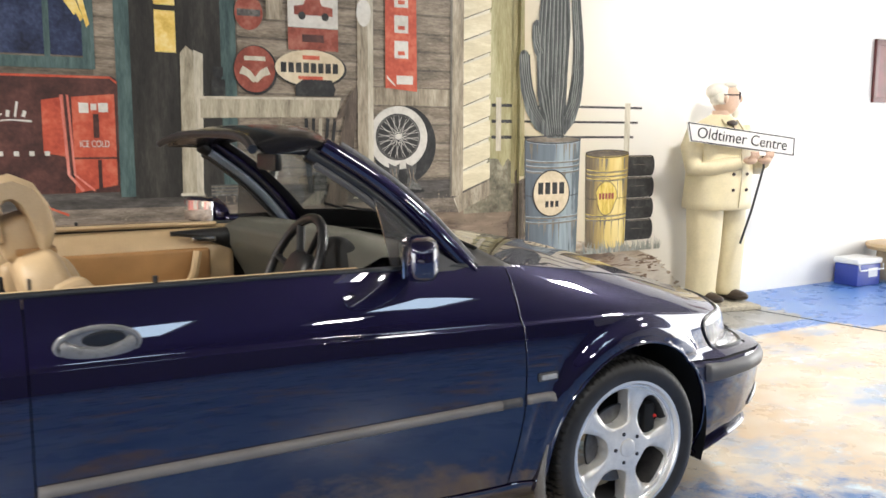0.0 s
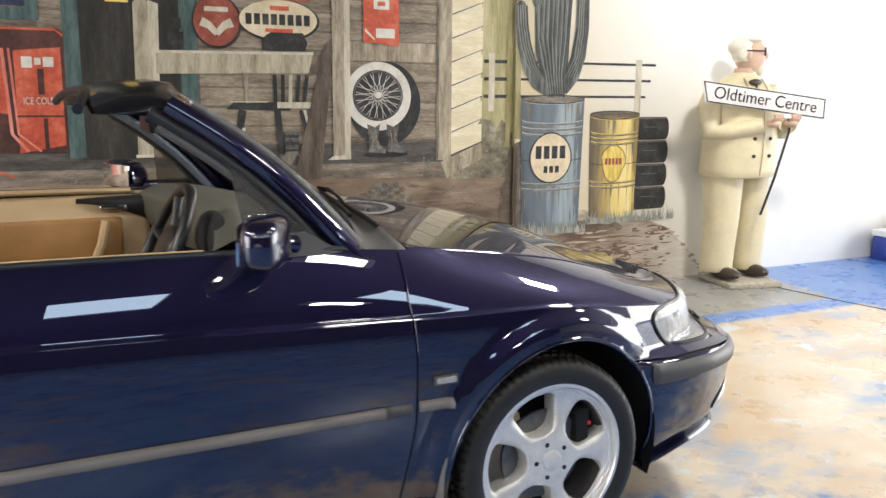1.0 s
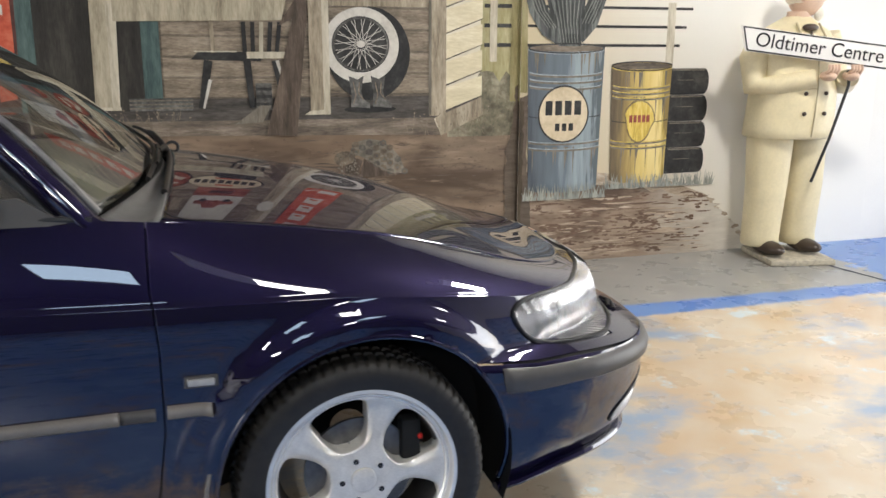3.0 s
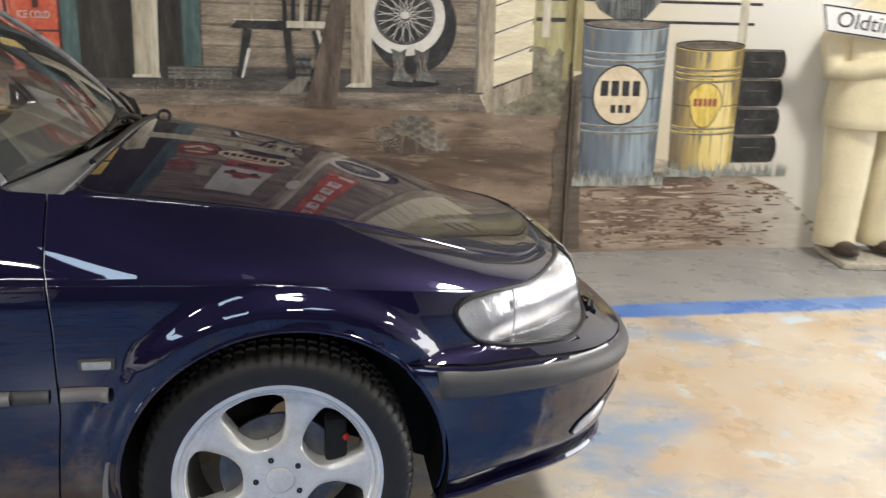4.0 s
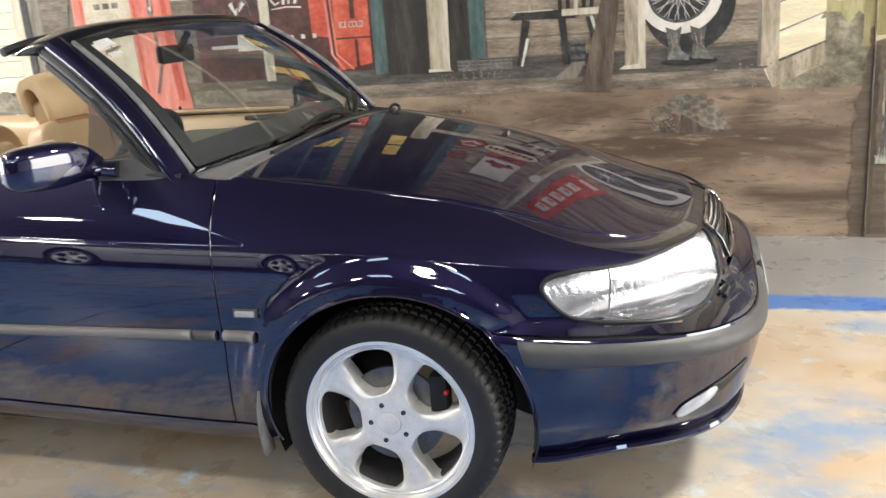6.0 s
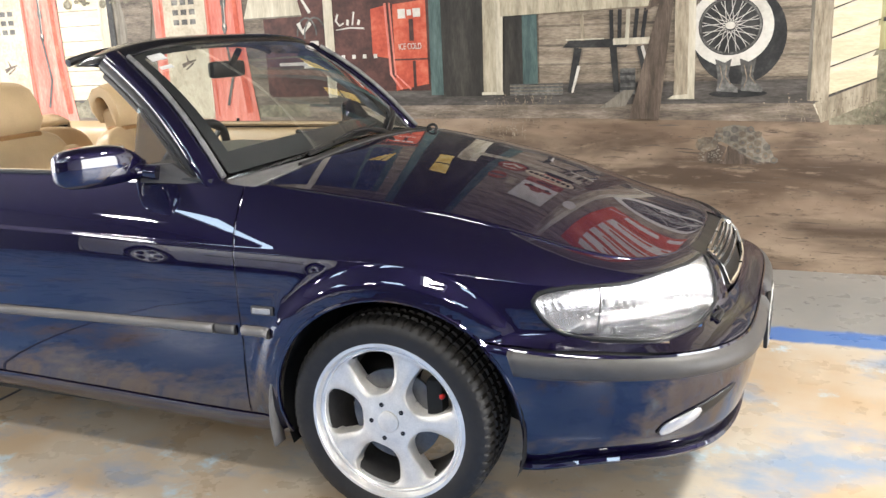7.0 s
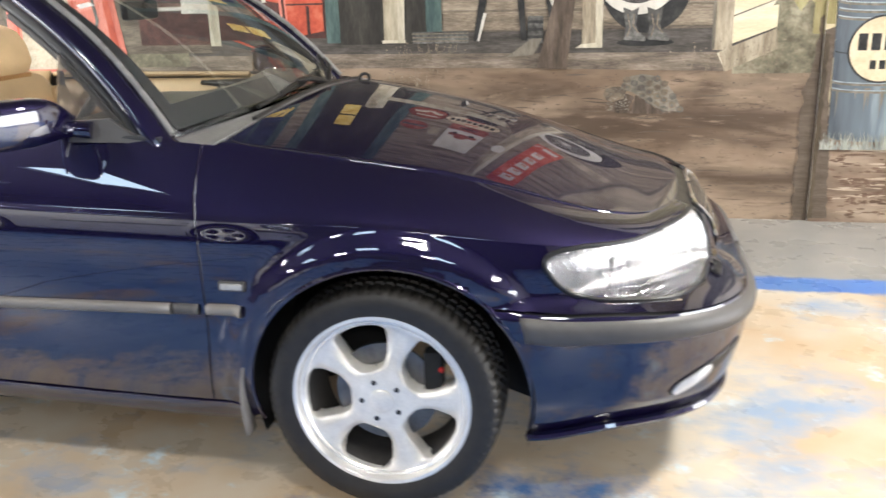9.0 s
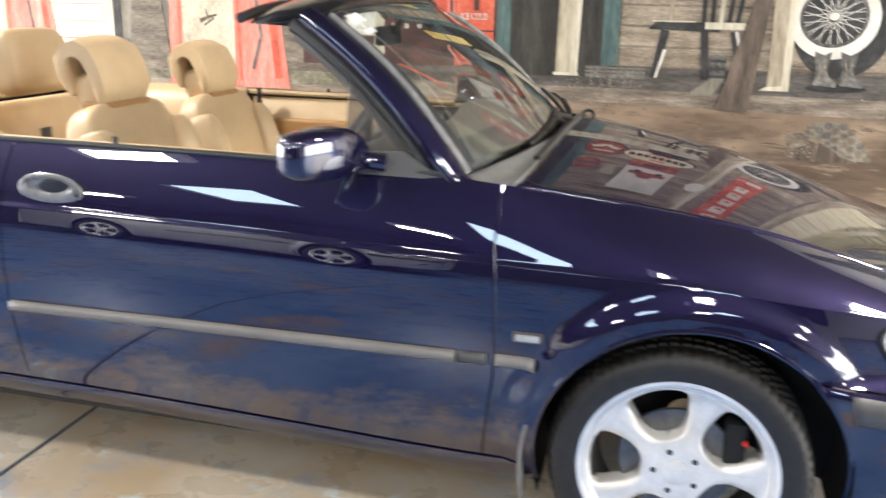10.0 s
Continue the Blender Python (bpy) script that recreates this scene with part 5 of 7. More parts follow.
for side in (1, -1):
    raw = [[skin(th + door_bow(th, v), v) for v in VS] for th in TH]
    snapped = [[arch_snap(p) for p in col] for col in raw]
    cells = {}
    for i in range(len(TH) - 1):
        for j in range(len(VS) - 1):
            corners = [(i, j), (i + 1, j), (i + 1, j + 1), (i, j + 1)]
            if all(snapped[a][b][1] for a, b in corners):
                continue
            key = panel_of((TH[i] + TH[i + 1]) / 2, (VS[j] + VS[j + 1]) / 2)
            if key:
                cells.setdefault(key, []).append(corners)
    for key in ("door_skin", "fender", "sill", "front_bumper", "rear_quarter", "rear_bumper"):
        ids, verts, faces = {}, [], []
        for corners in cells[key]:
            face = []
            for c in corners:
                if c not in ids:
                    ids[c] = len(verts)
                    verts.append(mirrored(snapped[c[0]][c[1]][0], side))
                face.append(ids[c])
            faces.append(tuple(face[::side]))
        ob = link_mesh(key, verts, faces, PAINT, car)
        s = ob.modifiers.new("thickness", "SOLIDIFY")
        s.thickness, s.offset, s.use_rim = 0.006, -1, False
    for off in (0.0034,):
        part("panel_edge", tube(bmesh.new(), [mirrored(skin(DOOR_F + off + door_bow(DOOR_F, 0.1045 + 0.895 * k / 40), 0.1045 + 0.895 * k / 40, 0.0), side) for k in range(41)], 0.0013, 6), PAINT, car)
    part("panel_edge", tube(bmesh.new(), [mirrored(skin(-1.95 + 1.88 * k / 40, 0.0975, 0.0006), side) for k in range(41)], 0.0026, 6), PAINT, car)
    # dark shell behind the joints
    ths = [-3.3 + 0.06 * i for i in range(55)] + [0.02 * i for i in range(0, 50)]
    shell_v, shell_f = [], []
    for th in ths:
        for k in range(17):
            v = k / 16 * 0.97
            p = skin(th, v, -0.03)
            shell_v.append(mirrored(p, side))
    for i in range(len(ths) - 1):
        for k in range(16):
            a = i * 17 + k
            pc = shell_v[a]
            if min(math.hypot(pc[0] - cx, pc[2] - ARCH_Z) for cx in (ARCH_X, AXLE_R)) < ARCH_R + 0.075:
                continue
            if ths[i] > 0.36 and k > 6:
                continue
            shell_f.append((a, a + 17, a + 18, a + 1))
    link_mesh("inner_panel", shell_v, shell_f, MATT, car)
    # rolled lips of the arches and wheel housings
    for cx in (ARCH_X, AXLE_R):
        bm = bmesh.new()
        pts = []
        for k in range(49):
            w = radians(-14 + 208 * k / 48)
            x, z = cx + ARCH_R * math.cos(w), ARCH_Z + ARCH_R * math.sin(w)
            if x > PLAN_X0:
                # nearest th on the flank at this x and height
                lo, hi = 0.0, 0.6
                for _ in range(24):
                    mid = (lo + hi) / 2
                    vv = max(0.0, min(1.0, (z - bottom_z(x)) / (crease_z(x) - bottom_z(x)) * 0.62))
                    lo, hi = (mid, hi) if skin(mid, vv)[0] < x else (lo, mid)
                y = skin(lo, vv)[1]
            else:
                vv = max(0.0, min(1.0, (z - bottom_z(x)) / (crease_z(x) - bottom_z(x)) * 0.62))
                y = skin(x - PLAN_X0, vv)[1]
            pts.append((x, (y + 0.004) * side, z))
        tube(bm, pts, 0.007, 8)
        part("arch_lip", bm, PAINT, car)
        bm = bmesh.new()
        rings = [[bm.verts.new((cx + r * math.cos(radians(-20 + 220 * k / 32)), side * yy, ARCH_Z + r * math.sin(radians(-20 + 220 * k / 32)))) for k in range(33)]
                 for yy, r in ((-0.80, ARCH_R + 0.006), (-0.52, ARCH_R + 0.012), (-0.52, 0.05))]
        for r1, r2 in zip(rings, rings[1:]):
            for k in range(32):
                bm.faces.new((r1[k], r1[k + 1], r2[k + 1], r2[k]))
        part("wheel_housing", bm, MATT, car)


# bonnet, from flank to flank
def crown(x):
    return spline([(-0.45, 0.05), (-0.2, 0.062), (0.1, 0.066), (0.4, 0.056), (0.65, 0.022), (0.8, 0.004)], x)


def bonnet(u, v):
    th = -0.125 + 1.12 * u
    e = skin(min(th, 0.998), 1.0)
    s = 2 * v - 1
    back = 0.035 * (1 - s * s) * max(0, 1 - u / 0.25)
    return (e[0] + back, s * abs(e[1]) * 0.994, e[2] + crown(e[0]) * (1 - abs(s) ** 1.8) - 0.003)


grid("bonnet", 90, 48, bonnet, PAINT, car, thick=0.006)
for flip in (0, 1):
    line = [(0.004, 0.05), (0.02, 0.030), (0.05, 0.016), (0.10, 0.010), (0.16, 0.008), (0.25, 0.008), (0.45, 0.008), (0.6, 0.008)]
    bm = tube(bmesh.new(), [(lambda p: (p[0], p[1], p[2] + 0.0015))(bonnet(u, 1 - v if flip else v)) for u, v in line], 0.0032, 6)
    part("bonnet_gap", bm, MATT, car)
# grille and nose panel
grid("nose_panel", 12, 14, lambda u, v: (lambda p: (p[0] - 0.012, p[1], p[2]))(skin(0.872 + 0.128 * u, 0.50 + 0.49 * v)), BLACK, car)
grid("nose_panel", 12, 14, lambda u, v: (lambda p: (p[0] - 0.012, -p[1], p[2]))(skin(0.872 + 0.128 * u, 0.50 + 0.49 * v)), BLACK, car)
bm = bmesh.new()
frame_pts = []
for th, v in ((0.885, 0.54), (0.90, 0.53), (0.96, 0.53), (0.999, 0.53)):
    frame_pts.append(skin(th, v, 0.004))
right = [skin(0.885, 0.60, 0.002), skin(0.887, 0.72, 0.002), skin(0.90, 0.82, 0.001), skin(0.94, 0.86, 0.0), skin(0.999, 0.87, 0.0)]
loop = frame_pts[::-1] + right
tube(bm, loop, 0.007, 8)
tube(bm, [(p[0], -p[1], p[2]) for p in loop], 0.007, 8)
part("grille_frame", bm, CHROME, car, "chrome grille surround")
for v in (0.60, 0.67, 0.74, 0.80):
    bm = tube(bmesh.new(), [mirrored(skin(th, v, 0.0), s) for s, ths in ((1, (0.89, 0.92, 0.96, 0.999)), (-1, (0.96, 0.92, 0.89))) for th in ths], 0.0045, 6)
    part("grille_bar", bm, CHROME, car)

REFLECT = mat("silvered_lamp_bowl", (0.52, 0.52, 0.54), 0.20, metal=0.95, vary=0.22, scale=14, fine=120, bump=0.15)
# headlamps
for side in (1, -1):
    lamp = new("headlamp")
    lamp.parent = car
    dense = []
    for i in range(len(LAMP)):
        a, c = LAMP[i - 1], LAMP[i]
        p0, p3 = LAMP[i - 2], LAMP[(i + 1) % len(LAMP)]
        for k in range(6):
            t = k / 6
            dense.append(tuple(0.5 * (2 * a[q] + (c[q] - p0[q]) * t + (2 * p0[q] - 5 * a[q] + 4 * c[q] - p3[q]) * t * t + (3 * a[q] - p0[q] - 3 * c[q] + p3[q]) * t ** 3) for q in (0, 1)))
    mid = (sum(p[0] for p in dense) / len(dense), sum(p[1] for p in dense) / len(dense))

    def bowl(depth, rings, name, material, power=1.0, label="", shrink=1.0):
        verts, faces = [], []
        for r in range(rings + 1):
            k = (1 - r / rings) * shrink
            for p in dense:
                verts.append(mirrored(skin(mid[0] + (p[0] - mid[0]) * k, mid[1] + (p[1] - mid[1]) * k, depth(k)), side))
        n = len(dense)
        for r in range(rings):
            for i in range(n):
                faces.append((r * n + i, r * n + (i + 1) % n, (r + 1) * n + (i + 1) % n, (r + 1) * n + i)[::side])
        return link_mesh(name, verts, faces, material, lamp, label)
    bowl(lambda k: 0.004 + 0.006 * (1 - k * k), 8, "lens", LENS, label="clear ribbed headlamp lens").visible_shadow = False
    bowl(lambda k: -0.009 - 0.055 * (1 - min(1, k) ** 3), 8, "reflector", REFLECT, label="bright silvered reflector", shrink=1.05)
    bm = tube(bmesh.new(), [mirrored(skin(p[0], p[1], 0.001), side) for p in dense], 0.0065, 8, closed=True)
    part("lamp_seal", bm, BLACK, lamp)
    part("lamp_divider", tube(bmesh.new(), [mirrored(skin(0.475 + 0.03 * q, 0.474 + 0.150 * q, -0.004), side) for q in (0, 0.25, 0.5, 0.75, 1)], 0.0025, 6), TRIM, lamp)
    for cth, cv, rr in ((0.69, 0.62, 0.058), (0.52, 0.555, 0.045)):
        c = Vector(mirrored(skin(cth, cv, -0.045), side))
        d = (Vector(mirrored(skin(cth, cv, 0.1), side)) - c).normalized()
        bm = bmesh.new()
        m = Matrix.Translation(c) @ (d + Vector((0.6, 0, 0))).normalized().to_track_quat("Z", "Y").to_matrix().to_4x4()
        ball(bm, m @ Matrix.Scale(rr * 0.26, 4))
        part("bulb", bm, mat("frosted_bulb", (0.8, 0.8, 0.78), 0.2) if "frosted_bulb" not in bpy.data.materials else bpy.data.materials["frosted_bulb"], lamp)

# grey rubbing strips, side repeaters, fog lamps
FOGGLASS = mat("clear_fog_lamp_glass", (0.62, 0.62, 0.63), 0.12, metal=0.35, vary=0.15, scale=30)
STRIP = mat("sun_bleached_grey_rubber", (0.19, 0.172, 0.155), 0.42, vary=0.12, scale=12, fine=200, bump=0.05)
for side in (1, -1):
    def strip(name, th0, th1, v0, v1, n, material=TRIM, label="", out=0.013, rise=0.0, by_height=True):
        verts, faces = [], []
        prof = [(v0, 0.0), (v0 + (v1 - v0) * 0.12, out), (v0 + (v1 - v0) * 0.5, out + 0.003), (v1 - (v1 - v0) * 0.12, out), (v1, 0.0)]
        for i in range(n + 1):
            th = th0 + (th1 - th0) * i / n
            for v, o in prof:
                verts.append(mirrored(skin(th, v_at(th, v + rise * i / n) if by_height else v, o), side))
        for i in range(n):
            for k in range(4):
                a = i * 5 + k
                faces.append((a, a + 5, a + 6, a + 1)[::side])
        faces += [(0, 1, 2, 3, 4), tuple(n * 5 + k for k in range(5))]
        return link_mesh(name, verts, faces, material, car, label)
    strip("rubbing_strip", -1.50, -0.232, 0.516, 0.547, 30, STRIP, label="grey rubber rubbing strip", rise=0.011)
    strip("strip_end", -0.230, -0.158, 0.527, 0.558, 4, label="dark grey strip end", out=0.009)
    strip("rubbing_strip", -0.134, -0.040, 0.530, 0.561, 4, STRIP, label="grey rubber rubbing strip")
    grid("joint_backing", 50, 2, lambda u, w: mirrored(skin(0.32 + 0.679 * u, 0.422 + 0.026 * w, -0.012), side), MATT, car)
    strip("bumper_strip", 0.312, 0.999, 0.345, 0.424, 60, label="wide grey bumper strip", out=0.010, by_height=False)
    p = skin(-0.060, v_at(-0.060, 0.611), 0.002)
    bm = box(bmesh.new(), mirrored((p[0], p[1] - 0.0, p[2]), side), (0.072, 0.010, 0.027), 0.004)
    part("repeater_frame", bm, TRIM, car)
    bm = box(bmesh.new(), mirrored((p[0], p[1] - 0.004, p[2]), side), (0.058, 0.012, 0.017), 0.005)
    part("side_repeater", bm, mat("clear_amber_lens", (0.40, 0.39, 0.38), 0.12) if "clear_amber_lens" not in bpy.data.materials else bpy.data.materials["clear_amber_lens"], car, "clear side repeater lamp")
    # fog lamp: a clear lens at the wide end of a slanting slot
    fog = new("fog_lamp")
    fog.parent = car

    def slot(u, w, th0, th1, half, out):
        th = th0 + (th1 - th0) * u
        mid_v = 0.140 + 0.64 * (th - 0.615)
        return mirrored(skin(th, mid_v + half * (2 * w - 1) * math.sqrt(max(0.0, 1 - (2 * u - 1) ** 4)) * (1 - 0.55 * max(0, (th - 0.68) / 0.13)), out), side)
    grid("fog_slot", 24, 6, lambda u, w: slot(u, w, 0.596, 0.812, 0.034, 0.0025), BLACK, fog, thick=0.003)
    grid("fog_lens", 16, 8, lambda u, w: slot(u, w, 0.602, 0.705, 0.030, 0.005 + 0.008 * (1 - (2 * u - 1) ** 2) * (1 - (2 * w - 1) ** 2)), FOGGLASS, fog, "clear bright fog lamp lens", thick=0.003)

# plate holder and towing eye
plate = new("number_plate")
plate.parent = car
px0 = skin(0.999, 0.31, 0.012)
part("plate_holder", box(bmesh.new(), (px0[0], 0, px0[2]), (0.012, 0.40, 0.10), 0.004), BLACK, plate)
part("plate_face", box(bmesh.new(), (px0[0] + 0.007, 0, px0[2]), (0.004, 0.38, 0.086), 0.001), mat("white_plate_paint", (0.75, 0.75, 0.73), 0.4), plate, "white number plate")
for k in range(7):
    part("plate_bar", box(bmesh.new(), (px0[0] + 0.0095, -0.15 + 0.05 * k, px0[2]), (0.002, 0.028, 0.055)), BLACK, plate)
for side in (1, -1):
    wash = new("lamp_wiper")
    wash.parent = car
    a, c = Vector(mirrored(skin(0.80, 0.468, 0.002), side)), Vector(mirrored(skin(0.790, 0.490, 0.014), side))
    bm = tube(bmesh.new(), [a, a.lerp(c, 0.5) + Vector((0.012, 0, 0.004)), c], [0.008, 0.006, 0.005], 10)
    part("wiper_arm", bm, BLACK, wash)
    e0, e1 = Vector(mirrored(skin(0.768, 0.478, 0.014), side)), Vector(mirrored(skin(0.812, 0.482, 0.014), side))
    part("wiper_head", tube(bmesh.new(), [e0, e0.lerp(e1, 0.5) + Vector((0.003, 0, 0.006)), e1], 0.0055, 8), BLACK, wash)

# lower lip of the front bumper
for side in (1, -1):
    bm = tube(bmesh.new(), [mirrored(skin(0.33 + 0.669 * i / 30, 0.02, 0.012), side) for i in range(31)], 0.016, 8, 0.7)
    part("bumper_lip", bm, PAINT, car)


# ---- wheels
def lathe(bm, prof, seg, y=True, mod=None):
    rings = []
    for k, (yy, r) in enumerate(prof):
        rings.append([bm.verts.new((math.cos(w) * (rr := r + (mod(k, i) if mod else 0)), yy, math.sin(w) * rr)) for i, w in enumerate(2 * math.pi * i / seg for i in range(seg))])
    for r1, r2 in zip(rings, rings[1:]):
        for i in range(seg):
            bm.faces.new((r1[i], r1[(i + 1) % seg], r2[(i + 1) % seg], r2[i]))
    return bm


TYRE_R = 0.307
tyre_bm = lathe(bmesh.new(), [(-0.085, 0.225), (-0.098, 0.232), (-0.106, 0.25), (-0.108, 0.272), (-0.102, 0.289), (-0.094, 0.297), (-0.084, 0.303), (-0.06, 0.306),
                              (-0.058, 0.298), (-0.048, 0.298), (-0.046, 0.307), (-0.02, 0.307), (-0.018, 0.299), (-0.008, 0.299), (-0.006, 0.307), (0.02, 0.307),
                              (0.022, 0.299), (0.032, 0.299), (0.034, 0.307), (0.06, 0.306), (0.085, 0.302), (0.10, 0.285), (0.105, 0.26), (0.085, 0.225)], 490,
                mod=lambda k, i: (-0.0040 if k < 7 else -0.008) if k in (5, 6, 7, 10, 11, 14, 15, 18, 19) and i % 7 in (0, 1) else 0.0)
tyre_mesh = part("tyre", tyre_bm, RUBBER, angle=30)
rim_mesh = part("rim", lathe(bmesh.new(), [(-0.088, 0.226), (-0.096, 0.233), (-0.099, 0.2325), (-0.0995, 0.2235), (-0.097, 0.2215), (-0.088, 0.2195), (-0.083, 0.2185), (-0.081, 0.2165), (-0.0835, 0.2145), (-0.0835, 0.2105), (-0.080, 0.2075), (-0.076, 0.204), (-0.066, 0.2015)], 96), POLISHED, angle=30)
# inner barrel in a near-black tone, much darker than the lip
barrel_mesh = part("rim_barrel", lathe(bmesh.new(), [(-0.066, 0.2015), (-0.05, 0.198), (0.06, 0.19), (0.09, 0.225)], 96), mat("near_black_barrel_alloy", (0.035, 0.032, 0.03), 0.7, vary=0.35, scale=25), angle=50)


def window(r):
    """Half the width of the opening between two spokes at radius r."""
    return spline([(0.080, 0.0), (0.0804, 0.005), (0.081, 0.0085), (0.0825, 0.0145), (0.088, 0.0262), (0.100, 0.038), (0.125, 0.0525), (0.155, 0.0625), (0.180, 0.069), (0.193, 0.069), (0.2000, 0.058), (0.2035, 0.042), (0.2048, 0.0)], r) if 0.080 < r < 0.2048 else 0.0


def spoke():
    """A fifth of the wheel's face, its spoke pointing up, outer face at y below zero; it flares softly into the hub and the rim and is drawn down at the openings."""
    radii = [0.033 + 0.0052 * i for i in range(9)] + [0.0797, 0.0801, 0.0803, 0.0806, 0.081, 0.0815, 0.082, 0.0825, 0.0832, 0.084, 0.085, 0.0865, 0.088, 0.090, 0.0925, 0.095, 0.098, 0.102, 0.106, 0.110, 0.115, 0.120, 0.126, 0.132]
    radii += [0.14, 0.148, 0.156, 0.164, 0.172, 0.178, 0.184, 0.188, 0.192, 0.195, 0.1975, 0.1995, 0.201, 0.202, 0.203, 0.2037, 0.2042, 0.2045, 0.20475, 0.2050, 0.2075]
    cols = [-1.0, -1.0, -1.0, -0.985, -0.93, -0.82, -0.66, -0.45, -0.22, 0, 0.22, 0.45, 0.66, 0.82, 0.93, 0.985, 1.0, 1.0, 1.0]
    drop = [0.052, 0.020, 0.006, 0.0025, 0.0006] + [0.0] * 9 + [0.0006, 0.0025, 0.006, 0.020, 0.052]
    verts, faces, w = [], [], len(cols)
    for r in radii:
        hole = window(r)
        half = radians(36) - math.asin(min(0.99, hole / r))
        cut = 1.0 if 0.080 < r < 0.2048 else 0.0
        dish = spline([(0.03, -0.0885), (0.05, -0.0885), (0.08, -0.0845), (0.12, -0.0775), (0.16, -0.0745), (0.19, -0.0765), (0.2, -0.079), (0.21, -0.079)], r)
        narrow = min(1.0, max(0.0, (r - 0.075) / 0.05)) * min(1.0, max(0.0, (0.207 - r) / 0.03))
        for s, d in zip(cols, drop):
            a = half * s
            swell = 0.008 * s * s * narrow - 0.0030 * math.exp(-((abs(s) - 0.42) / 0.14) ** 2) * narrow
            verts.append((r * math.sin(a), dish + swell + d * cut, r * math.cos(a)))
    for i in range(len(radii) - 1):
        for k in range(w - 1):
            q = i * w + k
            faces.append((q, q + 1, q + w + 1, q + w))
    return verts, faces


sv, sf = spoke()
spoke_mesh = link_mesh("spoke", sv, sf, ALLOY)
hub_mesh = part("hub", lathe(bmesh.new(), [(-0.02, 0.075), (-0.070, 0.072), (-0.080, 0.06), (-0.0845, 0.036), (-0.0872, 0.034), (-0.0872, 0.001)], 48), ALLOY)
bm = lathe(bmesh.new(), [(-0.086, 0.0315), (-0.091, 0.031), (-0.093, 0.027), (-0.0935, 0.001)], 40)
cap_mesh = part("centre_cap", bm, ALLOY)
bolt_mesh = part("wheel_bolt", lathe(bmesh.new(), [(-0.086, 0.007), (-0.0905, 0.0065), (-0.0905, 0.001)], 12), BLACK)
disc_mesh = part("brake_disc", lathe(bmesh.new(), [(-0.03, 0.06), (-0.032, 0.135), (-0.022, 0.135), (-0.02, 0.06), (-0.06, 0.058), (-0.06, 0.001)], 48), STEEL)
bm = box(bmesh.new(), (0.128, -0.03, 0.06), (0.05, 0.05, 0.13), 0.012)
caliper_mesh = part("brake_caliper", bm, MATT)
bm = bmesh.new()
ball(bm, Matrix.Translation((0.150, -0.05, 0.078)) @ Matrix.Diagonal((0.008, 0.012, 0.008, 1)), 10, 8)
red_mesh = part("red_cap", bm, RED)
FLAP = mat("pale_grey_flap_plastic", (0.19, 0.175, 0.16), 0.5, vary=0.15, scale=20)
for wx, side in ((0, 1), (0, -1), (AXLE_R, 1), (AXLE_R, -1)):
    wheel = new("wheel")
    wheel.parent = car
    wheel.matrix_local = pose(wx, -0.728 * side, TYRE_R - 0.001, 0, 0, 0 if side > 0 else 180)

    def put(src, m=None, label=""):
        ob = new(src.name.split(".")[0], src.data)
        ob.parent = wheel
        if m is not None:
            ob.matrix_local = m
        if label:
            tagged(ob, label)
    put(tyre_mesh, label="black low-profile tyre with block tread")
    put(rim_mesh, label="polished alloy rim")
    put(barrel_mesh, label="near-black inner rim barrel")
    for k in range(5):
        put(spoke_mesh, pose(0, 0, 0, 0, 18 + 72 * k, 0))
        put(bolt_mesh, pose(0.052 * math.sin(radians(52 + 72 * k)), 0, 0.052 * math.cos(radians(52 + 72 * k))))
    put(hub_mesh)
    put(cap_mesh)
    put(disc_mesh)
    put(caliper_mesh)
    put(red_mesh)
for ob in (tyre_mesh, rim_mesh, barrel_mesh, spoke_mesh, hub_mesh, cap_mesh, bolt_mesh, disc_mesh, caliper_mesh, red_mesh):
    bpy.data.objects.remove(ob)
for side in (1, -1):
    verts = []
    for k in range(9):
        w = radians(150 + 46 * k / 8)
        x, z = ARCH_R * math.cos(w) - 0.004, ARCH_Z + ARCH_R * math.sin(w) * 1.0
        for yy in (-0.846, -0.795):
            verts.append((x - 0.012 * (k / 8) ** 2, yy * side, z - 0.02 * (k / 8) ** 2))
    faces = [(2 * k, 2 * k + 1, 2 * k + 3, 2 * k + 2) for k in range(8)]
    ob = link_mesh("mud_flap", verts, faces, FLAP, car, "grey plastic mud flap")
    s = ob.modifiers.new("thickness", "SOLIDIFY")
    s.thickness = 0.008


# ---- windscreen and its frame
def screen_base(s):
    """s from -1 (right) to 1 (left)."""
    return Vector((-0.56 + 0.145 * (1 - s * s), 0.705 * s, 0.945 + 0.035 * (1 - s * s)))


def screen_top(s):
    k = abs(s)
    return Vector((-0.985 + 0.05 * (1 - s * s), 0.59 * s, 1.352 - 0.03 * k ** 5 + 0.012 * (1 - s * s)))


def screen(u, v):
    s = 2 * u - 1
    a, c = screen_base(s), screen_top(s)
    p = a.lerp(c, v)
    b = 0.025 * math.sin(math.pi * v)
    return (p.x + b * 0.6, p.y, p.z + b)


# the left pillar's blue-grey daylight sheen is put into this colour
PILLAR = mat("pillar_plastic_with_sheen", (0.15, 0.175, 0.215), 0.2, vary=0.12, scale=10)
windscreen = new("windscreen")
windscreen.parent = car
g = grid("windscreen_glass", 28, 18, screen, GLASS, windscreen, "clear raked windscreen glass", thick=0.004)
g.visible_shadow = False
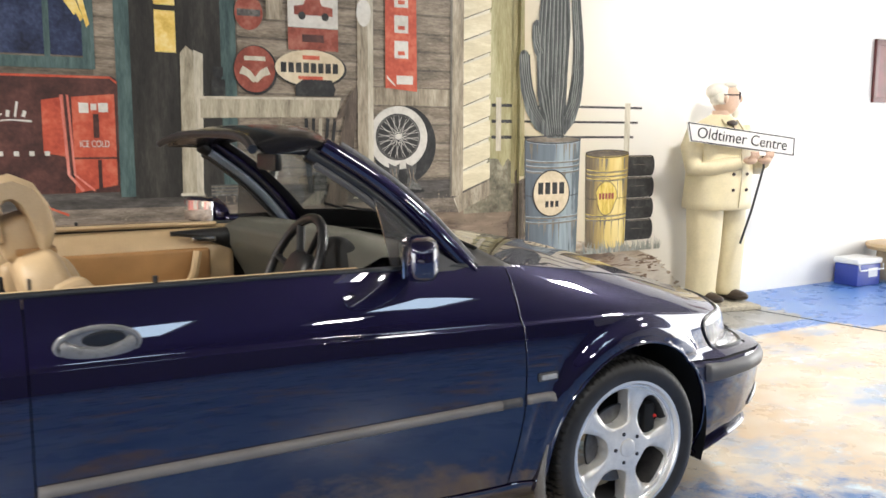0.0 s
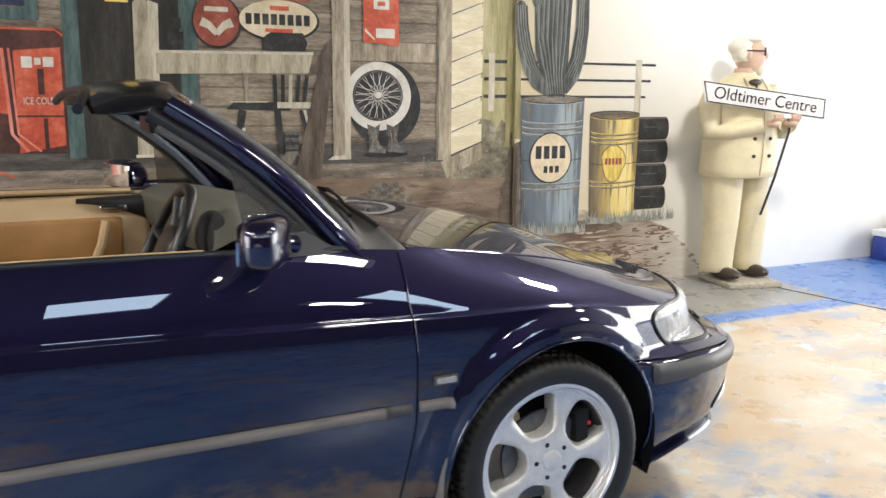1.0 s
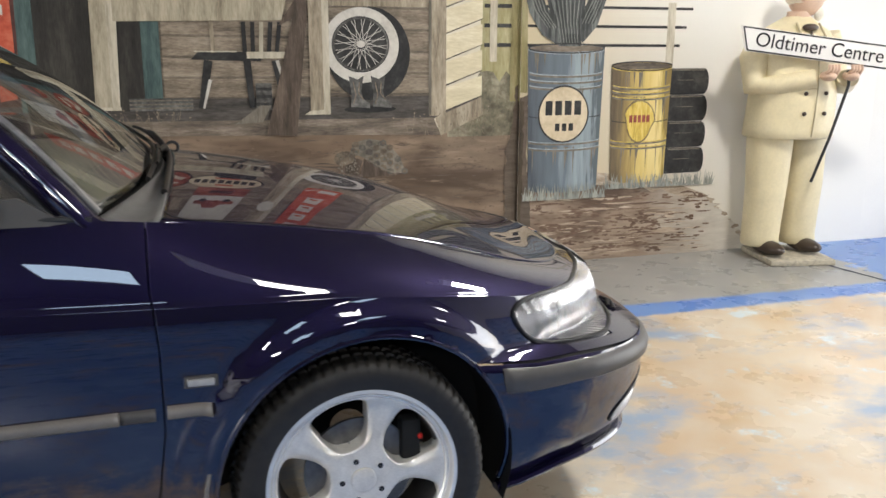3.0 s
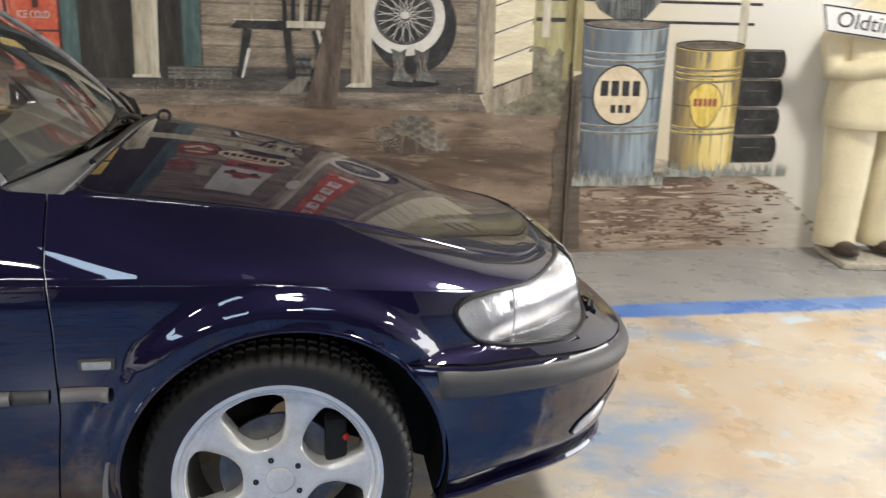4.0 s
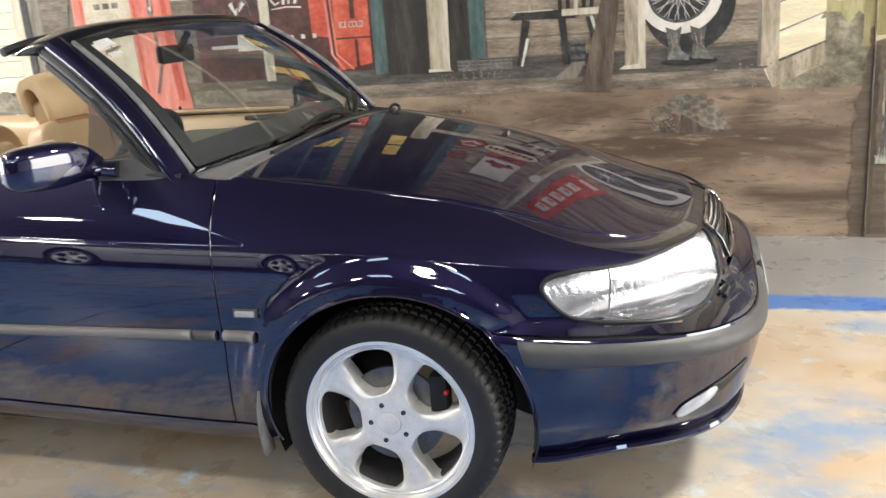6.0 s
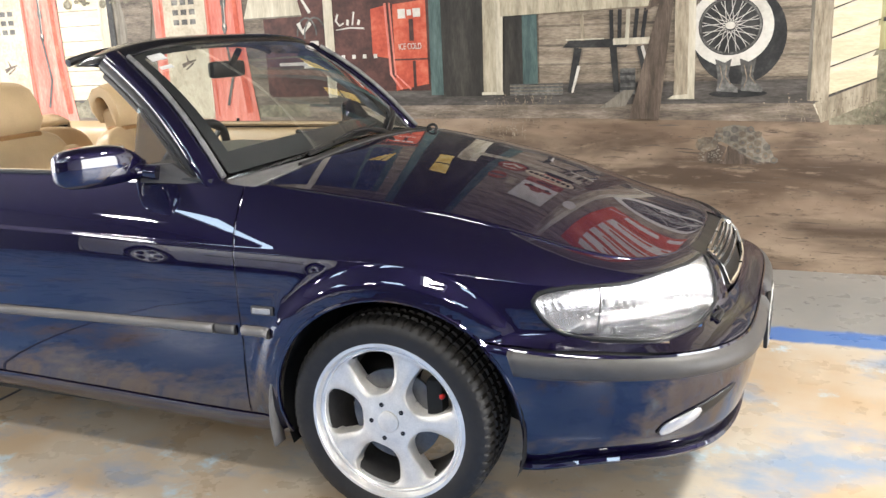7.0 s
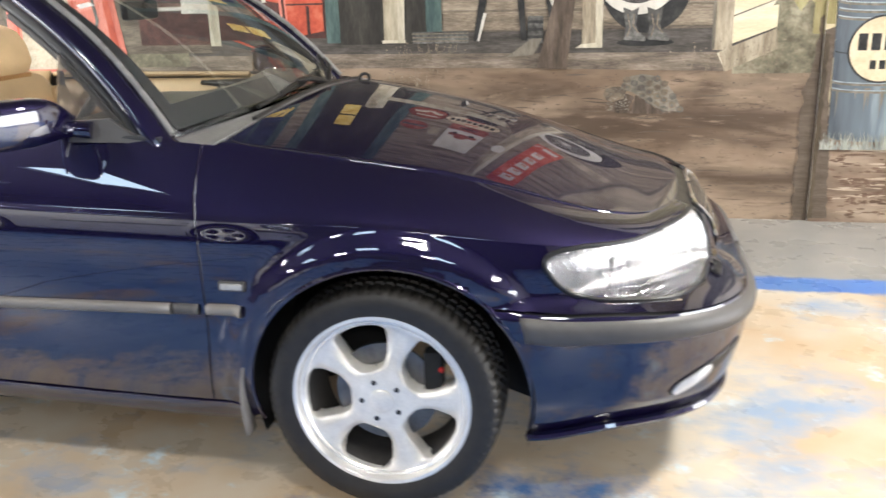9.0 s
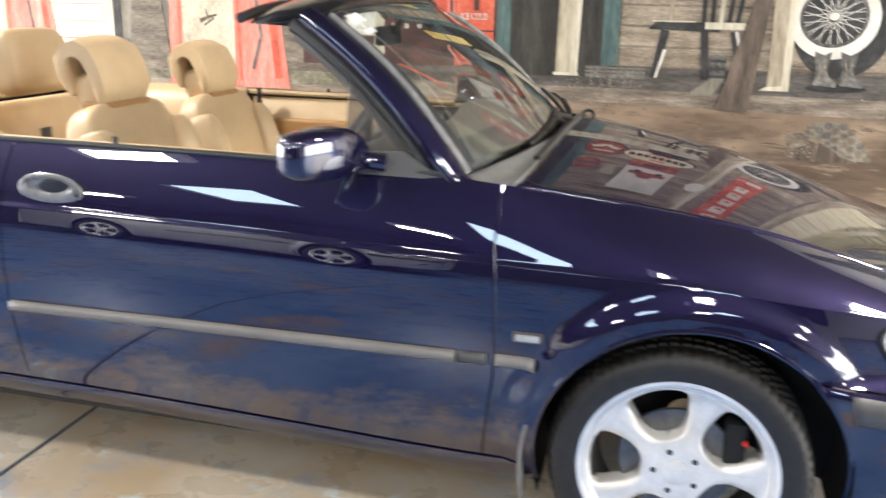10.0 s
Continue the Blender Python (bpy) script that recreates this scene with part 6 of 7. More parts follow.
# black printed border
grid("glass_border", 40, 24, lambda u, v: (lambda p: (p[0] - 0.004, p[1], p[2] - 0.004))(screen(0.01 + 0.98 * u, v)), BLACK, windscreen, keep=lambda u, v: v < 0.16 or v > 0.93 or u < 0.06 or u > 0.94)
for side in (1, -1):
    bm = bmesh.new()
    pts = [screen(0.0 if side > 0 else 1.0, k / 14) for k in range(15)]
    pts = [(p[0] - 0.012, p[1] - 0.012 * side, p[2] - 0.006) for p in pts]
    tube(bm, [(pts[0][0] + 0.07, pts[0][1], pts[0][2] - 0.05)] + pts, [0.040] * 4 + [0.036] * 12, 14, 0.8)
    part("windscreen_pillar", bm, PAINT, windscreen)
    bm = tube(bmesh.new(), [(p[0] - 0.042, p[1] + 0.008 * side, p[2] - 0.018) for p in pts], 0.024, 10)
    part("pillar_seal", bm, BLACK, windscreen)
    part("door_frame_strip", tube(bmesh.new(), [(p[0] - 0.062, p[1] - 0.004 * side, p[2] - 0.030) for p in pts[:14]], 0.011, 8), TRIM, windscreen, "worn grey rubber frame strip")
    # one trim, two tones: shaded black on the right, sheen colour left
    bm = tube(bmesh.new(), [(p[0] - 0.040, p[1] + 0.028 * side, p[2] - 0.022) for p in pts[1:14]], 0.026, 10, 0.6)
    part("pillar_trim", bm, BLACK if side > 0 else PILLAR, windscreen, "inner pillar trim")
    part("screen_moulding", tube(bmesh.new(), [(p[0] + 0.026, p[1] + 0.010 * side, p[2] + 0.027) for p in pts[:14]], 0.0085, 8), STEEL_GREY, windscreen, "grey windscreen edge moulding")
# header rail that carries the roof's catches
verts, faces, n = [], [], 36
for i in range(n + 1):
    s = -1 + 2 * i / n
    e = Vector(screen(i / n, 1.0))
    wrap = abs(s) ** 6
    for dx, dz in ((0.018, -0.008), (0.006, 0.012), (-0.05, 0.020), (-0.13, 0.014), (-0.20, -0.006), (-0.215, -0.018), (-0.12, -0.020), (-0.03, -0.024), (0.010, -0.022)):
        verts.append((e.x + dx * (1 - 0.15 * wrap), e.y * (1.035 - (0.02 if dx < -0.15 else 0)), e.z + dz - 0.02 * wrap * (1 if dz > -0.01 else 0.4)))
for i in range(n):
    for k in range(9):
        faces.append((i * 9 + k, (i + 1) * 9 + k, (i + 1) * 9 + (k + 1) % 9, i * 9 + (k + 1) % 9))
faces += [tuple(range(9)), tuple(n * 9 + k for k in range(9))]
link_mesh("header_rail", verts, faces, mat("gloss_black_header", (0.006, 0.006, 0.008), 0.22, vary=0.2, coat=0.4), windscreen, "gloss black header rail")
bm = tube(bmesh.new(), [(lambda e: (e[0] - 0.212, e[1] * 1.0, e[2] - 0.014))(screen(k / 20, 1.0)) for k in range(21)], 0.014, 8)
part("header_seal", bm, BLACK, windscreen, "black rubber roof seal")
bm = bmesh.new()
box(bm, (-0.97, -0.05, 1.255), (0.03, 0.20, 0.06), 0.014)
tube(bm, [(-0.955, -0.05, 1.26), (-0.915, -0.04, 1.325)], 0.012, 8)
part("rear_view_mirror", bm, BLACK, windscreen)
for u0, v0, w, h in ((0.06, 0.86, 0.05, 0.06), (0.06, 0.78, 0.04, 0.03), (0.85, 0.86, 0.05, 0.05)):
    grid("paper_sticker", 2, 2, lambda u, v: (lambda p: (p[0] + 0.004, p[1], p[2] + 0.005))(screen(u0 + w * u, v0 + h * v)),
         bpy.data.materials.get("white_paper") or mat("white_paper", (0.75, 0.75, 0.72), 0.6), windscreen, "white paper sticker")
# cowl panel and wipers


def cowl(u, v):
    s = 2 * u - 1
    a = screen_base(s)
    b = Vector(bonnet(0.0, u))
    p = a.lerp(b, v)
    return (p.x, p.y * 1.0, p.z + 0.004 - 0.02 * math.sin(math.pi * v))


grid("cowl_panel", 30, 8, cowl, GREYPL, car, "weathered grey plastic cowl panel", thick=0.004)
for pivot_y, y0, v0, y1, v1 in ((0.16, 0.12, 0.09, -0.36, 0.012), (0.10, 0.14, 0.0, 0.47, 0.185)):
    wiper = new("wiper")
    wiper.parent = car
    tagged(wiper, "black windscreen wiper")
    pivot = Vector(cowl((pivot_y / 0.685 + 1) / 2, 0.55))
    blade = [Vector(screen(((y0 + (y1 - y0) * k / 12) / 0.68 + 1) / 2, v0 + (v1 - v0) * k / 12)) + Vector((0.010, 0, 0.012)) for k in range(13)]
    part("wiper_blade", tube(bmesh.new(), blade, 0.0065, 8), BLACK, wiper)
    part("blade_bridge", tube(bmesh.new(), [p + Vector((0.010, 0, 0.010 + 0.008 * math.sin(math.pi * k / 6))) for k, p in enumerate(blade[3:10])], 0.005, 8), BLACK, wiper)
    part("wiper_arm", tube(bmesh.new(), [pivot + Vector((0, 0, 0.012)), pivot.lerp(blade[6], 0.35) + Vector((0.012, 0, 0.030)), pivot.lerp(blade[6], 0.75) + Vector((0.016, 0, 0.030)), blade[6] + Vector((0.012, 0, 0.018))], [0.013, 0.010, 0.008, 0.006], 10), BLACK, wiper)
    bm = bmesh.new()
    ball(bm, Matrix.Translation(pivot + Vector((0, 0, 0.008))) @ Matrix.Diagonal((0.02, 0.02, 0.016, 1)), 12, 8)
    part("pivot_cap", bm, BLACK, wiper)
# raised rubber seal along the bonnet's rear edge
part("bonnet_seal", tube(bmesh.new(), [Vector(bonnet(0.0, 0.16 + 0.72 * k / 24)) + Vector((-0.006, 0, 0.006)) for k in range(25)], 0.008, 8), BLACK, car)


def quarter_glass():
    """Tinted glass with a small opaque grey share."""
    m = glass("tinted_quarter_glass", (0.42, 0.40, 0.38), 0.03)
    m.node_tree.nodes["Principled BSDF"].inputs["Transmission Weight"].default_value = 0.88
    return m


bm = tube(bmesh.new(), [(-0.385 + 0.020 * math.cos(a), 0.50 + 0.012 * math.sin(a), 0.972 + 0.016 * math.sin(a)) for a in (2 * math.pi * k / 16 for k in range(16))], 0.006, 8, closed=True)
part("washer_hose", bm, BLACK, car, "black looped washer hose")
# ---- door mirrors, handles, quarter lights, belt trims
for side in (1, -1):
    mir = new("door_mirror")
    mir.parent = car
    bm = bmesh.new()
    m = Matrix.Translation((-0.835 if side > 0 else -0.94, -0.885 * side, 1.022 if side > 0 else 1.015)) @ pose(0, 0, 0, 0, 0, -22 * side)
    vs = ball(bm, Matrix.Identity(4), 28, 18)
    for v in vs:
        x, y, z = v.co
        f = lambda c, e: math.copysign(abs(c) ** e, c)
        nx, ny, nz = f(x, 0.62), f(y, 0.5), f(z, 0.5)
        px, py, pz = 0.049 * nx, 0.136 * ny, 0.059 * nz
        if nx > 0:
            px *= 1.1 - 0.25 * abs(ny)
        inner = max(0, ny * side)
        pz = pz * (1 - 0.62 * inner ** 2.2) - 0.02 * inner ** 2.2 if pz > 0 else pz * (1 - 0.12 * inner)
        px *= 1 - 0.35 * inner ** 2
        v.co = m @ Vector((px, py, pz))
    part("mirror_shell", bm, PAINT, mir)
    bm = box(bmesh.new(), (-0.050, 0, 0.0), (0.006, 0.20, 0.088), 0.003, m)
    part("mirror_glass", bm, CHROME, mir, "silvered mirror glass")
    bm = tube(bmesh.new(), [m @ Vector((0.006, 0.085 * side, -0.030)), m @ Vector((0.012, 0.12 * side, -0.032)), Vector((-0.735, -0.765 * side, 0.985))], [0.030, 0.026, 0.028], 14, 0.8)
    part("mirror_arm", bm, PAINT, mir)
    sail = [Vector((-0.60, -0.752 * side, 0.950)), Vector((-0.80, -0.772 * side, 0.955)), Vector((-0.80, -0.755 * side, 1.005)), Vector((-0.70, -0.745 * side, 1.010))]
    back_of = [p + Vector((0, 0.014 * side, 0)) for p in sail]
    link_mesh("sail_panel", sail + back_of, [(0, 1, 2, 3), (7, 6, 5, 4), (0, 4, 5, 1), (1, 5, 6, 2), (2, 6, 7, 3), (3, 7, 4, 0)], TRIM, mir, "dark plastic mirror mount", smooth=False)
    # quarter light
    a, bq, c = Vector((-0.62, -0.735 * side, 0.945)), Vector((-0.845, -0.760 * side, 0.950)), Vector((-0.865, -0.668 * side, 1.17))
    verts = [a, bq, c, a + Vector((0, 0.006 * side, 0)), bq + Vector((0, 0.006 * side, 0)), c + Vector((0, 0.006 * side, 0))]
    q = link_mesh("quarter_light", verts, [(0, 1, 2), (5, 4, 3), (0, 3, 4, 1), (1, 4, 5, 2), (2, 5, 3, 0)], bpy.data.materials.get("tinted_quarter_glass") or quarter_glass(), car, "tinted glass quarter light", smooth=False)
    # belt seal, with the tan door cap inside it
    ths = [-1.56 + 1.30 * k / 20 for k in range(21)]
    bm = tube(bmesh.new(), [mirrored(skin(t, 1.0, -0.004), side) for t in ths], 0.009, 8)
    part("belt_seal", bm, BLACK, car)
    bm = tube(bmesh.new(), [(lambda p: (p[0], p[1] + 0.024 * side, p[2] - 0.001))(mirrored(skin(t, 1.0), side)) for t in ths[:15]], 0.010, 8)
    part("door_cap", bm, LEATHER, car, "tan door cap")
    # pull handle in an oval recess
    h = new("door_handle")
    h.parent = car
    c = Vector(mirrored(skin(-1.352, 0.735, 0.001), side))
    lean = pose(0, 0, 0, 12 * side, 0, 0)
    hm = Matrix.Translation(c) @ lean
    bm = bmesh.new()
    ball(bm, hm @ Matrix.Diagonal((0.090, 0.005, 0.042, 1)), 32, 10)
    part("handle_recess", bm, STEEL_GREY, h)
    # black oval laid on the recess stands for the hollow's darkness
    bm = bmesh.new()
    ball(bm, hm @ Matrix.Translation((0.012, -0.004 * side, 0.014)) @ Matrix.Diagonal((0.050, 0.004, 0.020, 1)), 24, 8)
    part("dark_hollow_oval", bm, BLACK, h)
    bm = tube(bmesh.new(), [hm @ Vector((0.092 * math.cos(w), -0.003 * side, 0.044 * math.sin(w))) for w in (2 * math.pi * k / 36 for k in range(36))], 0.007, 8, closed=True)
    part("handle_rim", bm, STEEL_GREY, h)
    # flap that fills the upper half and sweeps down at its middle
    verts, faces = [], []
    for k in range(25):
        x = -0.084 + 0.168 * k / 24
        top = 0.040 * math.sqrt(max(0, 1 - (x / 0.088) ** 2))
        low = 0.004 - 0.030 * (abs(x) / 0.084) ** 2 if abs(x) < 0.08 else -0.01
        low = max(low, -top)
        for f, o in ((0, 0.0), (0.12, 0.010), (0.6, 0.014), (1, 0.008)):
            verts.append(hm @ Vector((x, -(0.003 + o) * side, -(low + (top - low) * f))))
    for k in range(24):
        for f in range(3):
            q = k * 4 + f
            faces.append((q, q + 4, q + 5, q + 1))
    link_mesh("grip", verts, faces, STEEL_GREY, h, "silver grey door grip")

# ---- rear deck, tail
grid("rear_deck", 16, 24, lambda u, v: (-2.75 - 0.93 * u, (2 * v - 1) * (0.77 - 0.10 * u * u), 0.975 - 0.075 * u - 0.0 * v + 0.03 * (1 - (2 * v - 1) ** 2)), PAINT, car, thick=0.006)
grid("tail_panel", 24, 14, lambda u, v: (-3.66 - 0.05 * math.sin(math.pi * v) * (1 - (2 * u - 1) ** 2 * 0.6), (2 * u - 1) * (0.74 - 0.06 * v), 0.25 + 0.66 * v), PAINT, car, thick=0.006)
for side in (1, -1):
    bm = box(bmesh.new(), (-3.68, 0.52 * side, 0.74), (0.05, 0.3, 0.13), 0.02)
    part("tail_lamp", bm, RED, car, "red tail lamp")
grid("soft_top_cover", 10, 16, lambda u, v: (-2.55 - 0.24 * u, (2 * v - 1) * 0.72, 0.985 + 0.035 * math.sin(math.pi * u)), LEATHER, car, "tan folded roof cover", thick=0.02)


# ---- cabin
def pillow(bm, m, size, p=0.5, u=24, v=16):
    vs = ball(bm, Matrix.Identity(4), u, v)
    for q in vs:
        q.co = m @ Vector([math.copysign(abs(c) ** p, c) * s / 2 for c, s in zip(q.co, size)])
    return bm


bm = box(bmesh.new(), (-1.5, 0, 0.20), (2.3, 1.4, 0.06), 0.02)
part("cabin_floor", bm, CARPET, car)
bm = box(bmesh.new(), (-1.55, 0, 0.36), (1.3, 0.22, 0.26), 0.05)
part("centre_tunnel", bm, LEATHER, car, "tan centre console")


def dash(u, v):
    s = 2 * v - 1
    prof = [(-0.42, 0.93), (-0.52, 0.975), (-0.64, 0.995), (-0.76, 0.995), (-0.85, 0.965), (-0.87, 0.89), (-0.82, 0.76), (-0.78, 0.58)]
    k = u * (len(prof) - 1)
    i = min(int(k), len(prof) - 2)
    f = k - i
    x = prof[i][0] * (1 - f) + prof[i + 1][0] * f
    z = prof[i][1] * (1 - f) + prof[i + 1][1] * f
    hood = 0.04 * math.exp(-((s * 0.7 + 0.37) / 0.2) ** 2) * math.exp(-((u - 0.5) / 0.15) ** 2)
    # the front edge follows the curved foot of the windscreen
    return (x + 0.05 * (1 - s * s) * u + (0.145 * (1 - s * s) - 0.165) * (1 - u), s * 0.695, z + hood)


grid("dashboard", 28, 40, dash, DASH, car, "dark padded dashboard")
for side in (1, -1):
    # inner door panel, armrest and pull
    grid("door_card", 40, 14, lambda u, v: (-1.85 + 0.96 * u, -side * (0.685 + 0.02 * math.sin(math.pi * v) * 0.5 + (0.065 * max(0, (v - 0.85) / 0.15))), 0.30 + 0.67 * v), LEATHER, car, "tan leather door panel", thick=0.01)
    bm = box(bmesh.new(), (-1.36, -0.690 * side, 0.80), (0.74, 0.035, 0.15), 0.016, segments=3)
    part("door_inset", bm, BROWN, car, "brown leather door inset")
    bm = box(bmesh.new(), (-1.38, -0.672 * side, 0.70), (0.75, 0.07, 0.055), 0.024, segments=3)
    part("armrest", bm, LEATHER, car)
    bm = tube(bmesh.new(), [(-1.10, -0.65 * side, 0.71), (-1.07, -0.635 * side, 0.78), (-1.05, -0.65 * side, 0.865)], 0.018, 8)
    part("door_pull", bm, LEATHER, car)
    # dark pod that sweeps from the door's handle down to the dashboard
    rows = []
    for k in range(17):
        f = k / 16
        x, hi = -1.15 + 0.40 * f, 0.948 + 0.016 * f
        lo = hi - 0.020 - 0.16 * f ** 1.6
        bulge = 0.012 + 0.022 * math.sin(math.pi * min(1, f * 1.2) / 2)
        rows.append([(x, -side * y, z) for y, z in ((0.692, hi), (0.692 - bulge * 0.6, hi - 0.004), (0.692 - bulge, hi * 0.7 + lo * 0.3), (0.692 - bulge, hi * 0.35 + lo * 0.65), (0.692 - bulge * 0.6, lo + 0.004), (0.692, lo))])
    pod_faces = [(6 * i + j, 6 * i + j + 1, 6 * i + j + 7, 6 * i + j + 6) for i in range(16) for j in range(5)] + [tuple(range(6)), tuple(range(101, 95, -1))]
    link_mesh("speaker_pod", [p for row in rows for p in row], pod_faces, BLACK, car, "black curved door pod")
    bm = box(bmesh.new(), (-1.02, -0.656 * side, 0.915), (0.10, 0.02, 0.022), 0.01, segments=3)
    part("inner_handle", bm, CHROME, car)
    grid("rear_side_panel", 16, 10, lambda u, v: (-2.55 + 0.68 * u, -side * (0.66 + 0.06 * max(0, (v - 0.8) / 0.2)), 0.35 + 0.64 * v), LEATHER, car, "tan rear side panel", thick=0.012)
    bm = box(bmesh.new(), (-2.15, -0.65 * side, 0.78), (0.5, 0.03, 0.16), 0.014)
    part("rear_panel_inset", bm, BROWN, car)
bm = bmesh.new()
ball(bm, pose(-0.862, -0.38, 0.955, 0, 12, 0) @ Matrix.Diagonal((0.034, 0.16, 0.070, 1)), 24, 14)
part("instrument_binnacle", bm, MATT, car, "black instrument dial hood")
# steering wheel
m = Matrix.Translation((-0.985, -0.295, 0.912)) @ pose(0, 0, 0, 0, -64, 0)
bm = bmesh.new()
tube(bm, [m @ Vector((0.185 * math.cos(w), 0.185 * math.sin(w), 0)) for w in (2 * math.pi * k / 40 for k in range(40))], 0.0165, 10, closed=True)
pillow(bm, m @ Matrix.Translation((0, 0, -0.02)), (0.15, 0.19, 0.06), 0.7)
for w in (-10, 190, 240, 300):
    tube(bm, [m @ Vector((0.06 * math.cos(radians(w + 90)), 0.06 * math.sin(radians(w + 90)), -0.02)), m @ Vector((0.18 * math.cos(radians(w + 90)), 0.18 * math.sin(radians(w + 90)), 0))], 0.014, 8, 0.6)
tube(bm, [m @ Vector((0, 0, -0.03)), m @ Vector((0, 0, -0.25))], 0.035, 10)
part("steering_wheel", bm, BLACK, car, "black leather steering wheel")


def seat(name, x, y, z, label):
    s = new(name)
    s.parent = car
    s.location = (x, y, z)
    tagged(s, label)
    tilt = Matrix.Translation((0, 0, 0.45)) @ pose(0, 0, 0, 0, -17, 0)
    bm = pillow(bmesh.new(), Matrix.Translation((0.26, 0, 0.42)) @ pose(0, 0, 0, 0, -8, 0), (0.56, 0.50, 0.18), 0.45)
    part("seat_cushion", bm, LEATHER, s)
    bm = pillow(bmesh.new(), tilt @ Matrix.Translation((0, 0, 0.31)), (0.14, 0.46, 0.66), 0.42, 28, 22)
    part("backrest", bm, LEATHER, s)
    for k in (1, -1):
        bm = pillow(bmesh.new(), tilt @ Matrix.Translation((0.045, 0.205 * k, 0.28)) @ pose(0, 0, 0, 0, 0, -18 * k), (0.13, 0.10, 0.56), 0.5)
        part("side_bolster", bm, LEATHER, s)
        bm = tube(bmesh.new(), [tilt @ Vector((0, 0.06 * k, 0.60)), tilt @ Vector((0, 0.06 * k, 0.70))], 0.007, 8)
        part("headrest_post", bm, CHROME, s)
    # hooped headrest: one padded band that rises in front, bends over and comes down behind
    hoop = [(0.030, 0, 0.635), (0.050, 0, 0.680), (0.052, 0, 0.735), (0.038, 0, 0.782), (0.008, 0, 0.808), (-0.030, 0, 0.810), (-0.062, 0, 0.788), (-0.076, 0, 0.740), (-0.074, 0, 0.685)]
    bm = tube(bmesh.new(), [Vector(q) for q in hoop], [0.024, 0.037, 0.041, 0.040, 0.036, 0.034, 0.033, 0.030, 0.022], 18)
    for v in bm.verts:
        side_y = v.co.y
        v.co.y = math.copysign(min(0.119, abs(side_y) * 4.8), side_y) if abs(side_y) > 1e-6 else 0.0
        v.co.x = 0.88 * (v.co.x - 0.03) + 0.03
        v.co = tilt @ v.co
    part("headrest", bm, LEATHER, s, "tan hooped headrest")
    part("headrest_filler", pillow(bmesh.new(), tilt @ Matrix.Translation((-0.012, 0, 0.678)), (0.115, 0.19, 0.125), 0.5), LEATHER, s)
    part("headrest_base", box(bmesh.new(), tilt @ Vector((0.01, 0, 0.635)), (0.10, 0.20, 0.022), 0.009), BROWN, s)
    part("cross_seam", tube(bmesh.new(), [tilt @ Vector((0.074 - 0.06 * abs(q) ** 3, 0.17 * q, 0.36)) for q in (-1, -0.6, -0.2, 0.2, 0.6, 1)], 0.004, 6), BROWN, s)
    bm = box(bmesh.new(), tilt @ Vector((-0.005, -0.238, 0.47)), (0.034, 0.014, 0.11), 0.005)
    part("seat_latch", bm, BLACK, s)
    bm = box(bmesh.new(), (0.2, 0, 0.27), (0.5, 0.4, 0.12), 0.02)
    part("seat_base", bm, BLACK, s)
    return s


seat("front_seat", -1.568, -0.37, -0.017, "tan leather front seat with hooped headrest")
seat("front_seat", -1.652, 0.37, -0.058, "tan leather front seat slid back")
for side in (1, -1):
    bm = tube(bmesh.new(), [(-1.78, -0.655 * side, 1.0), (-1.775, -0.65 * side, 0.85), (-1.72, -0.62 * side, 0.6), (-1.66, -0.60 * side, 0.35)], 0.022, 6, 0.2)
    part("seat_belt", bm, BLACK, car, "black seat belt strap")
    part("lock_pin", tube(bmesh.new(), [mirrored((-1.50, -0.735, 0.97), side), mirrored((-1.50, -0.735, 1.0), side)], 0.007, 8), BLACK, car)
rear = new("rear_bench")
rear.parent = car
bm = pillow(bmesh.new(), Matrix.Translation((-2.24, 0, 0.70)) @ pose(0, 0, 0, 0, -20, 0), (0.16, 1.15, 0.62), 0.35, 32, 20)
part("rear_backrest", bm, LEATHER, rear)
bm = pillow(bmesh.new(), Matrix.Translation((-2.02, 0, 0.48)), (0.5, 1.15, 0.16), 0.4, 32, 16)
part("rear_cushion", bm, LEATHER, rear)
for y in (-0.24,):
    bm = bmesh.new()
    pillow(bm, Matrix.Translation((-2.16, y, 1.145)) @ pose(0, 0, 0, 0, -14, 0), (0.13, 0.30, 0.21), 0.45)
    part("rear_headrest", bm, LEATHER, rear)


# ---------------------------------------------------------------- figure, sign and loose things
def joint(name, pts, w=0.012):
    bm = bmesh.new()
    for (x0, y0), (x1, y1) in zip(pts, pts[1:]):
        d = Vector((x1 - x0, y1 - y0, 0))
        m = Matrix.Translation(((x0 + x1) / 2, (y0 + y1) / 2, 0)) @ d.to_track_quat("X", "Z").to_matrix().to_4x4()
        box(bm, (0, 0, 0.001), (d.length, w, 0.004), 0, m)
    return tagged(part(name, bm, JOINT, smooth=False), "dark filled joint in the concrete floor", kind="structure")


joint("floor_joint", [(-1.80, -6.0), (-1.90, -0.6), (-1.98, 2.15)])
joint("floor_joint", [(3.40, 1.95), (3.55, 1.05), (3.75, 0.2), (4.4, -3.0)])

SUIT = mat("cream_suit_paint", (0.66, 0.58, 0.38), 0.45, vary=0.1, scale=6, fine=60, bump=0.05)
SKIN = mat("flesh_coloured_paint", (0.60, 0.42, 0.31), 0.45, vary=0.1, scale=12)
HAIR = mat("white_hair_paint", (0.74, 0.70, 0.60), 0.6, vary=0.12, scale=25, bump=0.2)
SEAM = mat("suit_seam_paint", (0.40, 0.34, 0.21), 0.5, vary=0.1)
SHOE = mat("dark_brown_shoe_paint", (0.045, 0.03, 0.022), 0.35)


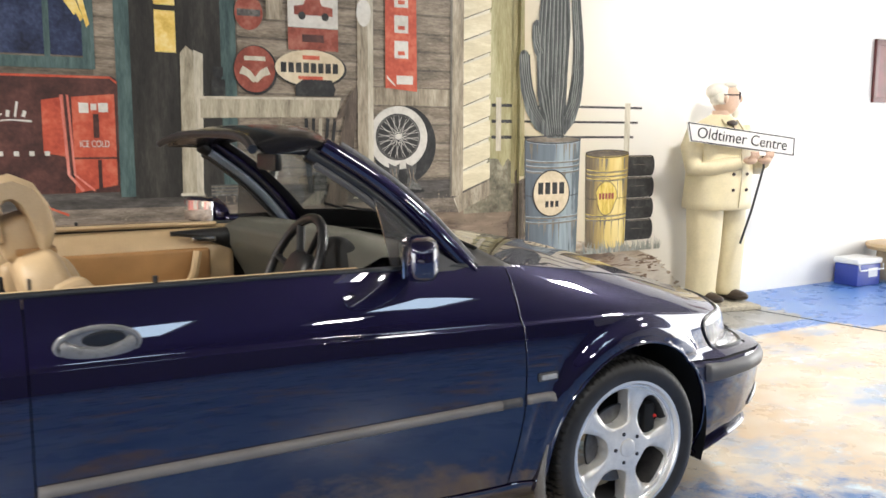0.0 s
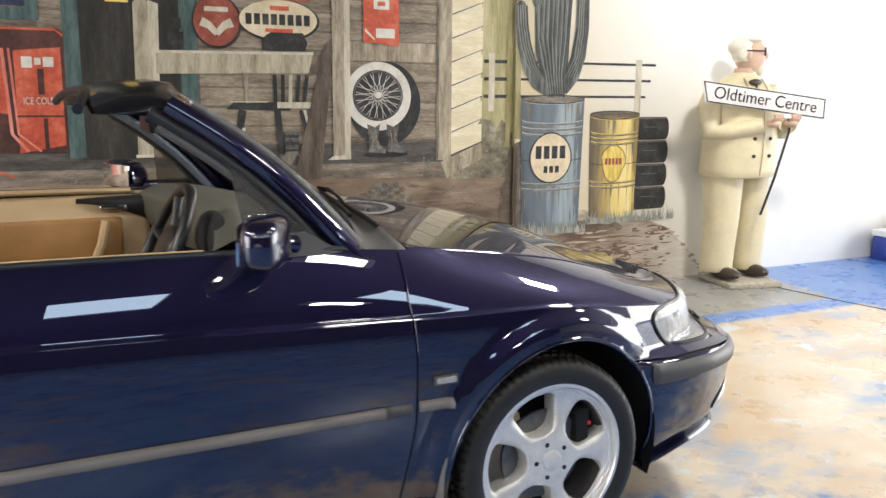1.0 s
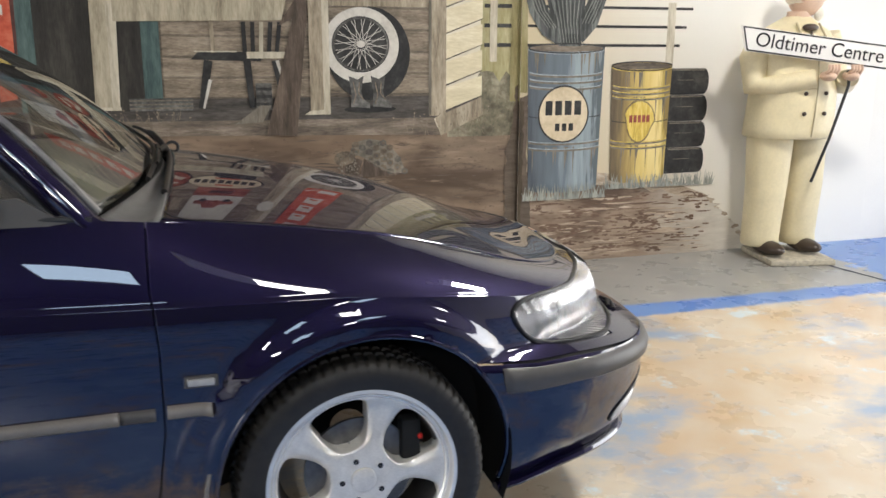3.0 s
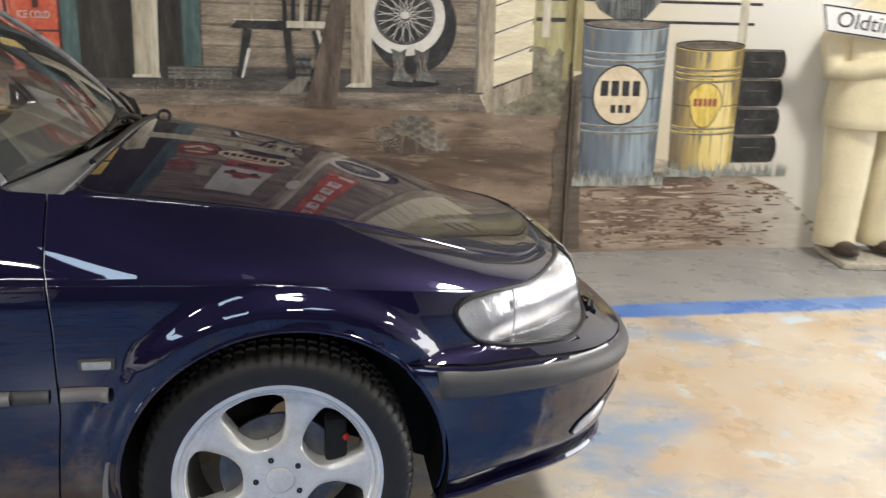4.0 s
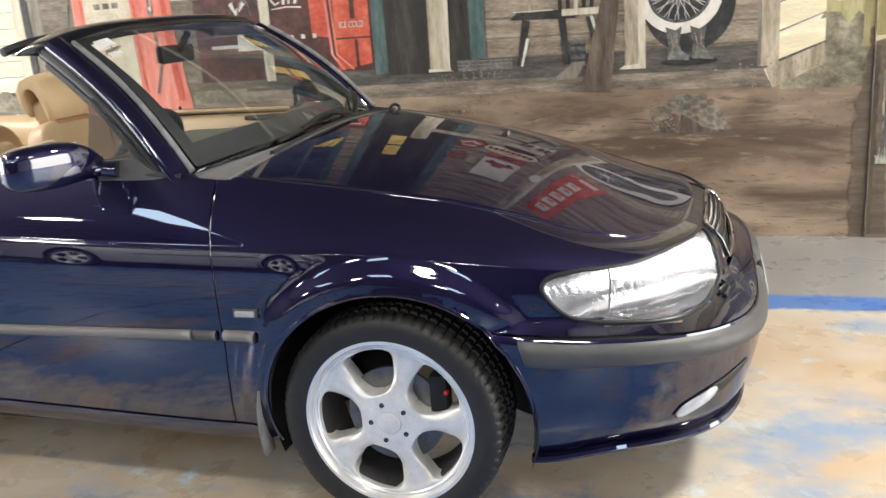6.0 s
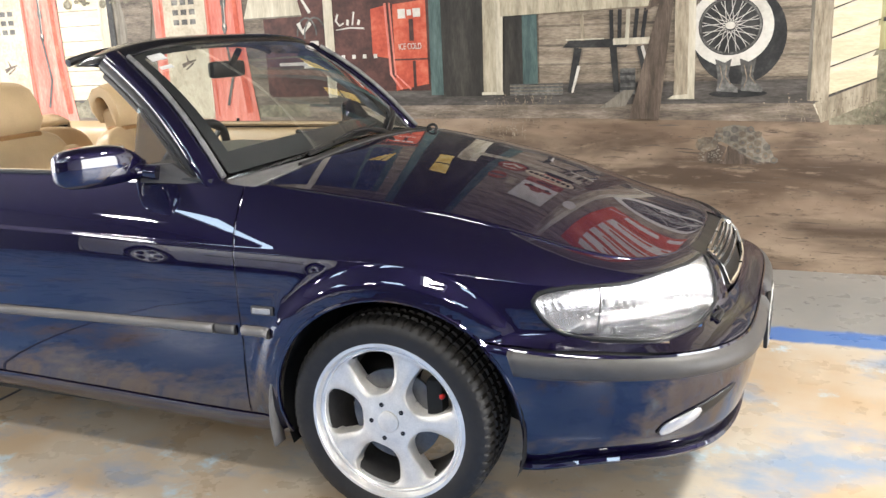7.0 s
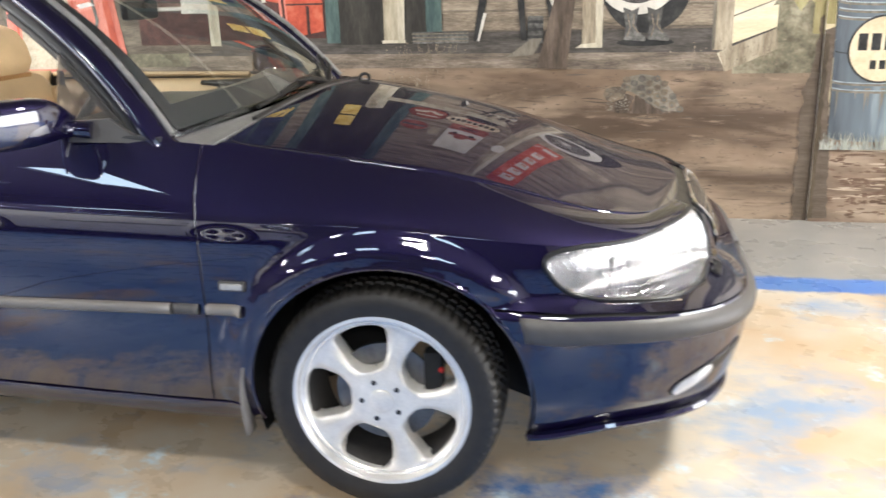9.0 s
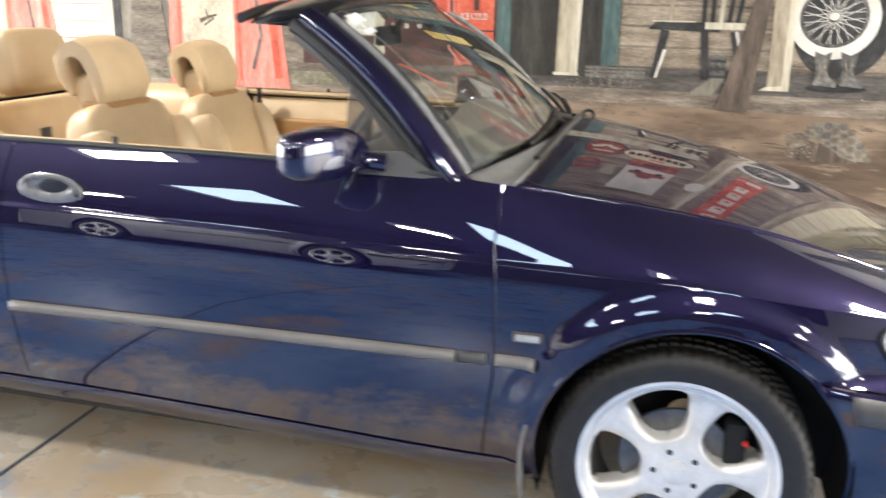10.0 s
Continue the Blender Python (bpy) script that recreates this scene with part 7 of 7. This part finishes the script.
def figure():
    """A life-size painted plaster figure as one plain mesh; it faces +x before it is turned."""
    bm = bmesh.new()

    def colour(index, before):
        for f in list(bm.faces)[before:]:
            f.material_index = index

    def rings(index, rows, seg=28, square=0.8):
        n = len(bm.faces)
        prev = None
        for cx, cy, cz, rx, ry in rows:
            cur = [bm.verts.new((cx + rx * math.copysign(abs(math.cos(2 * math.pi * k / seg)) ** square, math.cos(2 * math.pi * k / seg)), cy + ry * math.copysign(abs(math.sin(2 * math.pi * k / seg)) ** square, math.sin(2 * math.pi * k / seg)), cz)) for k in range(seg)]
            if prev:
                for k in range(seg):
                    bm.faces.new((prev[k], prev[(k + 1) % seg], cur[(k + 1) % seg], cur[k]))
            else:
                bm.faces.new(cur[::-1])
            prev = cur
        bm.faces.new(prev)
        colour(index, n)

    def blob(index, m):
        n = len(bm.faces)
        ball(bm, m, 18, 12)
        colour(index, n)

    head = pose(0, 0, 0, 0, 0, 58)

    def limb(index, pts, r):
        n = len(bm.faces)
        tube(bm, pts, r, 14)
        colour(index, n)
    for s in (1, -1):
        rings(0, [(0.0, 0.120 * s, 0.060, 0.094, 0.090), (0.004, 0.120 * s, 0.075, 0.102, 0.096), (0.0, 0.118 * s, 0.12, 0.100, 0.094), (0.006, 0.116 * s, 0.28, 0.104, 0.096), (0.012, 0.114 * s, 0.45, 0.112, 0.100), (0.006, 0.110 * s, 0.62, 0.122, 0.106), (0.0, 0.105 * s, 0.80, 0.13, 0.110)])
        blob(3, Matrix.Translation((0.075, 0.118 * s, 0.058)) @ Matrix.Diagonal((0.145, 0.056, 0.045, 1)))
    rings(0, [(0.0, 0, 0.745, 0.198, 0.226), (0.0, 0, 0.752, 0.206, 0.232), (0.0, 0, 0.80, 0.203, 0.230), (0.01, 0, 0.95, 0.203, 0.222), (0.018, 0, 1.08, 0.196, 0.218), (0.005, 0, 1.22, 0.172, 0.224), (-0.005, 0, 1.32, 0.145, 0.226), (-0.01, 0, 1.385, 0.115, 0.195), (-0.01, 0, 1.43, 0.085, 0.125), (0.0, 0, 1.47, 0.058, 0.066)])
    rings(1, [(0.0, 0, 1.44, 0.055, 0.058), (0.01, 0, 1.50, 0.055, 0.058)])
    blob(1, head @ Matrix.Translation((0.035, 0, 1.59)) @ Matrix.Diagonal((0.095, 0.078, 0.125, 1)))
    blob(1, head @ Matrix.Translation((0.128, 0, 1.59)) @ Matrix.Diagonal((0.022, 0.017, 0.028, 1)))
    blob(2, head @ Matrix.Translation((-0.018, 0, 1.645)) @ Matrix.Diagonal((0.086, 0.083, 0.072, 1)))
    for s in (1, -1):
        blob(2, head @ Matrix.Translation((-0.005, 0.066 * s, 1.60)) @ Matrix.Diagonal((0.045, 0.022, 0.055, 1)))
        blob(2, head @ Matrix.Translation((0.05, 0.04 * s, 1.695)) @ Matrix.Diagonal((0.05, 0.03, 0.022, 1)))
        blob(1, head @ Matrix.Translation((0.015, 0.083 * s, 1.585)) @ Matrix.Diagonal((0.016, 0.012, 0.03, 1)))
    blob(2, head @ Matrix.Translation((-0.015, 0, 1.605)) @ Matrix.Diagonal((0.062, 0.080, 0.080, 1)))
    blob(2, head @ Matrix.Translation((0.105, 0, 1.49)) @ Matrix.Diagonal((0.028, 0.028, 0.045, 1)))
    for s in (1, -1):
        limb(3, [head @ Vector((0.118 + 0.005 * math.cos(a), s * 0.038 + 0.03 * math.cos(a), 1.615 + 0.024 * math.sin(a))) for a in (2 * math.pi * k / 12 for k in range(13))], 0.006)
        limb(3, [head @ Vector((0.11, 0.065 * s, 1.618)), head @ Vector((0.0, 0.088 * s, 1.62))], 0.005)
        limb(0, [(0.0, 0.19 * s, 1.37), (0.0, 0.245 * s, 1.22), (0.03, 0.245 * s, 1.06), (0.13, 0.20 * s + 0.03, 1.07), (0.235, 0.10 * s + 0.07, 1.11)], [0.075, 0.08, 0.075, 0.062, 0.055])
        blob(1, Matrix.Translation((0.278, 0.07 * s + 0.08, 1.125)) @ Matrix.Diagonal((0.050, 0.038, 0.030, 1)))
        for q in range(4):
            limb(1, [(0.285 + 0.006 * q, 0.07 * s + 0.055 + 0.018 * q, 1.135), (0.325, 0.07 * s + 0.050 + 0.019 * q, 1.165), (0.318, 0.07 * s + 0.050 + 0.019 * q, 1.190)], 0.009)
    blob(3, Matrix.Translation((0.115, 0, 1.405)) @ Matrix.Diagonal((0.02, 0.05, 0.022, 1)))
    limb(3, [(0.112, 0.0, 1.40), (0.145, 0.02, 1.30)], 0.006)
    for z in (0.90, 1.02):
        for s in (1, -1):
            blob(3, Matrix.Translation((0.212, 0.062 * s, z)) @ Matrix.Diagonal((0.010, 0.013, 0.013, 1)))
    limb(4, [(0.205, 0.0, 1.24), (0.222, 0.0, 1.05), (0.218, 0.0, 0.90), (0.205, 0.0, 0.76)], 0.004)
    limb(4, [(0.20 * math.cos(a), 0.22 * math.sin(a), 0.765) for a in (2 * math.pi * k / 32 for k in range(33))], 0.004)
    for s in (1, -1):
        limb(4, [(0.09, 0.07 * s, 1.43), (0.165, 0.075 * s, 1.33), (0.205, 0.012 * s, 1.22)], 0.006)
        limb(4, [(0.175, 0.09 * s, 0.90), (0.13, 0.16 * s, 0.905)], 0.005)
        limb(4, [(0.103, 0.115 * s, 0.70), (0.108, 0.113 * s, 0.40), (0.092, 0.116 * s, 0.13)], 0.0035)
    return part("advertising_statue", bm, [SUIT, SKIN, HAIR, SHOE, SEAM], angle=60)


statue = figure()
statue.matrix_world = pose(3.31, 1.90, 0.03, 0, 0, -90) @ Matrix.Diagonal((1.08, 1.16, 1.0, 1))
tagged(statue, "life-size cream-suited advertising statue holding a sign", "statue")
bm = box(bmesh.new(), (0, 0, 0.02), (0.42, 0.44, 0.04), 0.012)
base = part("statue_base", bm, mat("speckled_stone_slab", (0.42, 0.38, 0.30), 0.7, vary=0.35, scale=40, fine=150, bump=0.3))
base.matrix_world = pose(3.34, 1.83, 0.0, 0, 0, -12)
tagged(base, "speckled stone slab under the statue", "plinth")

# sign board held by the figure
sign = thing("name_board", "white lettered board with black border held by the statue", "sign")
A, B = Vector((2.825, 1.75, 1.37)), Vector((3.725, 1.53, 1.255))
along = (B - A).normalized()
out = Vector((along.y, -along.x, 0)).normalized()
up = out.cross(along) * -1
if up.z < 0:
    up = -up
sm = Matrix((along, up, out)).transposed().to_4x4()
sm.translation = (A + B) / 2
sign.matrix_world = sm
L = (B - A).length


def skew(p):
    """The board's ends are cut on a slant."""
    return -0.36 * p.y if p.x < -0.3 * L else -0.12 * p.y if p.x > 0.3 * L else 0.0


bm = box(bmesh.new(), (0, 0, 0), (L, 0.14, 0.012), 0.002)
for v in bm.verts:
    v.co.x += skew(v.co)
part("board", bm, mat("white_board_paint", (0.80, 0.79, 0.76), 0.4, vary=0.04), sign)
bm = bmesh.new()
for c, s in (((0, 0.063, 0.007), (L - 0.02, 0.008, 0.004)), ((0, -0.063, 0.007), (L - 0.02, 0.008, 0.004)), ((L / 2 - 0.012, 0, 0.007), (0.008, 0.13, 0.004)), ((-L / 2 + 0.012, 0, 0.007), (0.008, 0.13, 0.004))):
    box(bm, c, s)
for v in bm.verts:
    v.co.x += skew(v.co)
part("border", bm, BLACK, sign)


def lettering(text, size, width, m, material, parent, name="lettering"):
    cu = bpy.data.curves.new(name, "FONT")
    cu.body, cu.size, cu.align_x, cu.align_y, cu.extrude = text, size, "CENTER", "CENTER", 0.001
    ob = bpy.data.objects.new(name, cu)
    me = bpy.data.meshes.new_from_object(ob)
    bpy.data.objects.remove(ob)
    xs = [v.co.x for v in me.vertices]
    k = width / (max(xs) - min(xs))
    for v in me.vertices:
        v.co.x *= k
    me.materials.append(material)
    t = new(name, me)
    t.parent = parent
    t.matrix_local = m
    return t


lettering("Oldtimer Centre", 0.115, L * 0.84, pose(0, 0.0, 0.0085), BLACK, sign)
# cane
cane = thing("walking_cane", "thin black walking cane hanging from the statue's hand", "cane")
bm = tube(bmesh.new(), [(3.47, 1.60, 1.17), (3.475, 1.60, 1.10), (3.39, 1.62, 0.78), (3.315, 1.65, 0.52)], 0.009, 8)
part("shaft", bm, BLACK, cane)
bm = bmesh.new()
ball(bm, Matrix.Translation((3.47, 1.60, 1.17)) @ Matrix.Scale(0.02, 4), 12, 8)
part("knob", bm, BLACK, cane)

# cool box, tan ottoman and picture at the bright end of the wall
cooler = thing("cool_box", "small blue cool box with a white lid beside the wall", "cool box", (5.22, 1.96, 0))
COOLBLUE = mat("blue_cooler_plastic", (0.03, 0.055, 0.30), 0.35, vary=0.1)
LIDWHITE = mat("white_cooler_plastic", (0.78, 0.78, 0.76), 0.35, vary=0.04)
part("body", box(bmesh.new(), (0, 0, 0.10), (0.33, 0.24, 0.20), 0.02), COOLBLUE, cooler)
part("lid", box(bmesh.new(), (0, 0, 0.225), (0.35, 0.26, 0.055), 0.018), LIDWHITE, cooler, "white lid")
part("sticker", box(bmesh.new(), (0.05, -0.122, 0.12), (0.13, 0.004, 0.08), 0.001), LIDWHITE, cooler, "white sticker")
part("carry_handle", tube(bmesh.new(), [(-0.17, -0.135, 0.20), (-0.165, -0.145, 0.15), (0.165, -0.145, 0.15), (0.17, -0.135, 0.20)], 0.007, 8), LIDWHITE, cooler)
ottoman = thing("ottoman", "low round tan padded ottoman", "ottoman", (5.72, 1.86, 0))
bm = lathe(bmesh.new(), [(0.02, 0.20), (0.04, 0.215), (0.27, 0.215), (0.29, 0.205)], 40)
for v in bm.verts:
    v.co = Vector((v.co.x, v.co.z, v.co.y))
part("base", bm, mat("tan_ottoman_fabric", (0.50, 0.40, 0.28), 0.7, vary=0.15, bump=0.2), ottoman)
bm = lathe(bmesh.new(), [(0.285, 0.21), (0.30, 0.30), (0.33, 0.315), (0.355, 0.30), (0.37, 0.24), (0.375, 0.001)], 48)
for v in bm.verts:
    v.co = Vector((v.co.x, v.co.z, v.co.y))
part("cushion", bm, LEATHER, ottoman, "tan padded top")
picture = thing("framed_picture", "dark red framed picture on the white wall", "picture", (5.86, WALL_R - 0.001, 1.93))
bm = bmesh.new()
for c, s in (((0, -0.015, 0.26), (0.66, 0.03, 0.05)), ((0, -0.015, -0.26), (0.66, 0.03, 0.05)), ((-0.305, -0.015, 0), (0.05, 0.03, 0.50)), ((0.305, -0.015, 0), (0.05, 0.03, 0.50))):
    box(bm, c, s, 0.005)
part("frame", bm, mat("dark_red_wood", (0.11, 0.025, 0.025), 0.4, vary=0.2), picture)
bm = box(bmesh.new(), (0, -0.006, 0), (0.58, 0.008, 0.49), 0)
part("print", bm, mat("faded_maroon_print", (0.16, 0.05, 0.05), 0.5, vary=0.4, scale=6), picture)

# fluorescent fittings, also over the three added fill lamps
for lx, ly in LAMP_SPOTS:
    fit_ = thing("ceiling_light", "unseen white ceiling light, southern ones added as fill", "light", (lx, ly, ROOM_H - 0.05), "ceiling tubes")
    bm = box(bmesh.new(), (0, 0, 0), (0.80, 0.47, 0.08), 0.01)
    part("housing", bm, WHITE_WALL, fit_)

# a second, silver car parked across the hall
SILVER = mat("silver_car_paint", (0.50, 0.48, 0.47), 0.3, metal=0.1, vary=0.03, coat=1.0)
other = copy_thing(car, pose(-3.1, -7.5, 0, 0, 0, 0))
other.name = "silver_convertible_car"
tagged(other, "silver convertible car parked across the hall", "car")
for ob in other.children_recursive:
    if ob.type == "MESH" and ob.material_slots and ob.material_slots[0].material == PAINT:
        ob.material_slots[0].link = "OBJECT"
        ob.material_slots[0].material = SILVER
# words on the painted drinks cooler
words = lettering("ICE COLD", 0.052, 0.15, pose(-1.212, WALL_Y - 0.0125, 1.286, 90, 0, 0), WHITEM, mural)
tagged(words, "painted white words on the red cooler")
